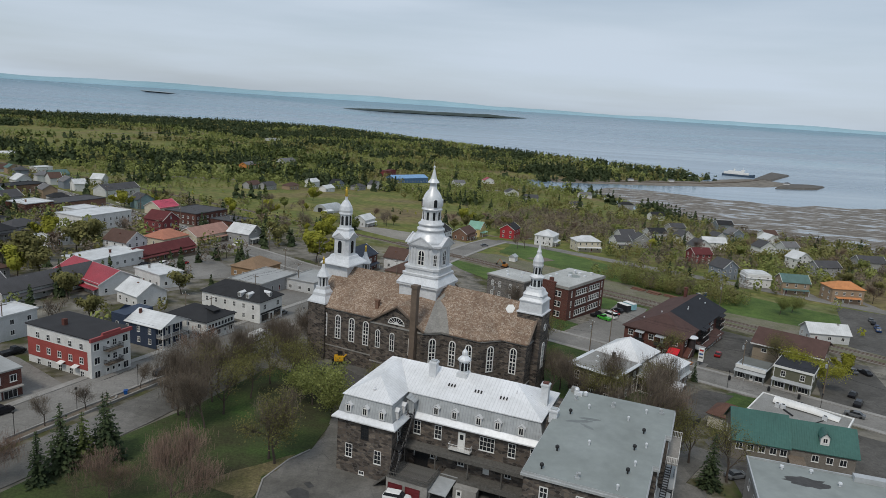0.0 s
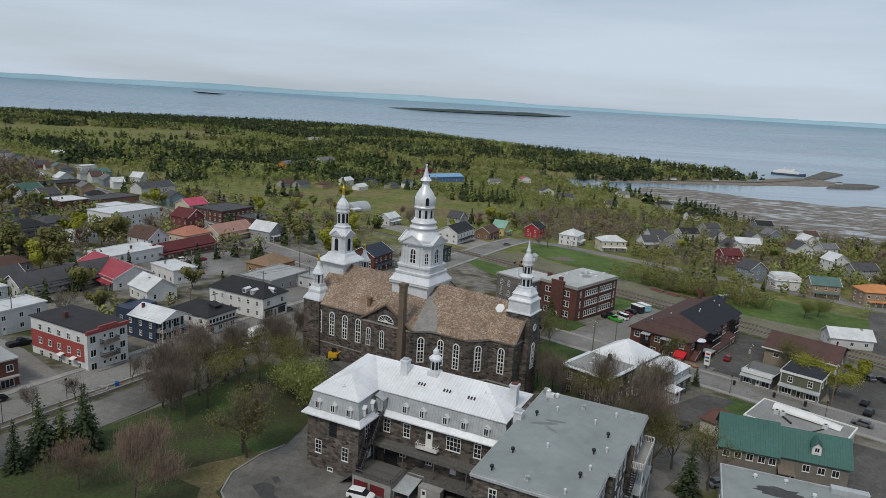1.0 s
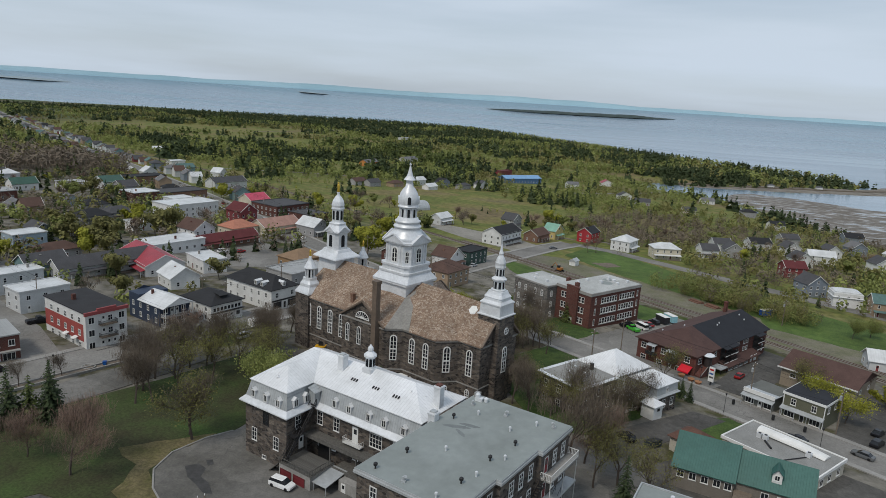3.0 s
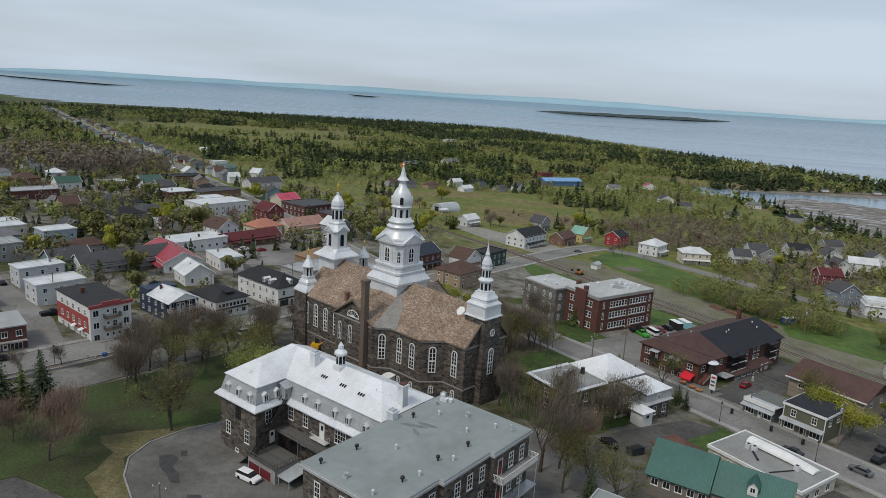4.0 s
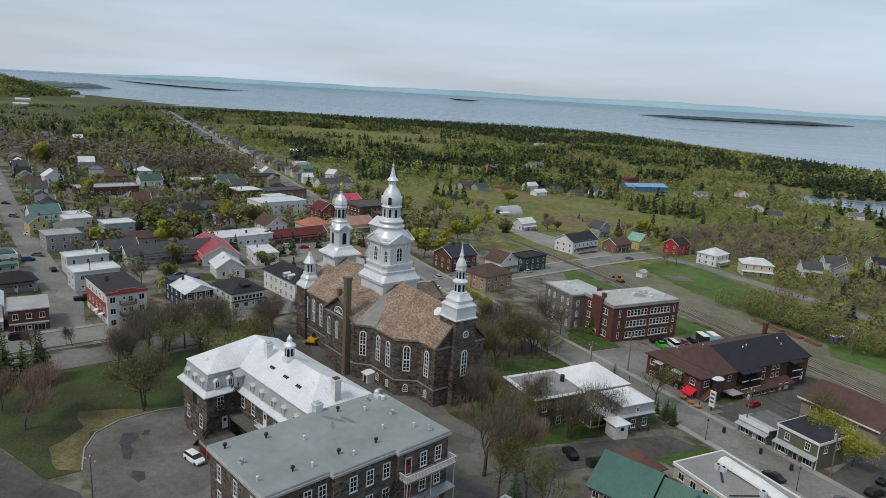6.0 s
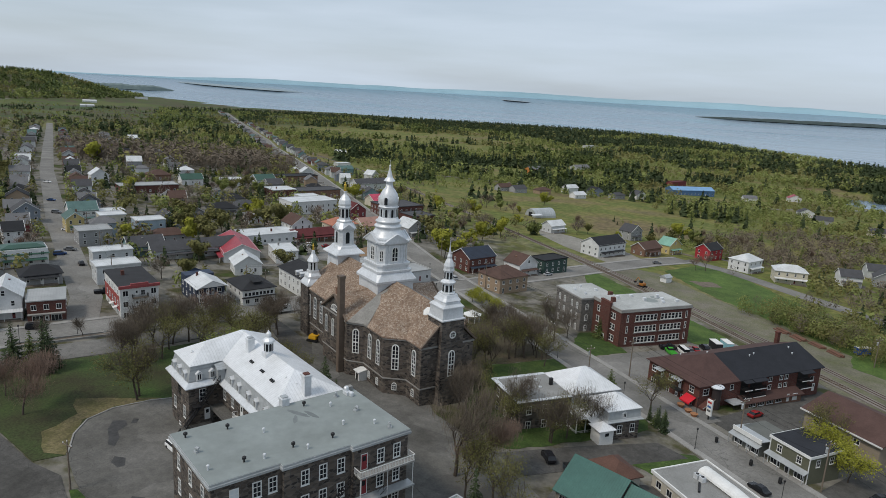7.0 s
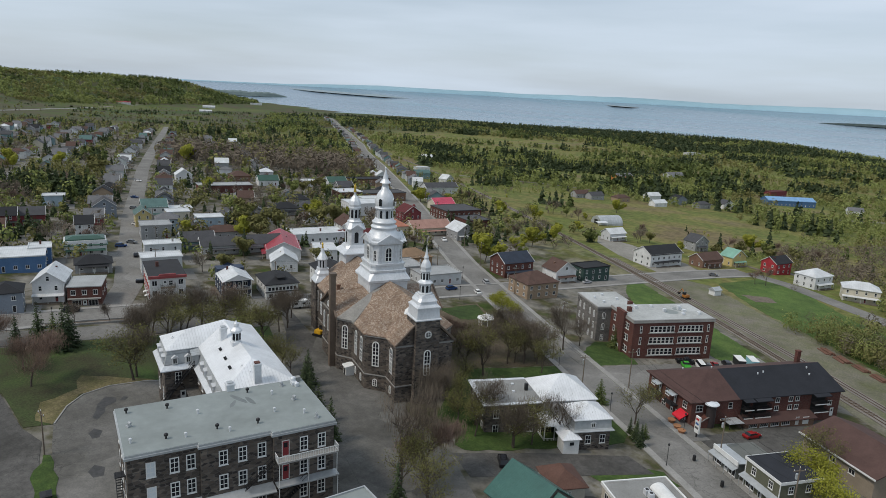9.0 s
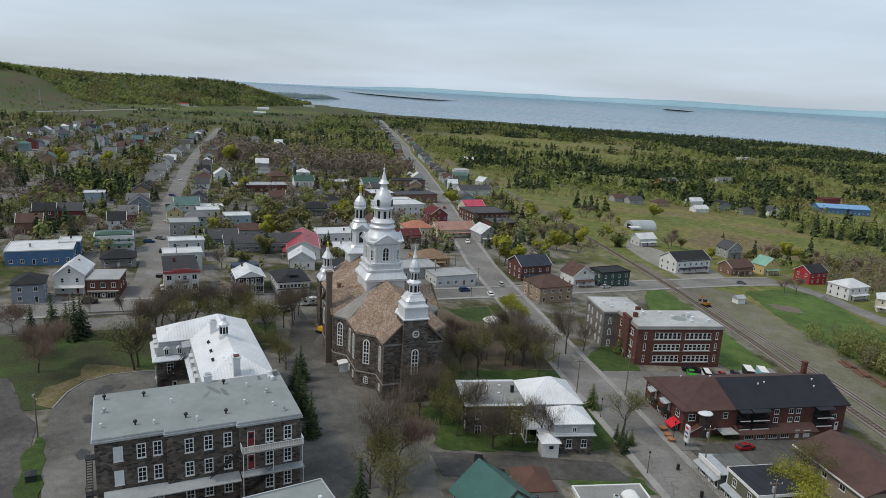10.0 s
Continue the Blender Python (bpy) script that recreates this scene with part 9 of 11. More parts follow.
# ---- trees ----
def leaf_material(name, dark, light, rough=0.8, glow=0.35):
    """Foliage: colour varies from leaf to leaf and from tree to tree; thin leaves let some light through."""
    m = bpy.data.materials.new(name)
    m.use_nodes = True
    nt = m.node_tree
    b = nt.nodes["Principled BSDF"]
    geo = nt.nodes.new("ShaderNodeNewGeometry")
    oi = nt.nodes.new("ShaderNodeObjectInfo")
    tc = nt.nodes.new("ShaderNodeTexCoord")
    nz = node(nt, "TexNoise", Scale=0.06, Detail=2.0)
    nt.links.new(tc.outputs["Object"], nz.inputs["Vector"])
    add = nt.nodes.new("ShaderNodeMath")
    add.operation = "MULTIPLY_ADD"
    add.inputs[1].default_value = 0.45
    nt.links.new(geo.outputs["Random Per Island"], add.inputs[0])
    mr = node(nt, "MapRange", From_Min=0.3, From_Max=0.7, To_Min=-0.1, To_Max=0.55)
    nt.links.new(nz.outputs["Fac"], mr.inputs["Value"])
    nt.links.new(mr.outputs["Result"], add.inputs[2])
    add2 = nt.nodes.new("ShaderNodeMath")
    add2.operation = "MULTIPLY_ADD"
    add2.inputs[1].default_value = 0.3
    nt.links.new(oi.outputs["Random"], add2.inputs[0])
    nt.links.new(add.outputs[0], add2.inputs[2])
    ramp = nt.nodes.new("ShaderNodeValToRGB")
    ramp.color_ramp.elements[0].position, ramp.color_ramp.elements[0].color = 0.1, rgba(dark)
    ramp.color_ramp.elements[1].position, ramp.color_ramp.elements[1].color = 0.95, rgba(light)
    nt.links.new(add2.outputs[0], ramp.inputs["Fac"])
    nt.links.new(ramp.outputs["Color"], b.inputs["Base Color"])
    b.inputs["Roughness"].default_value = rough
    b.inputs["Specular IOR Level"].default_value = 0.15
    tr = nt.nodes.new("ShaderNodeBsdfTranslucent")
    nt.links.new(ramp.outputs["Color"], tr.inputs["Color"])
    mix = nt.nodes.new("ShaderNodeMixShader")
    mix.inputs["Fac"].default_value = glow
    nt.links.new(b.outputs["BSDF"], mix.inputs[1])
    nt.links.new(tr.outputs["BSDF"], mix.inputs[2])
    nt.links.new(mix.outputs["Shader"], nt.nodes["Material Output"].inputs["Surface"])
    return m


BUD = leaf_material("budding_leaves", (0.088, 0.085, 0.033), (0.215, 0.205, 0.075), 0.8, 0.2)
GREEN = leaf_material("young_green_leaves", (0.095, 0.118, 0.036), (0.25, 0.275, 0.088), 0.8, 0.2)
YELLOW = leaf_material("yellow_green_leaves", (0.17, 0.175, 0.025), (0.36, 0.36, 0.055), 0.8, 0.2)
TWIG = leaf_material("bare_twigs", (0.075, 0.06, 0.046), (0.20, 0.165, 0.127), 0.95, 0.1)
TWIG_RED = leaf_material("reddish_bare_twigs", (0.11, 0.074, 0.056), (0.24, 0.17, 0.135), 0.95, 0.1)
NEEDLE = leaf_material("spruce_needles", (0.02, 0.033, 0.016), (0.065, 0.086, 0.038), 0.8, 0.1)
NEEDLE_MID = leaf_material("pine_needles", (0.035, 0.055, 0.018), (0.11, 0.135, 0.042), 0.8, 0.1)


def quads_mesh(name, centres, normals, sizes, mats, mat_idx=None, slim=1.0, loose=False):
    """Loose little quads, all in one mesh (foliage)."""
    n = len(centres)
    centres, normals, sizes = np.asarray(centres), np.asarray(normals), np.asarray(sizes)[:, None]
    normals = normals / np.maximum(np.linalg.norm(normals, axis=1, keepdims=True), 1e-6)
    if loose or slim > 0.5:
        ref = np.random.default_rng(n).normal(0, 1, (n, 3))
    else:
        ref = np.where(np.abs(normals[:, 2:3]) < 0.9, np.array([[0, 0, 1.0]]), np.array([[1.0, 0, 0]]))
    u = np.cross(normals, ref)
    u /= np.maximum(np.linalg.norm(u, axis=1, keepdims=True), 1e-6)
    v = np.cross(normals, u)
    co = np.stack([centres - u * sizes * slim - v * sizes, centres + u * sizes * slim - v * sizes, centres + u * sizes * slim * 0.6 + v * sizes, centres - u * sizes * slim * 0.6 + v * sizes], 1).reshape(-1, 3)
    me = bpy.data.meshes.new(name)
    me.vertices.add(4 * n)
    me.vertices.foreach_set("co", co.ravel())
    me.loops.add(4 * n)
    me.loops.foreach_set("vertex_index", np.arange(4 * n))
    me.polygons.add(n)
    me.polygons.foreach_set("loop_start", np.arange(n) * 4)
    me.polygons.foreach_set("loop_total", np.full(n, 4))
    if mat_idx is not None:
        me.polygons.foreach_set("material_index", mat_idx)
    for m in mats:
        me.materials.append(m)
    me.update()
    me.validate()
    return me


def branch_skeleton(r, height, spread, levels=4):
    """Tapered limbs that fork upwards; returns the limbs and the tips."""
    limbs, tips = [], []

    def grow(p, d, length, rad, lv):
        segs = 3 if lv < 2 else 2
        for k in range(segs):
            d = (d + Vector((r.uniform(-1, 1), r.uniform(-1, 1), r.uniform(-0.3, 0.5))) * (0.12 + 0.05 * lv)).normalized()
            q = p + d * (length / segs)
            r2 = rad * (0.86 if k < segs - 1 else 0.7)
            limbs.append((p, q, rad, r2))
            if lv >= 1:
                tips.append((q, d))
            p, rad = q, r2
            if lv < levels and (lv > 0 or k > 0):
                for _ in range(r.choice((1, 2)) if lv < 2 else 1):
                    a = r.uniform(0, 2 * math.pi)
                    o = Vector((math.cos(a), math.sin(a), 0))
                    grow(p, (d * 0.75 + o * spread + Vector((0, 0, 0.22))).normalized(), length * r.uniform(0.55, 0.75), rad * 0.62, lv + 1)
        tips.append((p, d))
        if lv < levels:
            for _ in range(2):
                a = r.uniform(0, 2 * math.pi)
                o = Vector((math.cos(a), math.sin(a), 0))
                grow(p, (d * 0.9 + o * spread * 0.7).normalized(), length * r.uniform(0.6, 0.78), rad * 0.7, lv + 1)
    grow(Vector((0, 0, -0.3)), Vector((0, 0, 1)), height * 0.36, height * 0.022, 0)
    return limbs, tips


def make_tree(name, label, seed, height, width, spread, leaf, count, size, slim, fuzz):
    """A forked tree brought to its height and crown width, with twigs or leaves at the ends of its limbs."""
    r = random.Random(seed)
    limbs, tips = branch_skeleton(r, height, spread, 3)
    tp = np.array([p[:] for p, _ in tips])
    kz = height * 0.97 / tp[:, 2].max()
    kx = width / 2 / np.percentile(np.hypot(tp[:, 0], tp[:, 1]), 92)
    bm = bmesh.new()
    for p, q, a, b in limbs:
        P, Q = Vector((p.x * kx, p.y * kx, p.z * kz)), Vector((q.x * kx, q.y * kx, q.z * kz))
        rod(bm, P, Q, max(a, 0.035), max(b, 0.028), 5 if a > 0.1 else 3)
    t = thing(name, label, "tree", 0, 0, -500)
    part("trunk", bm, BARK, t)
    g = np.random.default_rng(seed)
    td = np.array([d[:] for _, d in tips])
    idx = g.integers(0, len(tp), count)
    out = tp[idx] - np.array([[0, 0, tp[:, 2].max() * 0.42]])
    out /= np.maximum(np.linalg.norm(out, axis=1, keepdims=True), 1e-6)
    way = td[idx] * 0.45 + out * 0.75 + g.normal(0, 0.38, (count, 3))
    way /= np.linalg.norm(way, axis=1, keepdims=True)
    c = tp[idx] * np.array([[kx, kx, kz]]) + g.normal(0, fuzz, (count, 3)) + way * g.uniform(0, 1.1, (count, 1))
    nrm = np.cross(way, g.normal(0, 1, (count, 3))) if slim < 0.3 else g.normal(0, 1, (count, 3))
    me = quads_mesh("crown", c, nrm, g.uniform(0.6, 1.3, count) * size, (leaf,), slim=slim)
    ob = new("crown", me)
    ob.parent = t
    return t


def make_conifer(name, label, seed, height, width, leaf):
    r = np.random.default_rng(seed)
    bm = bmesh.new()
    spin(bm, [(height * 0.018 + 0.05, -0.4), (height * 0.01, height * 0.6), (0.02, height)], 6)
    t = thing(name, label, "tree", 0, 0, -500)
    part("trunk", bm, BARK, t)
    cs, ns, ss = [], [], []
    layers = int(height * 2.4)
    for k in range(layers):
        f = k / layers
        z = height * (0.06 + 0.94 * f)
        rad = width * (1 - f) ** 0.85 * r.uniform(0.8, 1.15) + 0.08
        nb = max(4, int(11 * (1 - f) + 3))
        for j in range(nb):
            a = 2 * math.pi * (j / nb) + r.uniform(-0.3, 0.3)
            ln = rad * r.uniform(0.75, 1.12)
            m = max(2, int(ln / 0.32))
            for i in range(m):
                q = (i + 0.7) / m
                cs.append((math.cos(a) * ln * q + r.normal(0, 0.06), math.sin(a) * ln * q + r.normal(0, 0.06), z - ln * q * 0.35 + 0.12 * q * q * ln + r.normal(0, 0.05)))
                ns.append((math.cos(a) * 0.5 + r.normal(0, 0.3), math.sin(a) * 0.5 + r.normal(0, 0.3), 1.0))
                ss.append(r.uniform(0.16, 0.34) * (0.7 + 0.5 * (1 - f)))
    ob = new("crown", quads_mesh("crown", cs, ns, ss, (leaf,), slim=0.7))
    ob.parent = t
    return t


def crown_quads(g, n, kind):
    """Unit crown: centres, normals and sizes for a tree of height 1."""
    if kind == "fir":
        f = g.uniform(0, 1, n) ** 1.4
        rad = 0.21 * (1 - f) * np.sqrt(g.uniform(0.25, 1, n))
        a = g.uniform(0, 2 * np.pi, n)
        c = np.stack([rad * np.cos(a), rad * np.sin(a), 0.06 + 0.94 * f], 1)
        nn = np.stack([np.cos(a), np.sin(a), np.full(n, 0.9)], 1) + g.normal(0, 0.3, (n, 3))
        return c, nn, (0.085 * (1 - f) + 0.03)
    v = g.normal(0, 1, (n, 3))
    v /= np.linalg.norm(v, axis=1, keepdims=True)
    rr = g.uniform(0.45, 1.0, (n, 1)) ** 0.6
    lump = 1 + 0.25 * np.sin(v[:, :1] * 5 + g.uniform(0, 6)) * np.cos(v[:, 1:2] * 4 + g.uniform(0, 6))
    c = v * rr * lump * np.array([[0.34, 0.34, 0.42]]) + np.array([[0, 0, 0.53]])
    return c, v * np.array([[1, 1, 0.8]]) + np.array([[0, 0, 0.35]]) + g.normal(0, 0.28, (n, 3)), g.uniform(0.04, 0.085, n)


TREES = dict(
    bare=[make_tree("bare_tree", "tall bare deciduous tree with grey-brown twigs", 3, 14.0, 10, 0.55, TWIG, 3900, 0.50, 0.036, 0.6), make_tree("bare_tree", "bare deciduous tree with a broad twiggy crown", 4, 13.0, 12.0, 0.7, TWIG, 4200, 0.50, 0.036, 0.65)],
    red=[make_tree("bare_maple", "bare maple with a dense reddish-brown twig crown", 5, 10.5, 11, 0.7, TWIG_RED, 6000, 0.46, 0.042, 0.65), make_tree("bare_maple", "broad bare maple with brownish twigs", 15, 10, 11.5, 0.8, TWIG_RED, 6000, 0.46, 0.042, 0.65)],
    bud=[make_tree("budding_tree", "deciduous tree with sparse yellow-green buds", 6, 12.5, 9.5, 0.6, BUD, 2500, 0.12, 0.6, 0.6), make_tree("budding_tree", "young tree with opening light green leaves", 7, 11.5, 9.5, 0.7, BUD, 3000, 0.12, 0.6, 0.6)],
    green=[make_tree("leafy_tree", "round tree in fresh green leaf", 8, 10, 10, 0.75, GREEN, 5200, 0.15, 0.7, 0.7), make_tree("leafy_tree", "broad tree in fresh green leaf", 18, 9, 10, 0.85, GREEN, 5200, 0.15, 0.7, 0.7)],
    yellow=[make_tree("yellow_green_tree", "round tree in bright yellow-green blossom", 9, 8, 8, 0.8, YELLOW, 4200, 0.14, 0.7, 0.65)],
    fir=[make_conifer("spruce", "dark green pointed spruce", 10, 11, 2.7, NEEDLE), make_conifer("spruce", "slender dark green pointed spruce", 11, 9, 1.9, NEEDLE), make_conifer("spruce", "full mid-green spruce with dense boughs", 12, 8, 2.8, NEEDLE_MID)],
)


def make_far_tree(name, label, seed, height, leaf, fir, n, slim=0.8):
    """A lighter tree for between the houses: a forked trunk, and leaves in uneven bunches round the limbs."""
    g = np.random.default_rng(seed)
    t = thing(name, label, "tree", 0, 0, -500)
    bm = bmesh.new()
    if fir:
        spin(bm, [(height * 0.022, -0.3), (height * 0.014, height * 0.45), (0.02, height * 0.8)], 5)
        part("trunk", bm, BARK, t)
        c, nn, s = crown_quads(g, n, "fir")
        me = quads_mesh("crown", c * height, nn, s * height * math.sqrt(55 / n), (leaf,), slim=slim)
    else:
        limbs, tips = branch_skeleton(random.Random(seed), height, 0.75, 2)
        tp = np.array([p[:] for p, _ in tips])
        kz, kx = height * 0.9 / tp[:, 2].max(), height * 0.40 / np.percentile(np.hypot(tp[:, 0], tp[:, 1]), 90)
        for p, q, a, b in limbs:
            rod(bm, (p.x * kx, p.y * kx, p.z * kz), (q.x * kx, q.y * kx, q.z * kz), max(a, 0.05), max(b, 0.04), 4 if a > 0.12 else 3)
        part("trunk", bm, BARK, t)
        tp = tp * np.array([[kx, kx, kz]])
        tp = tp[tp[:, 2] > height * 0.3]
        idx = g.integers(0, len(tp), n)
        v = g.normal(0, 1, (n, 3))
        v /= np.linalg.norm(v, axis=1, keepdims=True)
        c = tp[idx] + v * height * 0.125 * g.uniform(0.2, 1.0, (n, 1)) ** 0.5
        out = c - np.array([[0, 0, height * 0.45]])
        nn = v * 0.7 + out / np.linalg.norm(out, axis=1, keepdims=True) * 0.8 + g.normal(0, 0.3, (n, 3))
        if slim < 0.5:
            nn = np.cross(out, g.normal(0, 1, (n, 3)))
        me = quads_mesh("crown", c, nn, g.uniform(0.6, 1.3, n) * height * (0.048 if slim < 0.5 else 0.036), (leaf,), slim=slim)
    ob = new("crown", me)
    ob.parent = t
    return t


FAR_TREES = dict(
    bare=[make_far_tree("bare_tree", "bare brown tree between houses", 51, 10, TWIG, False, 760, 0.10)],
    red=[make_far_tree("bare_maple", "bare reddish-brown tree between houses", 52, 9, TWIG_RED, False, 820, 0.10)],
    bud=[make_far_tree("budding_tree", "budding yellow-green tree between houses", 53, 9, BUD, False, 1000)],
    green=[make_far_tree("leafy_tree", "small tree in fresh green leaf", 54, 8, GREEN, False, 1500)],
    yellow=[make_far_tree("yellow_green_tree", "bright yellow-green spring tree", 55, 7, YELLOW, False, 2300)],
    fir=[make_far_tree("spruce", "dark spruce beside the houses", 56, 10, NEEDLE, True, 520)],
)
TREE_SPOTS = []
_first_used = set()


def plant(kind, x, y, s=1.0, up=0.0, near=True):
    r = random.Random(int(x * 31 + y * 17) + 5)
    pool = (TREES if near else FAR_TREES)[kind]
    src = pool[r.randrange(len(pool))]
    m = pose(x, y, gz(x, y) + up, 0, 0, r.uniform(0, 360)) @ Matrix.Diagonal((s * r.uniform(0.93, 1.07), s * r.uniform(0.93, 1.07), s * r.uniform(0.95, 1.08), 1))
    TREE_SPOTS.append((x, y))
    if src.name not in _first_used:
        _first_used.add(src.name)
        src.matrix_basis = m
        src["group"] = "trees of the town"
        return src
    o = copy_thing(src, Matrix.Identity(4))
    o.matrix_basis = m
    o["group"] = "trees of the town"
    return o


def grove(kind, pts, s=1.0):
    for x, y in pts:
        plant(kind, x, y, s)


# park below the convent
grove("fir", [(-60.6, 98.5)], 1.05)
grove("fir", [(-57.3, 106.0), (-55.0, 108.8), (-53.2, 106.6), (-59.3, 103.2)], 1.12)
grove("red", [(-37.4, 92.6)], 1.12)
grove("red", [(-66.5, 96.0), (-48.0, 95.0)], 0.75)
grove("bud", [(-25.8, 110.0)], 1.18)
grove("bare", [(-27.2, 111.5)], 0.95)
grove("bare", [(-51.0, 128.7), (-48.6, 131.8), (-46.9, 136.5), (-45.4, 140.5), (-43.2, 146.5), (-46.9, 125.1), (-41.0, 152)], 0.9)
grove("bud", [(-44.5, 133.5), (-42.6, 143), (-37.5, 137), (-35.5, 146), (-40.5, 128)], 0.88)
grove("bare", [(-41.9, 121.2), (-44.3, 119.0)], 0.8)
grove("green", [(-19.0, 130.5), (-24.0, 136.0)], 1.02)
grove("bud", [(-29.5, 141.5), (-27.5, 148.0), (-31.5, 150)], 0.85)
grove("bare", [(-36, 176), (-40, 168), (-33, 161), (-29, 171), (-36.5, 164), (-32, 157)], 0.74)
grove("fir", [(2.0, 138.4), (5.4, 134.6), (10.5, 131.6), (18.0, 127.5), (26.0, 123.6)], 0.88)
grove("bud", [(-10.0, 140.5), (-5.0, 139.0)], 0.7)
# court between annex and presbytery
grove("bare", [(43.2, 125.6)], 1.3)
grove("red", [(46.5, 128.5)], 1.05)
grove("bud", [(52.6, 122.5), (48.2, 120.0), (57.5, 116.0)], 0.9)
grove("fir", [(53.0, 113.5)], 0.95)
grove("bare", [(53.1, 150.2), (41.5, 152.5)], 0.85)
# presbytery garden
grove("bare", [(29.8, 152.0), (34.0, 147.5), (58.8, 160.5)], 0.85)
grove("bud", [(38.9, 149.0), (44.6, 148.2), (52.5, 150.6), (33.0, 157.5), (30.0, 163.0)], 0.8)
grove("bud", [(55.0, 154.5), (66.6, 182.3)], 0.85)
grove("fir", [(55.3, 187.2)], 0.85)
grove("fir", [(70.2, 174.3), (72.0, 172.5)], 0.6)
# church park rows
for k in range(7):
    plant("bare" if k % 3 else "bud", 10 + k * 4.2, 208.5 - k * 2.6 + (k % 2) * 2, 0.85)
for k in range(6):
    plant("bare" if k % 3 else "bud", 16 + k * 3.4, 192 + k * 1.8 - (k % 2) * 4, 0.8)
grove("red", [(3, 196), (8, 190), (13, 184)], 0.7)
grove("yellow", [(-9, 236), (-3, 232), (4, 229)], 0.7)
grove("fir", [(40.0, 231.5)], 1.1)
grove("bare", [(31.5, 223)], 0.6)
# near the shops and the rail yard
grove("yellow", [(108.5, 174.5), (104.5, 180.5)], 1.0)
grove("bud", [(103.0, 190.5)], 0.9)
grove("green", [(140, 262), (148, 268)], 0.7)

def plant_known():
    """Single trees that stand out between the houses."""
    for kind, x, y, s in (("yellow", -51.3, 290.4, 1.75), ("yellow", -58.0, 344.0, 1.3), ("yellow", -58.4, 369.0, 1.25), ("yellow", -57.8, 327.0, 0.9), ("yellow", -141.2, 225.1, 1.3), ("bud", -135.4, 228.7, 1.1),
                          ("bud", -147.9, 276.1, 1.15), ("bud", -146.1, 286.0, 1.2), ("bud", -112.0, 203.0, 0.95), ("bud", -83.5, 220.0, 0.85), ("fir", -116.0, 206.0, 1.0), ("fir", -76.6, 260.5, 0.8),
                          ("fir", -72.7, 260.5, 0.75), ("yellow", -161.1, 207.8, 0.9), ("bud", -159.8, 236.0, 1.1), ("bud", -153.8, 241.5, 1.0), ("green", -244.0, 338.0, 1.15), ("green", -229.0, 355.0, 1.1),
                          ("yellow", -424.0, 370.0, 2.0), ("yellow", -271.0, 290.0, 1.3), ("yellow", -166.6, 288.5, 1.3), ("yellow", -192.0, 412.0, 1.2), ("fir", -289.5, 191.0, 1.35), ("fir", -287.0, 205.0, 1.3),
                          ("fir", -312.0, 187.0, 1.3), ("fir", -315.0, 171.0, 1.4), ("fir", -468.0, 273.0, 1.5), ("green", -165.0, 240.0, 1.2), ("bud", -172.0, 248.0, 1.2), ("bud", -150.0, 250.0, 1.1), ("yellow", -402, 224, 1.7), ("yellow", -403, 255, 1.6), ("bud", -352, 258, 1.4), ("yellow", -105, 426, 1.2), ("yellow", -127, 419, 1.3),
                          ("yellow", -188, 407, 1.2), ("yellow", -457, 589, 1.5), ("yellow", -100, 546, 1.3), ("bud", -75, 322, 1.1), ("yellow", 20, 470, 1.4)):
        plant(kind, x, y, s * 1.2, near=False)
    for i, (x, y) in enumerate(((22, 175.3), (26, 178), (25.4, 191), (28.3, 195), (28.5, 203), (30, 215), (21.5, 184))):
        plant("bare" if i % 2 else "bud", x, y, 0.95)


plant_known()


def scatter_trees():
    """Trees between the houses."""
    r = random.Random(77)
    made = 0
    for _ in range(9000):
        if made >= 190:
            break
        x, y = r.uniform(-330, 260), r.uniform(120, 480)
        if not free_spot(x, y, 3.5):
            continue
        if -45 < x < 120 and 105 < y < 345 and not (x > 60 and y > 300):
            continue
        if 30 < x < 190 and 230 < y < 372:
            continue
        kind = r.choices(("bare", "red", "bud", "green", "yellow", "fir"), (4, 4, 3, 2, 1.6, 1.6))[0]
        plant(kind, x, y, r.uniform(0.7, 1.1), near=False)
        made += 1


def seg_dist(px, py, pts):
    best = 1e9
    for (ax, ay), (bx, by) in zip(pts, pts[1:]):
        t = max(0, min(1, ((px - ax) * (bx - ax) + (py - ay) * (by - ay)) / ((bx - ax) ** 2 + (by - ay) ** 2)))
        best = min(best, math.hypot(px - ax - t * (bx - ax), py - ay - t * (by - ay)))
    return best


RAIL_LINE = [(-700, 900), (-300, 590), (-73, 400), (19, 324), (62, 284), (110, 238), (180, 165)]
LINES = [(STREET_A, 9), (STREET_B, 9), (STREET_C, 8), (side(STREET_C, 78), 6), ([(37, 398), (60, 388), (82, 370), (120, 340), (200, 280)], 6), (RAIL_LINE, 8), ([(-457, 215), (-567, 262), (-727, 336), (-1000, 470)], 8)]


def free_spot(x, y, gap=4.0):
    if any(abs(x - hx) < hr + gap and abs(y - hy) < hr + gap for hx, hy, hr in HOUSES):
        return False
    return all(seg_dist(x, y, l) > w for l, w in LINES)


scatter_trees()


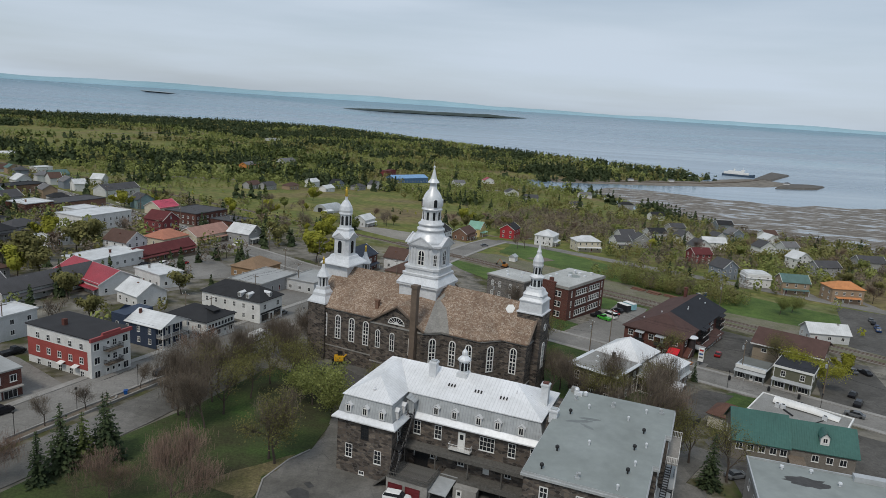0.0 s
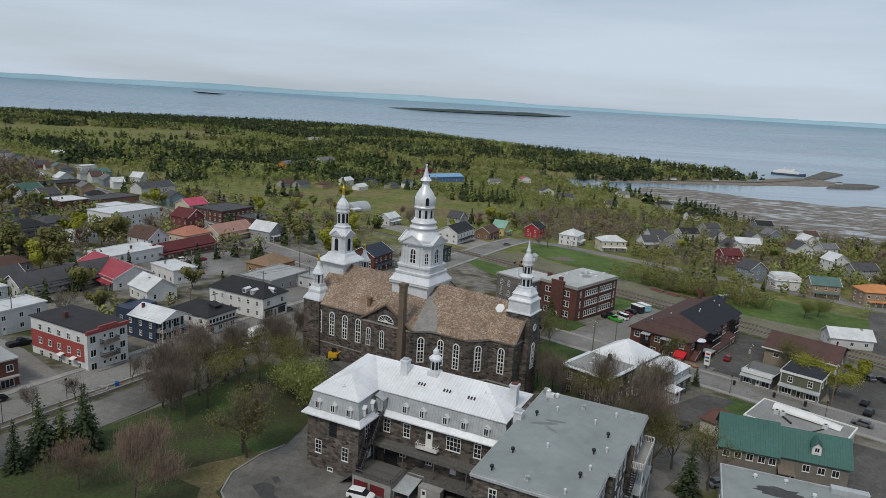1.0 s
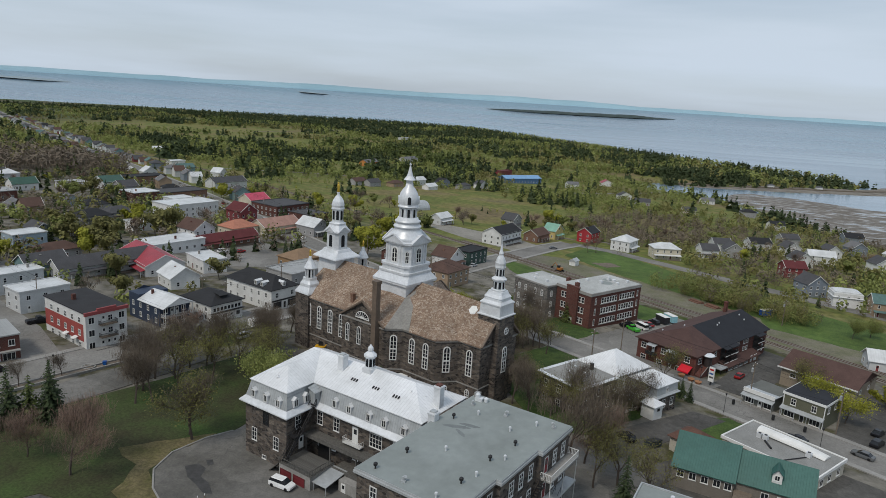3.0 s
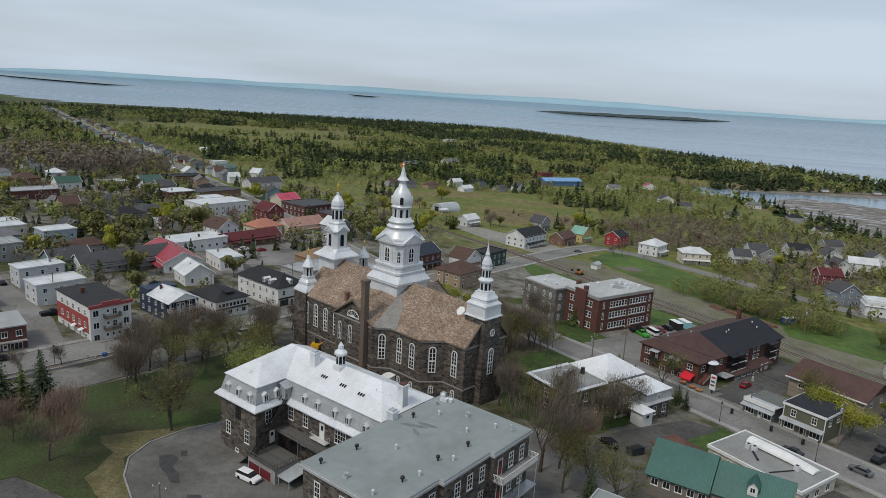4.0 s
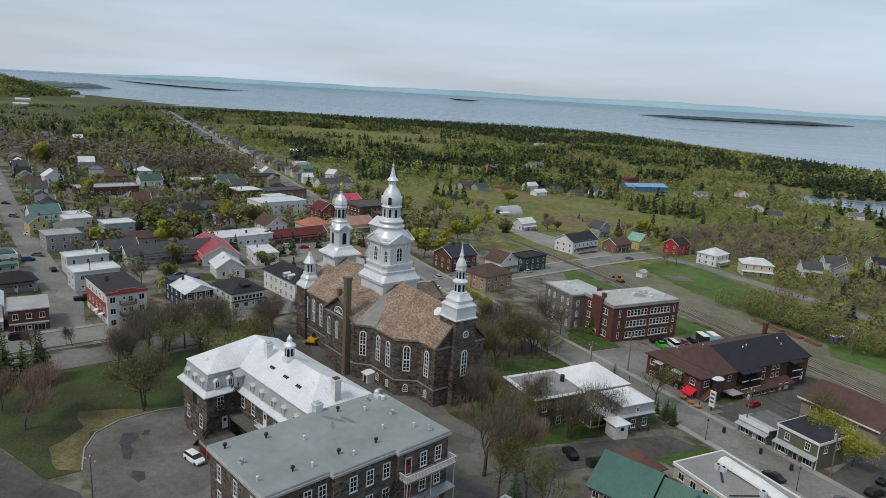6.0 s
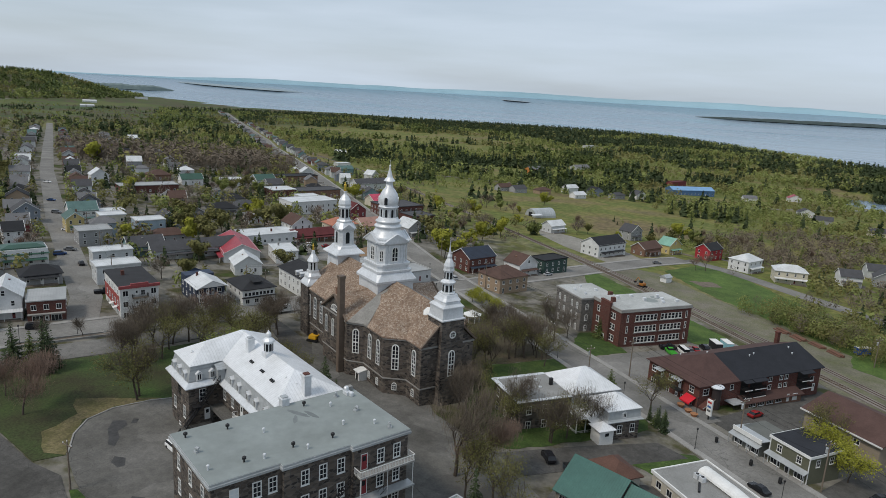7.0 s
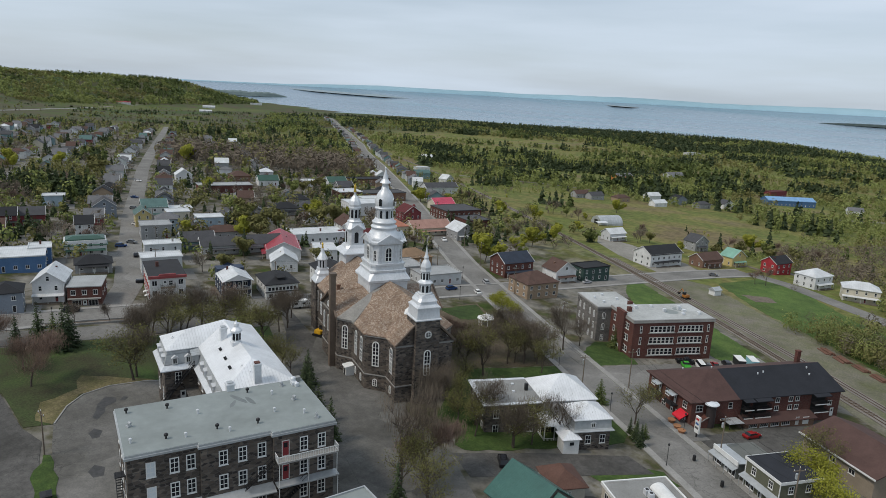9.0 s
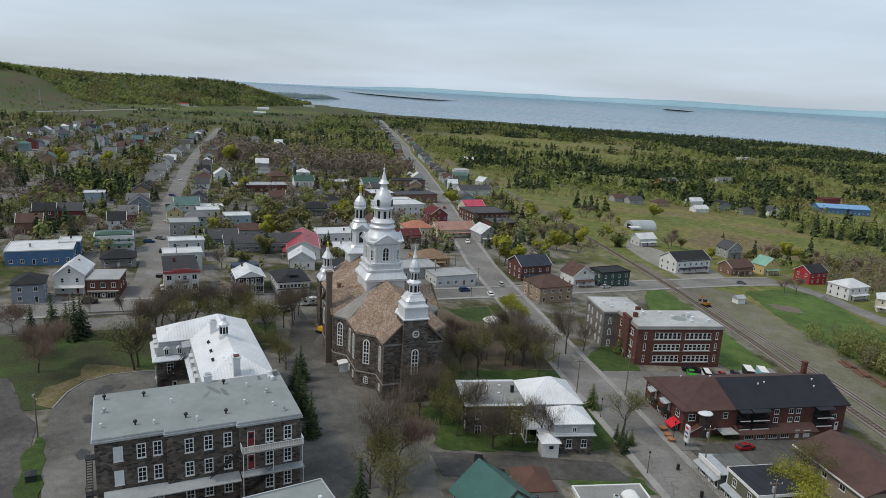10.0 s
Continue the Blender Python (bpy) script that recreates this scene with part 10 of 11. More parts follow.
# ---- woods and scrub out to the shore ----
def wood(name, label, spots, kind, mat, seed):
    """Many trees in one mesh: spots are (x, y, z, height, leaves)."""
    g = np.random.default_rng(seed)
    cs, ns, ss = [], [], []
    for x, y, z, h, n in spots:
        n = int(n)
        wide = g.uniform(0.85, 1.25) * (0.9 if kind == "fir" else 1.0)
        c, nn, s = crown_quads(g, n, kind)
        cs.append(c * np.array([[h * wide, h * wide, h]]) + np.array([[x, y, z]]))
        ns.append(nn)
        ss.append(s * h * math.sqrt(55 / max(n, 12)) * (0.75 if n > 95 else 1.0) * (1.5 if mat is TWIG else 1.1 if kind == "fir" else 0.95))
    ob = new(name, quads_mesh(name, np.concatenate(cs), np.concatenate(ns), np.concatenate(ss), (mat,), slim=0.2 if mat is TWIG else 0.85, loose=True))
    return tagged(ob, label, "trees", "", "stuff")


CLUMPS = [(-290, 720, 63, 26, 0.98), (-180, 800, 37, 22, 1), (-125, 930, 48, 25, 1.1), (-90, 1335, 75, 34, 0.49), (16, 640, 34, 20, 0.3), (-143, 528, 17, 9, 0.6), (15, 1400, 27, 25, 0),
          (280, 1310, 66, 24, 0), (-330, 1010, 36, 19, 0.9), (-180, 1130, 42, 17, 0.8), (-255, 600, 26, 14, 0.9), (120, 1240, 36, 16, 0.2), (-480, 1060, 36, 16, 0.7),
          (-300, 200, 46, 24, 0.3), (240, 735, 16, 12, 0), (178, 870, 26, 12, 0.5), (-700, 620, 40, 18, 0.5), (-890, 700, 60, 18, 0.5), (-420, 180, 30, 20, 0.3), (-460, 300, 24, 14, 0.6)]
FIELDS = [(-870, 1420, 330, 130, 0.30), (-640, 1250, 170, 75, 0.4), (-60, 455, 80, 34, 0.6), (-90, 530, 120, 40, 0.3), (-520, 1480, 60, 30, 0.5), (-30, 600, 40, 20, 0.1),
          (170, 730, 34, 60, 0.4), (60, 1120, 170, 28, 0.25), (180, 960, 60, 60, 0.3), (-140, 600, 40, 22, 0.4), (140, 268, 44, 20, -0.8), (-20, 800, 60, 34, 1.2), (-150, 585, 90, 34, 1.0), (-70, 640, 70, 30, 1.0)]
GROVES = [("green", (-510, 860, 150, 70, 0.9), 5, 8.5), ("green", (-430, 1500, 110, 80, 0.9), 8, 12), ("green", (-330, 1660, 130, 60, 1.0), 8, 12), ("green", (-215, 1740, 130, 60, 1.1), 8, 12),
          ("bud", (-375, 245, 50, 28, 0.6), 7, 11), ("brown", (-330, 150, 75, 40, 0.4), 8, 12), ("fir", (-205, 140, 26, 12, 0.5), 7, 11), ("brown", (-480, 200, 70, 40, 0.4), 7, 11), ("brown", (-440, 462, 115, 96, 0.3), 13, 19), ("bud", (-540, 640, 60, 26, 0.8), 8, 12), ("brown", (85, 500, 95, 48, 1.4), 6, 10), ("bud", (112, 295, 26, 16, -0.75), 5, 8.5)]
PATCH = 80.0
_cells = {}


def patch(x, y):
    """The stretch of ground that a spot belongs to, as three even random numbers."""
    x, y = x + 30 * noise.noise(Vector((x * 0.012, y * 0.012, 20.0))), y + 30 * noise.noise(Vector((x * 0.012, y * 0.012, 30.0)))
    i, j = int(x // PATCH), int(y // PATCH)
    best = None
    for a in (i - 1, i, i + 1):
        for b in (j - 1, j, j + 1):
            if (a, b) not in _cells:
                r = random.Random(a * 7919 + b * 104729)
                _cells[a, b] = ((a + r.random()) * PATCH, (b + r.random()) * PATCH, r.random(), r.random(), r.random())
            c = _cells[a, b]
            d = (c[0] - x) ** 2 + (c[1] - y) ** 2
            if best is None or d < best[0]:
                best = (d, c)
    return best[1][2:]


def in_oval(x, y, ovals, grow=1.0):
    for cx, cy, a, b, t in ovals:
        c, s = math.cos(t), math.sin(t)
        u, v = (x - cx) * c + (y - cy) * s, -(x - cx) * s + (y - cy) * c
        if (u / a) ** 2 + (v / b) ** 2 < grow:
            return True
    return False


def jitter_grid(g, step, lo, hi):
    """Uneven spots over the wedge of land between two distances."""
    n = int(2 * hi / step)
    k = np.arange(n) * step - hi
    gx, gy = np.meshgrid(k, k)
    px = (gx + g.uniform(-0.55, 0.55, gx.shape) * step).ravel() + 60
    py = (gy + g.uniform(-0.55, 0.55, gy.shape) * step).ravel() + 20
    r = np.hypot(px - 60, py - 20)
    a = np.degrees(np.arctan2(py - 20, px - 60))
    ok = (r >= lo) & (r < hi) & (a > 38) & (a < 178)
    px, py, r = px[ok], py[ok], r[ok]
    d = coast_distance(px, py)
    ok = d > 10
    return px[ok], py[ok], r[ok], d[ok]


def plant_woods():
    g = np.random.default_rng(5)
    bins = {k: [] for k in ("fir", "pine", "green", "bud", "brown", "yellow")}
    for step, lo, hi, q in ((6.8, 130, 480, 52), (8.5, 480, 760, 40), (11.5, 760, 1250, 28), (16.5, 1250, 2500, 16), (23.0, 2500, 3700, 12)):
        xs, ys, rs, ds = jitter_grid(g, step, lo, hi)
        zs = land_height(xs, ys)
        for x, y, z, d, rr in zip(xs, ys, zs, ds, rs):
            v1 = noise.noise(Vector((x * 0.006, y * 0.006, 0.0)))
            v3 = noise.noise(Vector((x * 0.022, y * 0.022, 7.0)))
            u = g.uniform()
            p1, p2, p3 = patch(x, y)
            rise = z - gz(x, y)
            hill = x < -1250 and rise > 9 and not (x > -2480 and y < 860) and not (y < 620 and rise < 40)
            plain = x < -1180 and not hill and d > 200 and y < -0.85 * x
            belt = (y > 1500 and d < 620 and x < -230) or (y > 1150 and d < 150) or (d < 330 and y > 1480)
            town = x < -45 and x > -1150 and y < 400 + 0.50 * (-x - 45) + 40 and y > -200
            if (y < 110 and x > -330) or (step > 20 and not hill):
                continue
            grove_here = next((gr for gr in GROVES if in_oval(x, y, (gr[1],))), None)
            if plain:
                if u > (0.5 if p2 < 0.45 and y > 0.5 * -x else 0.06 if p2 < 0.7 else 0.2):
                    continue
                k, h = ("green" if p1 < 0.4 else "bud" if p1 < 0.6 else "fir" if p1 < 0.8 else "brown"), g.uniform(5, 10)
            elif in_oval(x, y, CLUMPS):
                k, h = ("fir" if u < 0.6 else "pine" if u < 0.82 else "green"), g.uniform(9, 15) + (4 if y > 700 else 0)
                if not free_spot(x, y, 2):
                    continue
            elif grove_here:
                k, h = (grove_here[0] if u < 0.86 else "bud" if u < 0.94 else "pine"), g.uniform(grove_here[2], grove_here[3])
                if not free_spot(x, y, 0):
                    continue
            elif in_oval(x, y, FIELDS):
                if u > 0.035 or not free_spot(x, y, 2):
                    continue
                k, h = ("bud", "yellow", "fir")[int(g.integers(0, 3))], g.uniform(2.5, 5)
            elif town:
                if v3 < -0.45 or u > (0.62 if x > -300 else 0.8) or not free_spot(x, y, -1.2):
                    continue
                if seg_dist(x, y, STREET_A) < 26 or (seg_dist(x, y, STREET_A) < 60 and x > -135 and u > 0.1):
                    continue
                k = ("brown", "brown", "bud", "green", "fir", "bud", "fir")[int(g.integers(0, 7))]
                h = g.uniform(5.0, 10.5)
            elif hill:
                if v1 + v3 * 0.3 < -0.6:
                    continue
                k = "pine" if p1 < 0.3 + 0.2 * (y > 1500) else "green" if p1 < 0.8 else "bud"
                h = g.uniform(10, 16) * (1.3 if step > 20 else 1.0)
            elif belt:
                k = "fir" if p1 < (0.88 if x < -230 else 0.55) and u < 0.9 else "green" if u < 0.8 else "bud"
                h = g.uniform(11, 17)
                if d < 40 and u < 0.5:
                    continue
            elif x > 60 and y < 640:
                if y < 420 + 0.2 * max(0, 130 - x) and not (x > 95 and y > 300):
                    continue
                if p2 < 0.16 or v3 < -0.35 or not free_spot(x, y, 2.0):
                    continue
                k = ("brown" if p1 < 0.45 else "bud" if p1 < 0.8 else "green") if u < 0.6 else ("brown", "bud", "green", "fir")[int(g.integers(0, 4))]
                h = g.uniform(5, 9.5)
            elif y < 640 + 0.1 * abs(x):
                if x > -45 and y < 402:
                    continue
                if p2 < 0.3 or v3 < -0.15 or not free_spot(x, y, 2) or u > 0.45 + 0.5 * p3:
                    continue
                k = ("bud" if p1 < 0.4 else "brown" if p1 < 0.75 else "green") if u < 0.7 else ("yellow", "brown", "bud")[int(g.integers(0, 3))]
                h = g.uniform(2, 4) + 2.5 * p3
                if u < 0.03:
                    k, h = "fir", g.uniform(7, 11)
            else:
                if not free_spot(x, y, 5) or (p2 < 0.14 and u > 0.1) or v3 < -0.45:
                    continue
                k = "fir" if p1 < 0.12 else "pine" if p1 < 0.2 else "green" if p1 < 0.76 else "bud"
                if u > 0.84:
                    k = ("fir", "green", "bud", "green")[int(g.integers(0, 4))]
                h = g.uniform(10, 18) if k in ("fir", "pine") else g.uniform(5.5, 9) + 3 * p3 + (2 if step > 12 else 0)
            n = q * (2.0 if grove_here and step < 7 and not (k == "brown" and rr > 300) else 1.0) * (0.75 if k in ("fir", "pine") else 1.0) * (0.7 if h < 5 else 1.0)
            bins[k].append((x, y, z - 0.3, h, max(8, n)))
            if step > 10 and (k in ("fir", "pine") or hill):
                for _ in range(2 if step > 12 else 1):
                    bins[k].append((x + g.uniform(-0.6, 0.6) * step, y + g.uniform(-0.6, 0.6) * step, z - 0.3, h * g.uniform(0.8, 1.1), max(7, n * 0.55)))
    # scrub along the railway and behind the meadow
    for _ in range(130):
        x = g.uniform(60, 215)
        y = g.uniform(270, 420)
        off = (x - 60) * 0.86 + (y - 372)
        if -8 < off < 60 and free_spot(x, y, 2.0):
            bins[("brown", "bud", "brown", "green")[int(g.integers(0, 4))]].append((x, y, gz(x, y) - 0.3, g.uniform(4, 7.5), 110))
    for _ in range(210):
        s = g.uniform(0.18, 0.56)
        x, y = lerp(70, 170, s) + g.normal(0, 6), lerp(322, 244, s) + g.normal(0, 6)
        bins[("green", "brown", "bud", "bud", "green")[int(g.integers(0, 5))]].append((x, y, gz(x, y) - 0.3, g.uniform(5, 9), 190))
    names = dict(fir=("spruce_wood", "dense dark spruce woods", "fir", NEEDLE), pine=("pine_wood", "green pine and larch woods", "fir", NEEDLE_MID), green=("green_wood", "young green deciduous woods", "round", GREEN),
                 bud=("budding_wood", "budding yellow-green deciduous scrub", "round", BUD), brown=("bare_wood", "bare brown deciduous scrub", "round", TWIG), yellow=("yellow_wood", "bright yellow-green spring bushes", "round", YELLOW))
    for i, (k, (nm, lab, shape, mat)) in enumerate(names.items()):
        wood(nm, lab, bins[k], shape, mat, 40 + i)


plant_woods()

# ---- island, tidal flats, harbour ----
def island(name, label, pts, height, seed, dark=(0.12, 0.16, 0.16), light=(0.16, 0.20, 0.195)):
    bm = bmesh.new()
    g = random.Random(seed)
    n = 80
    # dark and light already include the air haze over the woods
    m = leaf_material("haze_tinted_woods", dark, light, 1.0, 0.0)
    (ax, ay), (bx, by) = pts
    dx, dy = bx - ax, by - ay
    ln = math.hypot(dx, dy)
    px, py = -dy / ln, dx / ln
    rings = []
    for k in range(n + 1):
        t = k / n
        env = min(1, 4 * t, 5 * (1 - t)) ** 0.7
        h = height * env * (0.75 + 0.35 * noise.noise(Vector((t * 6, seed, 0))) + 0.12 * g.random())
        w = 60 * env + 3
        x, y = ax + dx * t, ay + dy * t
        b = float(sea_height(np.array(x), np.array(y)))
        rings.append([(x - px * w, y - py * w, b - 2), (x - px * w * 0.8, y - py * w * 0.8, b + h * 0.7), (x, y, b + h), (x + px * w, y + py * w, b - 2)])
    loft(bm, rings)
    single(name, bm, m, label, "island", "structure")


island("island", "long low dark wooded island in the river", ((-640, 4480), (560, 4600)), 17, 3, (0.04, 0.058, 0.06), (0.07, 0.09, 0.088))
# Land farther out gets paler, bluer pairs: haze painted into the colour.
island("island", "thin far islet paled by haze in its colour", ((-1900, 4380), (-1690, 4430)), 1.2, 5, (0.27, 0.32, 0.35), (0.31, 0.36, 0.39))
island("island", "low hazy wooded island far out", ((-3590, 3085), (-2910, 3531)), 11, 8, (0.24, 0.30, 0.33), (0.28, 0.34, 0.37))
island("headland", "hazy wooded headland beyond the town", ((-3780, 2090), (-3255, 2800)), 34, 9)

FLATS = bpy.data.materials.new("tidal_flats")
FLATS.use_nodes = True


def flats_material():
    nt = FLATS.node_tree
    b = nt.nodes["Principled BSDF"]
    tc = nt.nodes.new("ShaderNodeTexCoord")
    mp = node(nt, "Mapping", Scale=(0.6, 1.4, 1), Rotation=(0, 0, 0.6))
    nt.links.new(tc.outputs["Object"], mp.inputs["Vector"])
    n = node(nt, "TexNoise", Scale=0.05, Detail=7.0, Roughness=0.68)
    nt.links.new(mp.outputs["Vector"], n.inputs["Vector"])
    r = nt.nodes.new("ShaderNodeValToRGB")
    for e, (p, c) in zip([r.color_ramp.elements[0], r.color_ramp.elements[1], r.color_ramp.elements.new(0.5), r.color_ramp.elements.new(0.56)],
                         [(0.36, (0.25, 0.28, 0.31)), (0.75, (0.20, 0.165, 0.125)), (0.43, (0.20, 0.175, 0.145)), (0.55, (0.10, 0.085, 0.066))]):
        e.position, e.color = p, rgba(c)
    nt.links.new(n.outputs["Fac"], r.inputs["Fac"])
    nt.links.new(r.outputs["Color"], b.inputs["Base Color"])
    mr = node(nt, "MapRange", From_Min=0.42, From_Max=0.5, To_Min=0.2, To_Max=0.9)
    nt.links.new(n.outputs["Fac"], mr.inputs["Value"])
    nt.links.new(mr.outputs["Result"], b.inputs["Roughness"])


flats_material()


def shore():
    bm = bmesh.new()
    pts = [(225, 985), (250, 1040), (280, 1068), (333, 1050), (372, 1022), (410, 985), (449, 990), (478, 962), (507, 955), (550, 985), (593, 975), (680, 1010), (800, 960), (900, 700), (1100, 400), (1500, 0), (1500, -280), (800, 170), (520, 400), (395, 520), (345, 595), (295, 660), (270, 760)]
    prism(bm, pts[::-1], SEA - 2, SEA + 0.25)
    single("tidal_flat", bm, FLATS, "wet mottled tidal flats of mud, weed and stones", "shore", "structure")
    # gravel bar, causeway and the two quays
    gravel = material("wet_brown_gravel", (0.13, 0.115, 0.095), (0.24, 0.215, 0.18), 0.06, 0.9, 0.3)
    rock = material("dark_rock", (0.075, 0.07, 0.064), (0.16, 0.15, 0.135), 0.3, 0.95, 0.4)
    bar = [(190, 1098), (250, 1112), (310, 1130), (370, 1148), (410, 1168), (470, 1186), (543, 1226), (585, 1236), (622, 1262), (668, 1300), (690, 1345), (668, 1396), (640, 1402), (600, 1376), (560, 1345), (520, 1290), (460, 1262), (300, 1195), (190, 1140)]
    bm = bmesh.new()
    loft(bm, [[(x, y, z) for x, y in offset(bar, o)] for o, z in ((14, SEA - 2), (6, SEA - 0.1), (-4, SEA + 0.8), (-9, SEA + 1.2))])
    bmesh.ops.recalc_face_normals(bm, faces=bm.faces)
    single("gravel_bar", bm, gravel, "brown gravel bar beside the harbour at low tide", "shore", "structure")
    bm = bmesh.new()
    ribbon_pts = [(160, 1110), (300, 1160), (400, 1196), (480, 1228), (560, 1290), (640, 1372)]
    for a, b in zip(ribbon_pts, ribbon_pts[1:]):
        d = Vector((b[0] - a[0], b[1] - a[1], 0)).normalized()
        nrm = Vector((-d.y, d.x, 0)) * 4.5
        A, B = Vector((*a, SEA - 2)), Vector((*b, SEA - 2))
        prism(bm, [(A - nrm)[:2], (B - nrm)[:2], (B + nrm)[:2], (A + nrm)[:2]], SEA - 2, SEA + 2.3)
    single("causeway", bm, DIRT, "pale gravel causeway road along the bar", "road", "structure")
    bm = bmesh.new()
    loft(bm, [[(x, y, z) for x, y in offset([(645, 1392), (672, 1382), (798, 1560), (784, 1612)], o)] for o, z in ((5, SEA - 2), (0, SEA + 3.2), (-2, SEA + 3.4))])
    bmesh.ops.recalc_face_normals(bm, faces=bm.faces)
    single("breakwater", bm, rock, "dark stone breakwater with a paved top", "breakwater", "structure")
    bm = bmesh.new()
    loft(bm, [[(x, y, z) for x, y in offset([(612, 1228), (652, 1236), (700, 1258), (742, 1312), (722, 1330), (672, 1312)], o)] for o, z in ((5, SEA - 2), (0, SEA + 2.8), (-2, SEA + 3.0))])
    bmesh.ops.recalc_face_normals(bm, faces=bm.faces)
    single("pier", bm, rock, "low pier of dark rocks", "pier", "structure")
    f = thing("ferry", "white ferry with a dark hull moored at the pier", "ship", 640, 1462, SEA, -29)
    bm = bmesh.new()
    loft(bm, [[(x, -6.5 * w, 0), (x, 6.5 * w, 0), (x, 7 * w, h), (x, -7 * w, h)] for x, w, h in ((-31, 0.85, 4.5), (-26, 1, 4.2), (20, 1, 4.4), (29, 0.55, 5.5), (34, 0.08, 6.4))])
    bmesh.ops.recalc_face_normals(bm, faces=bm.faces)
    part("hull", bm, paint((0.05, 0.08, 0.12)), f)
    bm = bmesh.new()
    box(bm, -28, 22, -6, 6, 4.2, 8.5)
    box(bm, -20, 12, -5.4, 5.4, 8.5, 11.2)
    box(bm, 6, 13, -5, 5, 11.2, 14)
    part("superstructure", bm, WHITE, f)
    bm = bmesh.new()
    spin(bm, [(1.6, 11), (1.4, 15.5)], 10, -8, 0)
    rod(bm, (9, 0, 14), (9, 0, 19), 0.25)
    part("funnel", bm, WHITE, f)
    # small port sheds and lamps on the spit
    for x, y in ((330, 1172), (410, 1202), (660, 1290)):
        s = thing("port_shed", "small white port shed", "shed", x, y, SEA + 2.8, 20)
        bm = bmesh.new()
        box(bm, -5, 5, -3, 3, 0, 3.2)
        part("wall", bm, WHITE, s)
        bm = bmesh.new()
        hip(bm, -5.5, 5.5, -3.5, 3.5, 3.2, 4.8, 2.5)
        part("roof", bm, roofing((0.1, 0.1, 0.11)), s)


shore()

# mast on the hill
_m = thing("radio_mast", "thin lattice radio mast on the hill", "mast", -1760, 640, 0)
_z = float(land_height(-1760.0, 640.0))
_m.matrix_basis = pose(-1760, 640, _z)
_bm = bmesh.new()
for _a in range(3):
    rod(_bm, (2.2 * math.cos(_a * 2.094), 2.2 * math.sin(_a * 2.094), -1), (0.2 * math.cos(_a * 2.094), 0.2 * math.sin(_a * 2.094), 48), 0.28, 0.15, 4)
for _k in range(12):
    _h = _k * 4.0
    _r = 2.2 - 2.0 * _h / 48
    spin(_bm, [(_r, _h), (_r, _h + 0.3)], 3)
part("lattice", _bm, ROOF_GREY_METAL, _m)

# ---- cars, poles, lamps and small things ----
def car_mesh(ln, wd, ht, kind):
    """Body and glass of a vehicle lying along x, wheels apart."""
    body, glass = bmesh.new(), bmesh.new()
    b = 0.62 * ht if kind in ("sedan", "suv", "pickup") else 0.55 * ht
    f, r = ln / 2, -ln / 2
    rows = [(r, 0.86, 0.42, b * 0.92), (r + 0.12, 0.97, 0.28, b), (r + 0.9, 1.0, 0.24, b * 1.02), (f - 1.2, 1.0, 0.24, b), (f - 0.25, 0.95, 0.28, b * 0.86), (f, 0.82, 0.4, b * 0.7)]
    loft(body, [[(x, -wd / 2 * k, z0), (x, wd / 2 * k, z0), (x, wd / 2 * k, (z0 + z1) * 0.55), (x, wd / 2 * k * 0.93, z1), (x, -wd / 2 * k * 0.93, z1), (x, -wd / 2 * k, (z0 + z1) * 0.55)] for x, k, z0, z1 in rows])
    if kind == "pickup":
        a0, a1, t0, t1 = -0.35, f - 1.15, -0.1, f - 1.75
    elif kind == "van":
        a0, a1, t0, t1 = r + 0.05, f - 0.45, r + 0.15, f - 1.2
    elif kind == "suv":
        a0, a1, t0, t1 = r + 0.1, f - 1.0, r + 0.5, f - 1.75
    else:
        a0, a1, t0, t1 = r + 0.55, f - 1.15, r + 1.25, f - 1.95
    w0, w1 = wd / 2 * 0.9, wd / 2 * 0.76
    m = ht - 0.09
    loft(glass, [[(a0, -w0, b - 0.02), (a1, -w0, b - 0.02), (a1, w0, b - 0.02), (a0, w0, b - 0.02)], [(t0, -w1, m), (t1, -w1, m), (t1, w1, m), (t0, w1, m)]])
    loft(body, [[(t0 - 0.05, -w1 - 0.02, m), (t1 + 0.05, -w1 - 0.02, m), (t1 + 0.05, w1 + 0.02, m), (t0 - 0.05, w1 + 0.02, m)], [(t0 + 0.1, -w1 + 0.1, ht), (t1 - 0.1, -w1 + 0.1, ht), (t1 - 0.1, w1 - 0.1, ht), (t0 + 0.1, w1 - 0.1, ht)]])
    for bm in (body, glass):
        bmesh.ops.recalc_face_normals(bm, faces=bm.faces)
    return body, glass


def wheel_mesh():
    bm = bmesh.new()
    rod(bm, (0, -0.11, 0.33), (0, 0.11, 0.33), 0.33, 0.33, 12)
    return to_mesh("wheel", bm, BLACK)


def light_mesh():
    bm = bmesh.new()
    box(bm, -0.04, 0.04, -0.16, 0.16, -0.07, 0.07)
    return to_mesh("headlight", bm, WHITE)


WHEEL, HEADLIGHT = wheel_mesh(), light_mesh()
SIZES = dict(sedan=(4.6, 1.8, 1.45), suv=(4.6, 1.88, 1.68), pickup=(5.5, 1.98, 1.85), van=(5.4, 2.0, 2.2))
COLOURS = dict(white=(0.78, 0.78, 0.77), black=(0.015, 0.015, 0.018), grey=(0.12, 0.125, 0.13), silver=(0.42, 0.43, 0.44), red=(0.28, 0.016, 0.016), blue=(0.02, 0.05, 0.14), green=(0.06, 0.36, 0.04), tan=(0.3, 0.26, 0.2))
_cars = {}


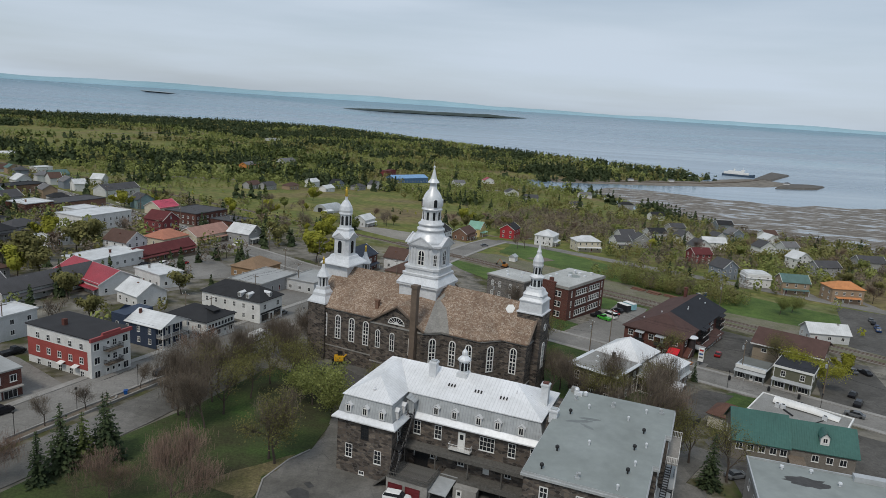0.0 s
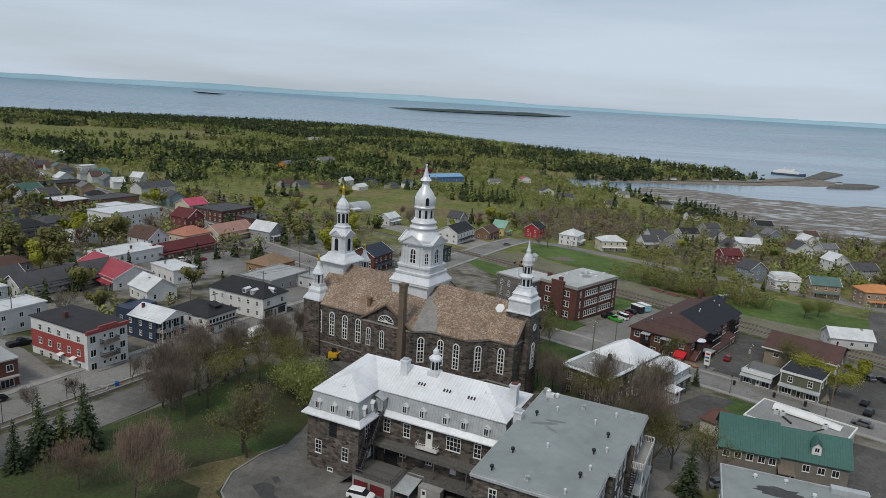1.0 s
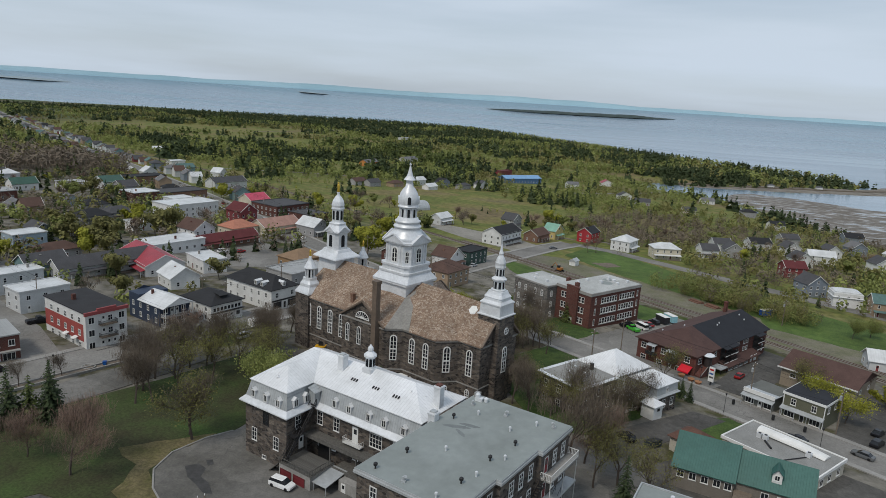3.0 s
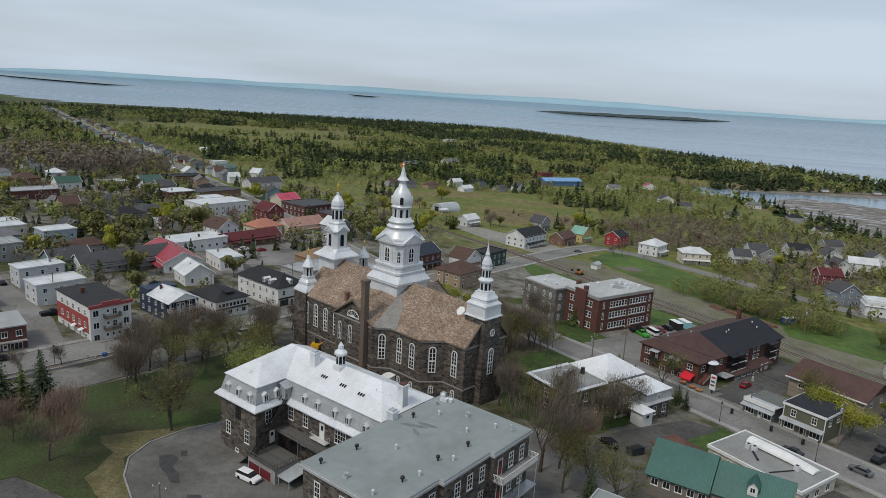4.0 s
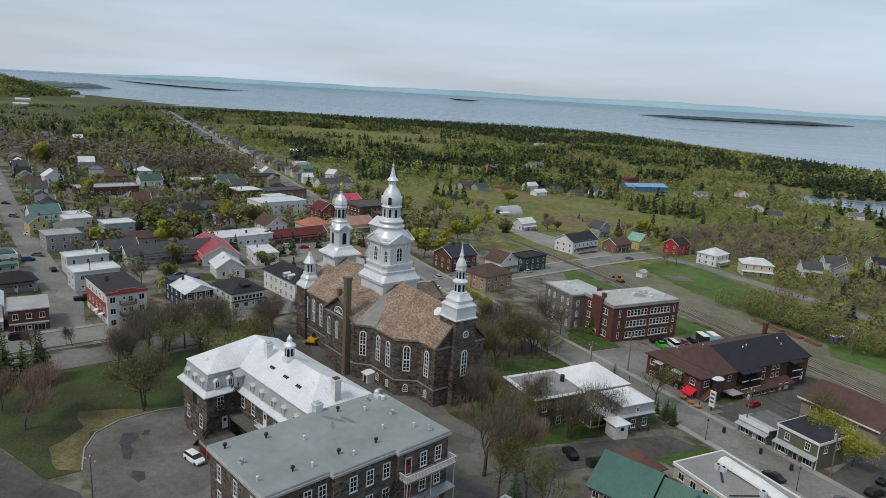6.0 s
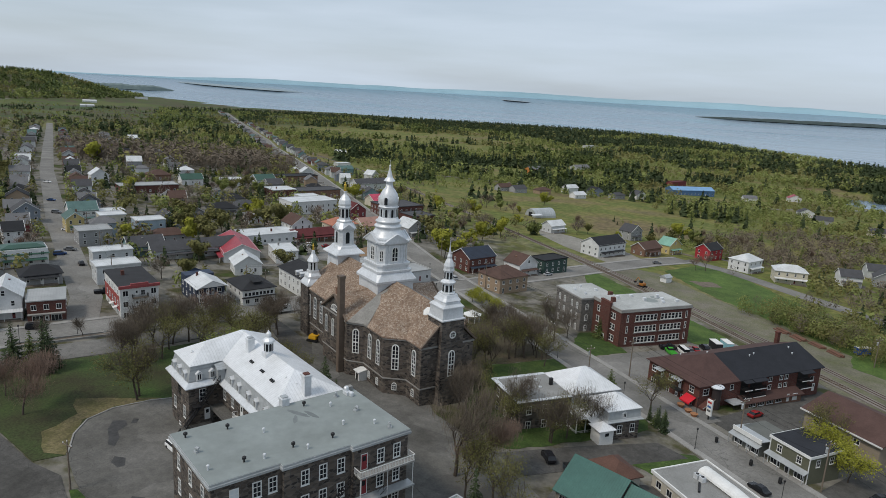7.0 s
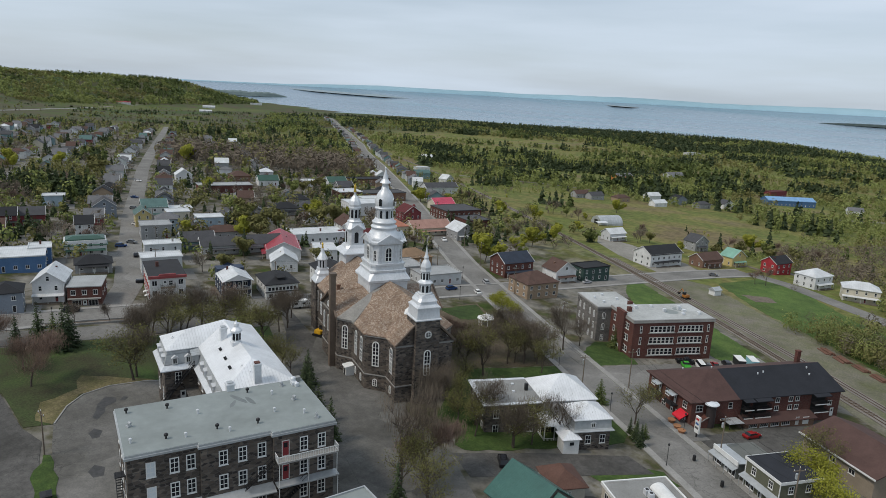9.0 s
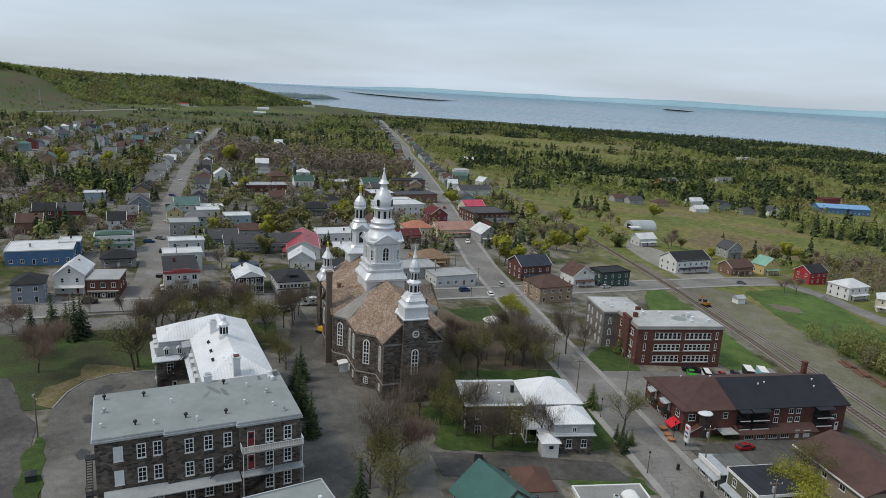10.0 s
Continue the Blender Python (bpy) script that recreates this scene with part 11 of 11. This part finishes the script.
def car(x, y, rot, colour, kind="sedan", where="parked by the street"):
    names = dict(sedan="car", suv="car", pickup="pickup_truck", van="van")
    words = dict(sedan="saloon car", suv="sport utility car", pickup="pickup truck", van="delivery van")
    if (colour, kind) in _cars:
        c = copy_thing(_cars[colour, kind], Matrix.Identity(4))
        c.matrix_basis = pose(x, y, gz(x, y) + 0.14, 0, 0, rot)
        c["label"] = f"{colour} {words[kind]} {where}"
        return c
    c = thing(names[kind], f"{colour} {words[kind]} {where}", "car" if kind in ("sedan", "suv") else words[kind].split()[-1], x, y, gz(x, y) + 0.14, rot, "parked vehicles")
    ln, wd, ht = SIZES[kind]
    body, glass = car_mesh(ln, wd, ht, kind)
    part("body", body, paint(COLOURS[colour], 0.25), c)
    part("glazing", glass, GLASS, c, "dark tinted glass")
    for sx in (ln / 2 - 0.85, -ln / 2 + 0.85):
        for sy in (wd / 2 - 0.1, -wd / 2 + 0.1):
            share("wheel", WHEEL, c, sx, sy, 0)
    for sy in (0.6, -0.6):
        share("headlight", HEADLIGHT, c, ln / 2 - 0.03, sy, ht * 0.4)
    _cars[colour, kind] = c
    return c


SCHOOL_ROW = 125
car(62.0, 232.2, SCHOOL_ROW, "green", "pickup", "in the school car park")
car(65.0, 235.8, SCHOOL_ROW, "white", "van", "in the school car park")
car(67.7, 241.0, SCHOOL_ROW, "red", "sedan", "in the school car park")
car(70.0, 245.0, SCHOOL_ROW, "black", "suv", "in the school car park")
car(66.5, 238.4, SCHOOL_ROW, "grey", "sedan", "in the school car park")
car(60.3, 236.2, SCHOOL_ROW - 90, "black", "pickup", "in the school car park")
car(89.0, 198.0, 60, "red", "sedan", "in the yard of the hall")
car(66.4, 205.6, 60, "red", "suv", "beside the brick hall")
car(-3.6, 101.2, -14, "white", "suv", "on the convent yard")
car(-23.2, 245.0, 145, "white", "sedan", "on the main street")
for x, y, rot, col, kind in ((-80.5, 120.5, 60, "black", "suv"), (-141, 181, 65, "silver", "sedan"), (-150.5, 171, 65, "blue", "suv"), (-133, 168, 155, "black", "sedan"), (105.4, 155, 142, "grey", "sedan"),
                             (111.2, 163, 50, "black", "suv"), (114, 170, 50, "black", "sedan"), (126.6, 191.8, 100, "grey", "sedan"), (130.4, 191, 100, "black", "sedan"), (-94.5, 157.5, 60, "silver", "sedan"),
                             (-97.5, 152, 60, "black", "pickup"), (-3.4, 176.5, 75, "silver", "sedan"), (-15, 165, 30, "grey", "sedan"), (55.2, 143, 130, "black", "suv"), (173, 252, 62, "blue", "sedan"),
                             (175.8, 258.5, 62, "black", "sedan"), (178, 263.5, 62, "grey", "sedan"), (170.5, 247, 62, "blue", "suv"), (-45, 166, 70, "silver", "suv"), (-60.2, 146.4, 68, "black", "suv"),
                             (-66, 265, 40, "white", "sedan"), (-60, 250, 130, "silver", "sedan"), (-112, 258, 60, "black", "sedan"), (-106, 262, 60, "white", "suv"), (-100, 266, 60, "red", "sedan"),
                             (-118, 285, 150, "silver", "sedan"), (-111, 280, 150, "grey", "pickup"), (-92, 312, 140, "white", "pickup"), (-176, 386, 137, "red", "sedan"), (-130, 348, 137, "silver", "sedan"),
                             (-236, 436, 137, "white", "sedan"), (-30, 260.5, 142, "silver", "suv"), (28, 372, 20, "grey", "sedan"), (60, 118, 20, "grey", "sedan"), (6, 380, 60, "white", "sedan"),
                             (-190, 199, 30, "white", "sedan"), (-230, 219, 30, "grey", "suv"), (-265, 238, 30, "blue", "sedan"), (-330, 275, 30, "white", "sedan"), (-155, 178, 30, "grey", "sedan"),
                             (-46.5, 205, 69, "grey", "sedan"), (-32, 240, 69, "blue", "suv"), (-4, 300, 69, "silver", "sedan"), (93, 158, 142, "black", "sedan")):
    car(x, y, rot, col, kind)


def box_trailer(x, y, rot, col, label):
    t = thing("box_trailer", label, "trailer", x, y, gz(x, y) + 0.12, rot)
    bm = bmesh.new()
    loft(bm, [[(-2.4, -1.1, 0.55), (2.4, -1.1, 0.55), (2.4, 1.1, 0.55), (-2.4, 1.1, 0.55)], [(-2.4, -1.1, 2.75), (2.5, -1.1, 2.75), (2.5, 1.1, 2.75), (-2.4, 1.1, 2.75)]])
    part("box", bm, paint(col, 0.4), t)
    bm = bmesh.new()
    box(bm, -2.45, 2.55, -1.15, 1.15, 2.75, 2.85)
    part("roof", bm, WHITE, t, "white flat roof")
    bm = bmesh.new()
    rod(bm, (2.4, 0.5, 0.5), (3.6, 0, 0.45), 0.05)
    rod(bm, (2.4, -0.5, 0.5), (3.6, 0, 0.45), 0.05)
    part("drawbar", bm, DARK_METAL, t)
    for sy in (1.0, -1.0):
        share("wheel", WHEEL, t, -0.3, sy, 0)


box_trailer(73.0, 247.3, 125, (0.03, 0.03, 0.035), "dark cargo trailer in the school car park")
box_trailer(76.0, 250.3, 125, (0.30, 0.58, 0.66), "pale blue cargo trailer in the school car park")
box_trailer(115.0, 280.0, 40, (0.02, 0.08, 0.30), "blue cargo trailer with a white roof on the grass")


def camper():
    t = thing("camper_trailer", "white camper trailer parked beside the church", "trailer", -46.5, 177.2, gz(-46.5, 177.2) + 0.12, 65)
    bm = bmesh.new()
    prof = [(-2.9, 0.55), (2.6, 0.55), (3.0, 1.2), (2.7, 2.3), (2.1, 2.65), (-2.4, 2.65), (-2.9, 2.2)]
    loft(bm, [[(x, -1.1, z) for x, z in prof], [(x, 1.1, z) for x, z in prof]])
    bmesh.ops.recalc_face_normals(bm, faces=bm.faces)
    part("body", bm, WHITE, t)
    for x in (-1.6, 0.9):
        bm = bmesh.new()
        box(bm, x - 0.5, x + 0.5, -1.13, 1.13, 1.45, 2.0)
        part("window", bm, GLASS, t)
    bm = bmesh.new()
    box(bm, -0.55, 0.05, 1.1, 1.13, 0.6, 2.3)
    part("door", bm, TRIM, t)
    for sy in (1.0, -1.0):
        share("wheel", WHEEL, t, -0.4, sy, 0)


camper()


def utility_pole(x, y, rot, ht=11.0, box_on=True):
    p = thing("utility_pole", "tall weathered wooden utility pole with a crossarm" if not box_on else "wooden utility pole with a grey transformer", "utility pole", x, y, gz(x, y), rot, "utility poles")
    bm = bmesh.new()
    rod(bm, (0, 0, -0.5), (0, 0, ht), 0.17, 0.11, 8)
    part("pole", bm, WOOD, p)
    bm = bmesh.new()
    box(bm, -1.25, 1.25, -0.07, 0.07, ht - 0.75, ht - 0.6)
    part("crossarm", bm, WOOD, p)
    for k in (-1.1, 0.0, 1.1):
        bm = bmesh.new()
        spin(bm, [(0.06, ht - 0.6 if k else ht), (0.09, ht - 0.48 if k else ht + 0.12), (0.04, ht - 0.32 if k else ht + 0.26)], 6, k, 0)
        part("insulator", bm, WHITE, p)
    if box_on:
        bm = bmesh.new()
        spin(bm, [(0.26, ht - 2.6), (0.3, ht - 2.5), (0.3, ht - 1.6), (0.22, ht - 1.5)], 10, 0, 0.42)
        part("transformer", bm, ROOF_GREY_METAL, p, "grey steel transformer can")


def wire(a, b, sag=0.7, name="overhead_wire"):
    """A sagging cable between two points in the air."""
    bm = bmesh.new()
    n = 8
    pts = []
    for k in range(n + 1):
        t = k / n
        pts.append(Vector((lerp(a[0], b[0], t), lerp(a[1], b[1], t), lerp(a[2], b[2], t) - sag * 4 * t * (1 - t))))
    loft(bm, [[tuple(p + Vector((0.022 * dx, -0.022 * dx, dz))) for dx, dz in ((-1, -0.015), (1, -0.015), (0, 0.025))] for p in pts])
    return bm


def pole_line(pts, ht=11.0, boxes=()):
    spans = list(zip(pts, pts[1:]))
    for i, (x, y) in enumerate(pts):
        a = pts[max(i - 1, 0)]
        b = pts[min(i + 1, len(pts) - 1)]
        utility_pole(x, y, math.degrees(math.atan2(b[1] - a[1], b[0] - a[0])) - 90, ht, i in boxes)
    for (ax, ay), (bx, by) in spans:
        d = Vector((bx - ax, by - ay)).normalized()
        run = thing("power_line", "thin dark overhead cables between the poles", "power line", 0, 0, 0, group="overhead cables")
        for k in (-1.1, 0.0, 1.1):
            ox, oy = d.y * k, -d.x * k
            up = ht - 0.35 if k else ht + 0.22
            part("cable", wire((ax + ox, ay + oy, gz(ax, ay) + up), (bx + ox, by + oy, gz(bx, by) + up)), BLACK, run)
        part("lower_cable", wire((ax, ay, gz(ax, ay) + ht - 3.2), (bx, by, gz(bx, by) + ht - 3.2), 0.9), BLACK, run)


pole_line([(122, 148), (103.7, 166.2), (87.2, 178.0), (56.5, 202.5), (22, 229), (-14, 257), (-48.7, 283), (-76, 308), (-105, 334), (-137, 362), (-172, 393), (-206, 424), (-250, 464)], 11, (0, 1, 2, 4, 7, 9))
pole_line([(-59, 265), (-48.7, 241), (-57.5, 215.5), (-69, 185)], 10, (1,))
pole_line([(-105, 160.5), (-140, 180.5), (-178, 200.5), (-215, 221), (-255, 243), (-300, 269), (-345, 295)], 10, (1, 3))
pole_line([(48, 192), (32, 205)], 9.5, (0,))
utility_pole(-6.8, 82.8, 0, 9, False)
utility_pole(-62.5, 187, 69, 9, False)
utility_pole(118, 268, 40, 10, True)


def lamp_mesh(ht):
    pole, head = bmesh.new(), bmesh.new()
    spin(pole, [(0.11, -0.2), (0.09, 0.6), (0.06, 0.7), (0.05, ht)], 8)
    spin(head, [(0.08, ht), (0.2, ht + 0.12), (0.24, ht + 0.4), (0.05, ht + 0.6)], 8)
    return to_mesh("pole", pole, DARK_METAL), to_mesh("lantern", head, DARK_METAL)


_LAMP_POLE, _LAMP_HEAD = lamp_mesh(4.6)


def street_lamp(x, y):
    l = thing("street_lamp", "black metal street lamp with a small lantern", "street lamp", x, y, gz(x, y) + 0.1, 0, "street lamps")
    share("pole", _LAMP_POLE, l)
    share("lantern", _LAMP_HEAD, l)


for x, y in ((-62.3, 138.6), (-58.0, 150.1), (-72.6, 112.0), (-53.0, 162.0), (-67.8, 124.0), (79.4, 168.3), (59.6, 184.0), (36, 201.5), (97, 155.5), (76.6, 187), (2, 226.5), (-40, 258), (-38, 197), (-22, 232)):
    street_lamp(x, y)


# low walls and planting strip between the street and the lower lane
def strip_walls():
    line = along([(-72.6, 110.0), (-64.2, 129.5), (-57.6, 146.0), (-49.8, 165.0)], 6)
    for off, nm in ((0.9, "front"), (-0.9, "back")):
        bm = bmesh.new()
        ribbon(bm, line, off + 0.17, off - 0.17, 0.75 if off > 0 else 0.55, 1.1)
        single("low_wall", bm, CONCRETE, "low weathered concrete wall along the planting strip", "wall", "structure")
    bm = bmesh.new()
    ribbon(bm, line, 0.72, -0.72, 0.42, 0.5)
    single("planting_bed", bm, DIRT, "bare brown planting strip between low walls", "planting bed", "structure")
    t = thing("round_planter", "round concrete planter with dry plants", "planter", -64.9, 130.9, gz(-64.9, 130.9) + 0.1)
    bm = bmesh.new()
    spin(bm, [(1.5, 0), (1.6, 0.5), (1.35, 0.5), (1.3, 0.35)], 20)
    part("ring", bm, CONCRETE, t)
    bm = bmesh.new()
    spin(bm, [(1.3, 0.3), (0.8, 0.45), (0.02, 0.5)], 14)
    part("soil", bm, DIRT, t)
    for x, y in ((-62.6, 133.4), (18.5, 152.7), (16.6, 151.4)):
        b = thing("recycling_bin", "blue plastic wheeled recycling bin", "bin", x, y, gz(x, y) + 0.15, 20, "recycling bins")
        bm = bmesh.new()
        loft(bm, [[(-0.28, -0.3, 0), (0.28, -0.3, 0), (0.28, 0.3, 0), (-0.28, 0.3, 0)], [(-0.36, -0.42, 1.05), (0.36, -0.42, 1.05), (0.36, 0.42, 1.05), (-0.36, 0.42, 1.05)]])
        part("body", bm, paint((0.01, 0.09, 0.32), 0.4), b)
        bm = bmesh.new()
        box(bm, -0.4, 0.4, -0.46, 0.46, 1.05, 1.14)
        part("lid", bm, paint((0.01, 0.07, 0.26), 0.4), b)


strip_walls()


def bins():
    for x, y in ((82.9, 175.2), (96.4, 164.2), (90.6, 168.6)):
        b = thing("litter_bin", "dark metal litter bin on the pavement", "bin", x, y, gz(x, y) + 0.24, 0, "litter bins")
        bm = bmesh.new()
        spin(bm, [(0.28, 0), (0.36, 0.1), (0.36, 0.95), (0.3, 1.05)], 10)
        part("drum", bm, DARK_METAL, b)
        bm = bmesh.new()
        spin(bm, [(0.36, 1.05), (0.3, 1.22), (0.1, 1.28)], 10)
        part("lid", bm, BLACK, b)
    d = thing("dumpster", "dark steel waste container with a sloping lid", "container", 60.5, 141.9, gz(60.5, 141.9) + 0.1, 130)
    bm = bmesh.new()
    prof = [(-0.9, 0.15), (0.9, 0.15), (1.0, 1.2), (-1.0, 1.6)]
    loft(bm, [[(x, -1.6, z) for x, z in prof], [(x, 1.6, z) for x, z in prof]])
    bmesh.ops.recalc_face_normals(bm, faces=bm.faces)
    part("tub", bm, paint((0.035, 0.045, 0.055), 0.5), d)
    bm = bmesh.new()
    slab(bm, [(1.05, -1.65, 1.24), (1.05, 1.65, 1.24), (-1.05, 1.65, 1.66), (-1.05, -1.65, 1.66)], 0.05)
    part("lid", bm, BLACK, d)
    e = thing("metal_box", "dark green metal utility box on the grass", "utility box", 7.5, 77.2, gz(7.5, 77.2), -20)
    bm = bmesh.new()
    box(bm, -1.0, 1.0, -0.8, 0.8, -0.1, 1.3)
    part("cabinet", bm, paint((0.03, 0.045, 0.04), 0.5), e)
    bm = bmesh.new()
    hip(bm, -1.1, 1.1, -0.9, 0.9, 1.3, 1.45, 0.5)
    part("lid", bm, DARK_METAL, e)


bins()


def awning_front():
    """Barrel tables, planters and the sign pylon on the forecourt of the hall."""
    for x, y in ((72.4, 190.8), (74.6, 188.4), (76.2, 186.8)):
        b = thing("barrel_planter", "orange-brown wooden barrel planter on the forecourt", "planter", x, y, gz(x, y) + 0.12, 0, "barrel planters")
        bm = bmesh.new()
        spin(bm, [(0.6, 0), (0.75, 0.35), (0.62, 0.7)], 12)
        part("barrel", bm, paint((0.30, 0.13, 0.06), 0.7), b)
        bm = bmesh.new()
        spin(bm, [(0.95, 0.7), (0.95, 0.8)], 16)
        part("top", bm, paint((0.36, 0.17, 0.08), 0.6), b)
    s = thing("sign_pylon", "tall white illuminated sign board on a post", "sign", 79.4, 187.4, gz(79.4, 187.4), -35)
    bm = bmesh.new()
    box(bm, -0.12, 0.12, -0.12, 0.12, -0.2, 1.2)
    part("post", bm, DARK_METAL, s)
    bm = bmesh.new()
    box(bm, -0.75, 0.75, -0.2, 0.2, 1.2, 5.2)
    part("panel", bm, WHITE, s)
    for k, (h, c) in enumerate(((4.3, (0.45, 0.03, 0.03)), (3.2, (0.05, 0.12, 0.3)), (2.2, (0.1, 0.1, 0.1)))):
        for sy in (1, -1):
            bm = bmesh.new()
            box(bm, -0.55, 0.55, min(0.2 * sy, 0.215 * sy), max(0.2 * sy, 0.215 * sy), h, h + 0.5)
            part("sign_bar", bm, paint(c, 0.5), s)


awning_front()


def park_bits():
    g = thing("gazebo", "small open garden pavilion with a white roof", "gazebo", 1.7, 214.6, gz(1.7, 214.6) + 0.07, 22)
    for k in range(8):
        bm = bmesh.new()
        a = math.pi / 8 + k * math.pi / 4
        rod(bm, (2.5 * math.cos(a), 2.5 * math.sin(a), 0), (2.5 * math.cos(a), 2.5 * math.sin(a), 2.6), 0.08, 0.08, 6)
        part("post", bm, WHITE, g)
    bm = bmesh.new()
    spin(bm, [(3.1, 2.55), (3.1, 2.7), (0.1, 4.0), (0.04, 4.5)], 8, turn=math.pi / 8)
    part("roof", bm, WHITE, g)
    bm = bmesh.new()
    spin(bm, [(2.8, -0.1), (2.8, 0.25)], 8, turn=math.pi / 8)
    part("floor", bm, WOOD, g)
    r = random.Random(9)
    for x, y, n, rot in ((90.5, 289.0, 12, 132), (96.0, 284.0, 14, 132), (101.5, 279.0, 10, 132), (107.0, 273.5, 10, 132)):
        pile = thing("log_pile", "pile of reddish-brown logs beside the railway", "logs", x, y, gz(x, y) + 0.05, rot, "log piles")
        bm = bmesh.new()
        rod(bm, (-2.8, 0, 0), (2.8, 0, 0), 0.22, 0.17, 7)
        me = to_mesh("log", bm, paint((0.16, 0.085, 0.06), 0.9))
        for k in range(n):
            row = 0 if k < n * 0.6 else 1
            share("log", me, pile, r.uniform(-0.4, 0.4), (k - (0 if row == 0 else n * 0.6)) * 0.42 - 1.4 + row * 0.2, 0.22 + row * 0.36, r.uniform(-4, 4))
    b = thing("boat", "small white motor boat on the grass", "boat", 121.5, 290.0, gz(121.5, 290) + 0.1, 30)
    bm = bmesh.new()
    loft(bm, [[(x, -w * 0.3, z0), (x, w * 0.3, z0), (x, w, 1.3), (x, -w, 1.3)] for x, w, z0 in ((-3, 1.0, 0.3), (0, 1.15, 0.25), (2, 0.8, 0.45), (3.4, 0.08, 1.0))])
    bmesh.ops.recalc_face_normals(bm, faces=bm.faces)
    part("hull", bm, WHITE, b)
    bm = bmesh.new()
    box(bm, -0.6, 0.8, -0.6, 0.6, 1.3, 1.9)
    part("cabin", bm, GLASS, b)
    s = thing("white_shed", "small white shed with a pitched roof by the track", "shed", 40.0, 333.8, gz(40, 333.8), 65)
    bm = bmesh.new()
    box(bm, -2, 2, -1.6, 1.6, 0, 2.4)
    part("wall", bm, WHITE, s)
    bm = bmesh.new()
    hip(bm, -2.3, 2.3, -1.9, 1.9, 2.4, 3.6, 0.02)
    part("roof", bm, ROOF_GREY_METAL, s)
    bm = bmesh.new()
    box(bm, -0.5, 0.5, -1.63, -1.6, 0.05, 2.0)
    part("door", bm, TRIM, s)


park_bits()


def machine(x, y, rot, col, label):
    """A tracked loader with a boom."""
    m = thing("excavator", label, "excavator", x, y, gz(x, y) + 0.1, rot)
    for sy in (1.0, -1.0):
        bm = bmesh.new()
        prof = [(-1.8, 0.4), (-1.5, 0.05), (1.5, 0.05), (1.8, 0.4), (1.5, 0.8), (-1.5, 0.8)]
        loft(bm, [[(px, sy - 0.25, pz) for px, pz in prof], [(px, sy + 0.25, pz) for px, pz in prof]])
        bmesh.ops.recalc_face_normals(bm, faces=bm.faces)
        part("track", bm, BLACK, m)
    bm = bmesh.new()
    loft(bm, [square(1.15, 0.85, 0.15), square(1.2, 1.2, 0.2), square(1.1, 1.9, 0.2)])
    part("body", bm, paint(col, 0.5), m)
    bm = bmesh.new()
    box(bm, -0.3, 0.9, 0.15, 1.1, 1.9, 3.0)
    part("cab", bm, GLASS, m)
    bm = bmesh.new()
    rod(bm, (1.0, -0.4, 1.5), (3.0, -0.4, 3.6), 0.2, 0.16, 6)
    rod(bm, (3.0, -0.4, 3.6), (4.4, -0.4, 1.6), 0.16, 0.13, 6)
    part("boom", bm, paint(col, 0.5), m)
    bm = bmesh.new()
    loft(bm, [[(4.1, -0.9, 1.7), (4.9, -0.9, 1.5), (4.9, 0.1, 1.5), (4.1, 0.1, 1.7)], [(4.3, -0.9, 0.8), (4.8, -0.9, 0.8), (4.8, 0.1, 0.8), (4.3, 0.1, 0.8)]])
    part("bucket", bm, DARK_METAL, m)


machine(34.0, 314.0, 150, (0.35, 0.14, 0.03), "orange-brown log loader by the railway")
machine(-22.5, 164.0, 10, (0.62, 0.34, 0.02), "yellow excavator beside the church")

# long low hedge and shrubs round the presbytery, and steps of the church yard
for x, y, s in ((67.8, 176.6, 0.5), (69.6, 175.6, 0.55), (71.0, 177.4, 0.45)):
    plant("fir", x, y, s)
# small bare street trees in the planting strip
for x, y in ((-69.8, 116.5), (-66.4, 124.6), (-61.2, 137.0), (-57.2, 147.0), (-53.4, 156.5)):
    plant("bare", x, y, 0.40, 0.35)
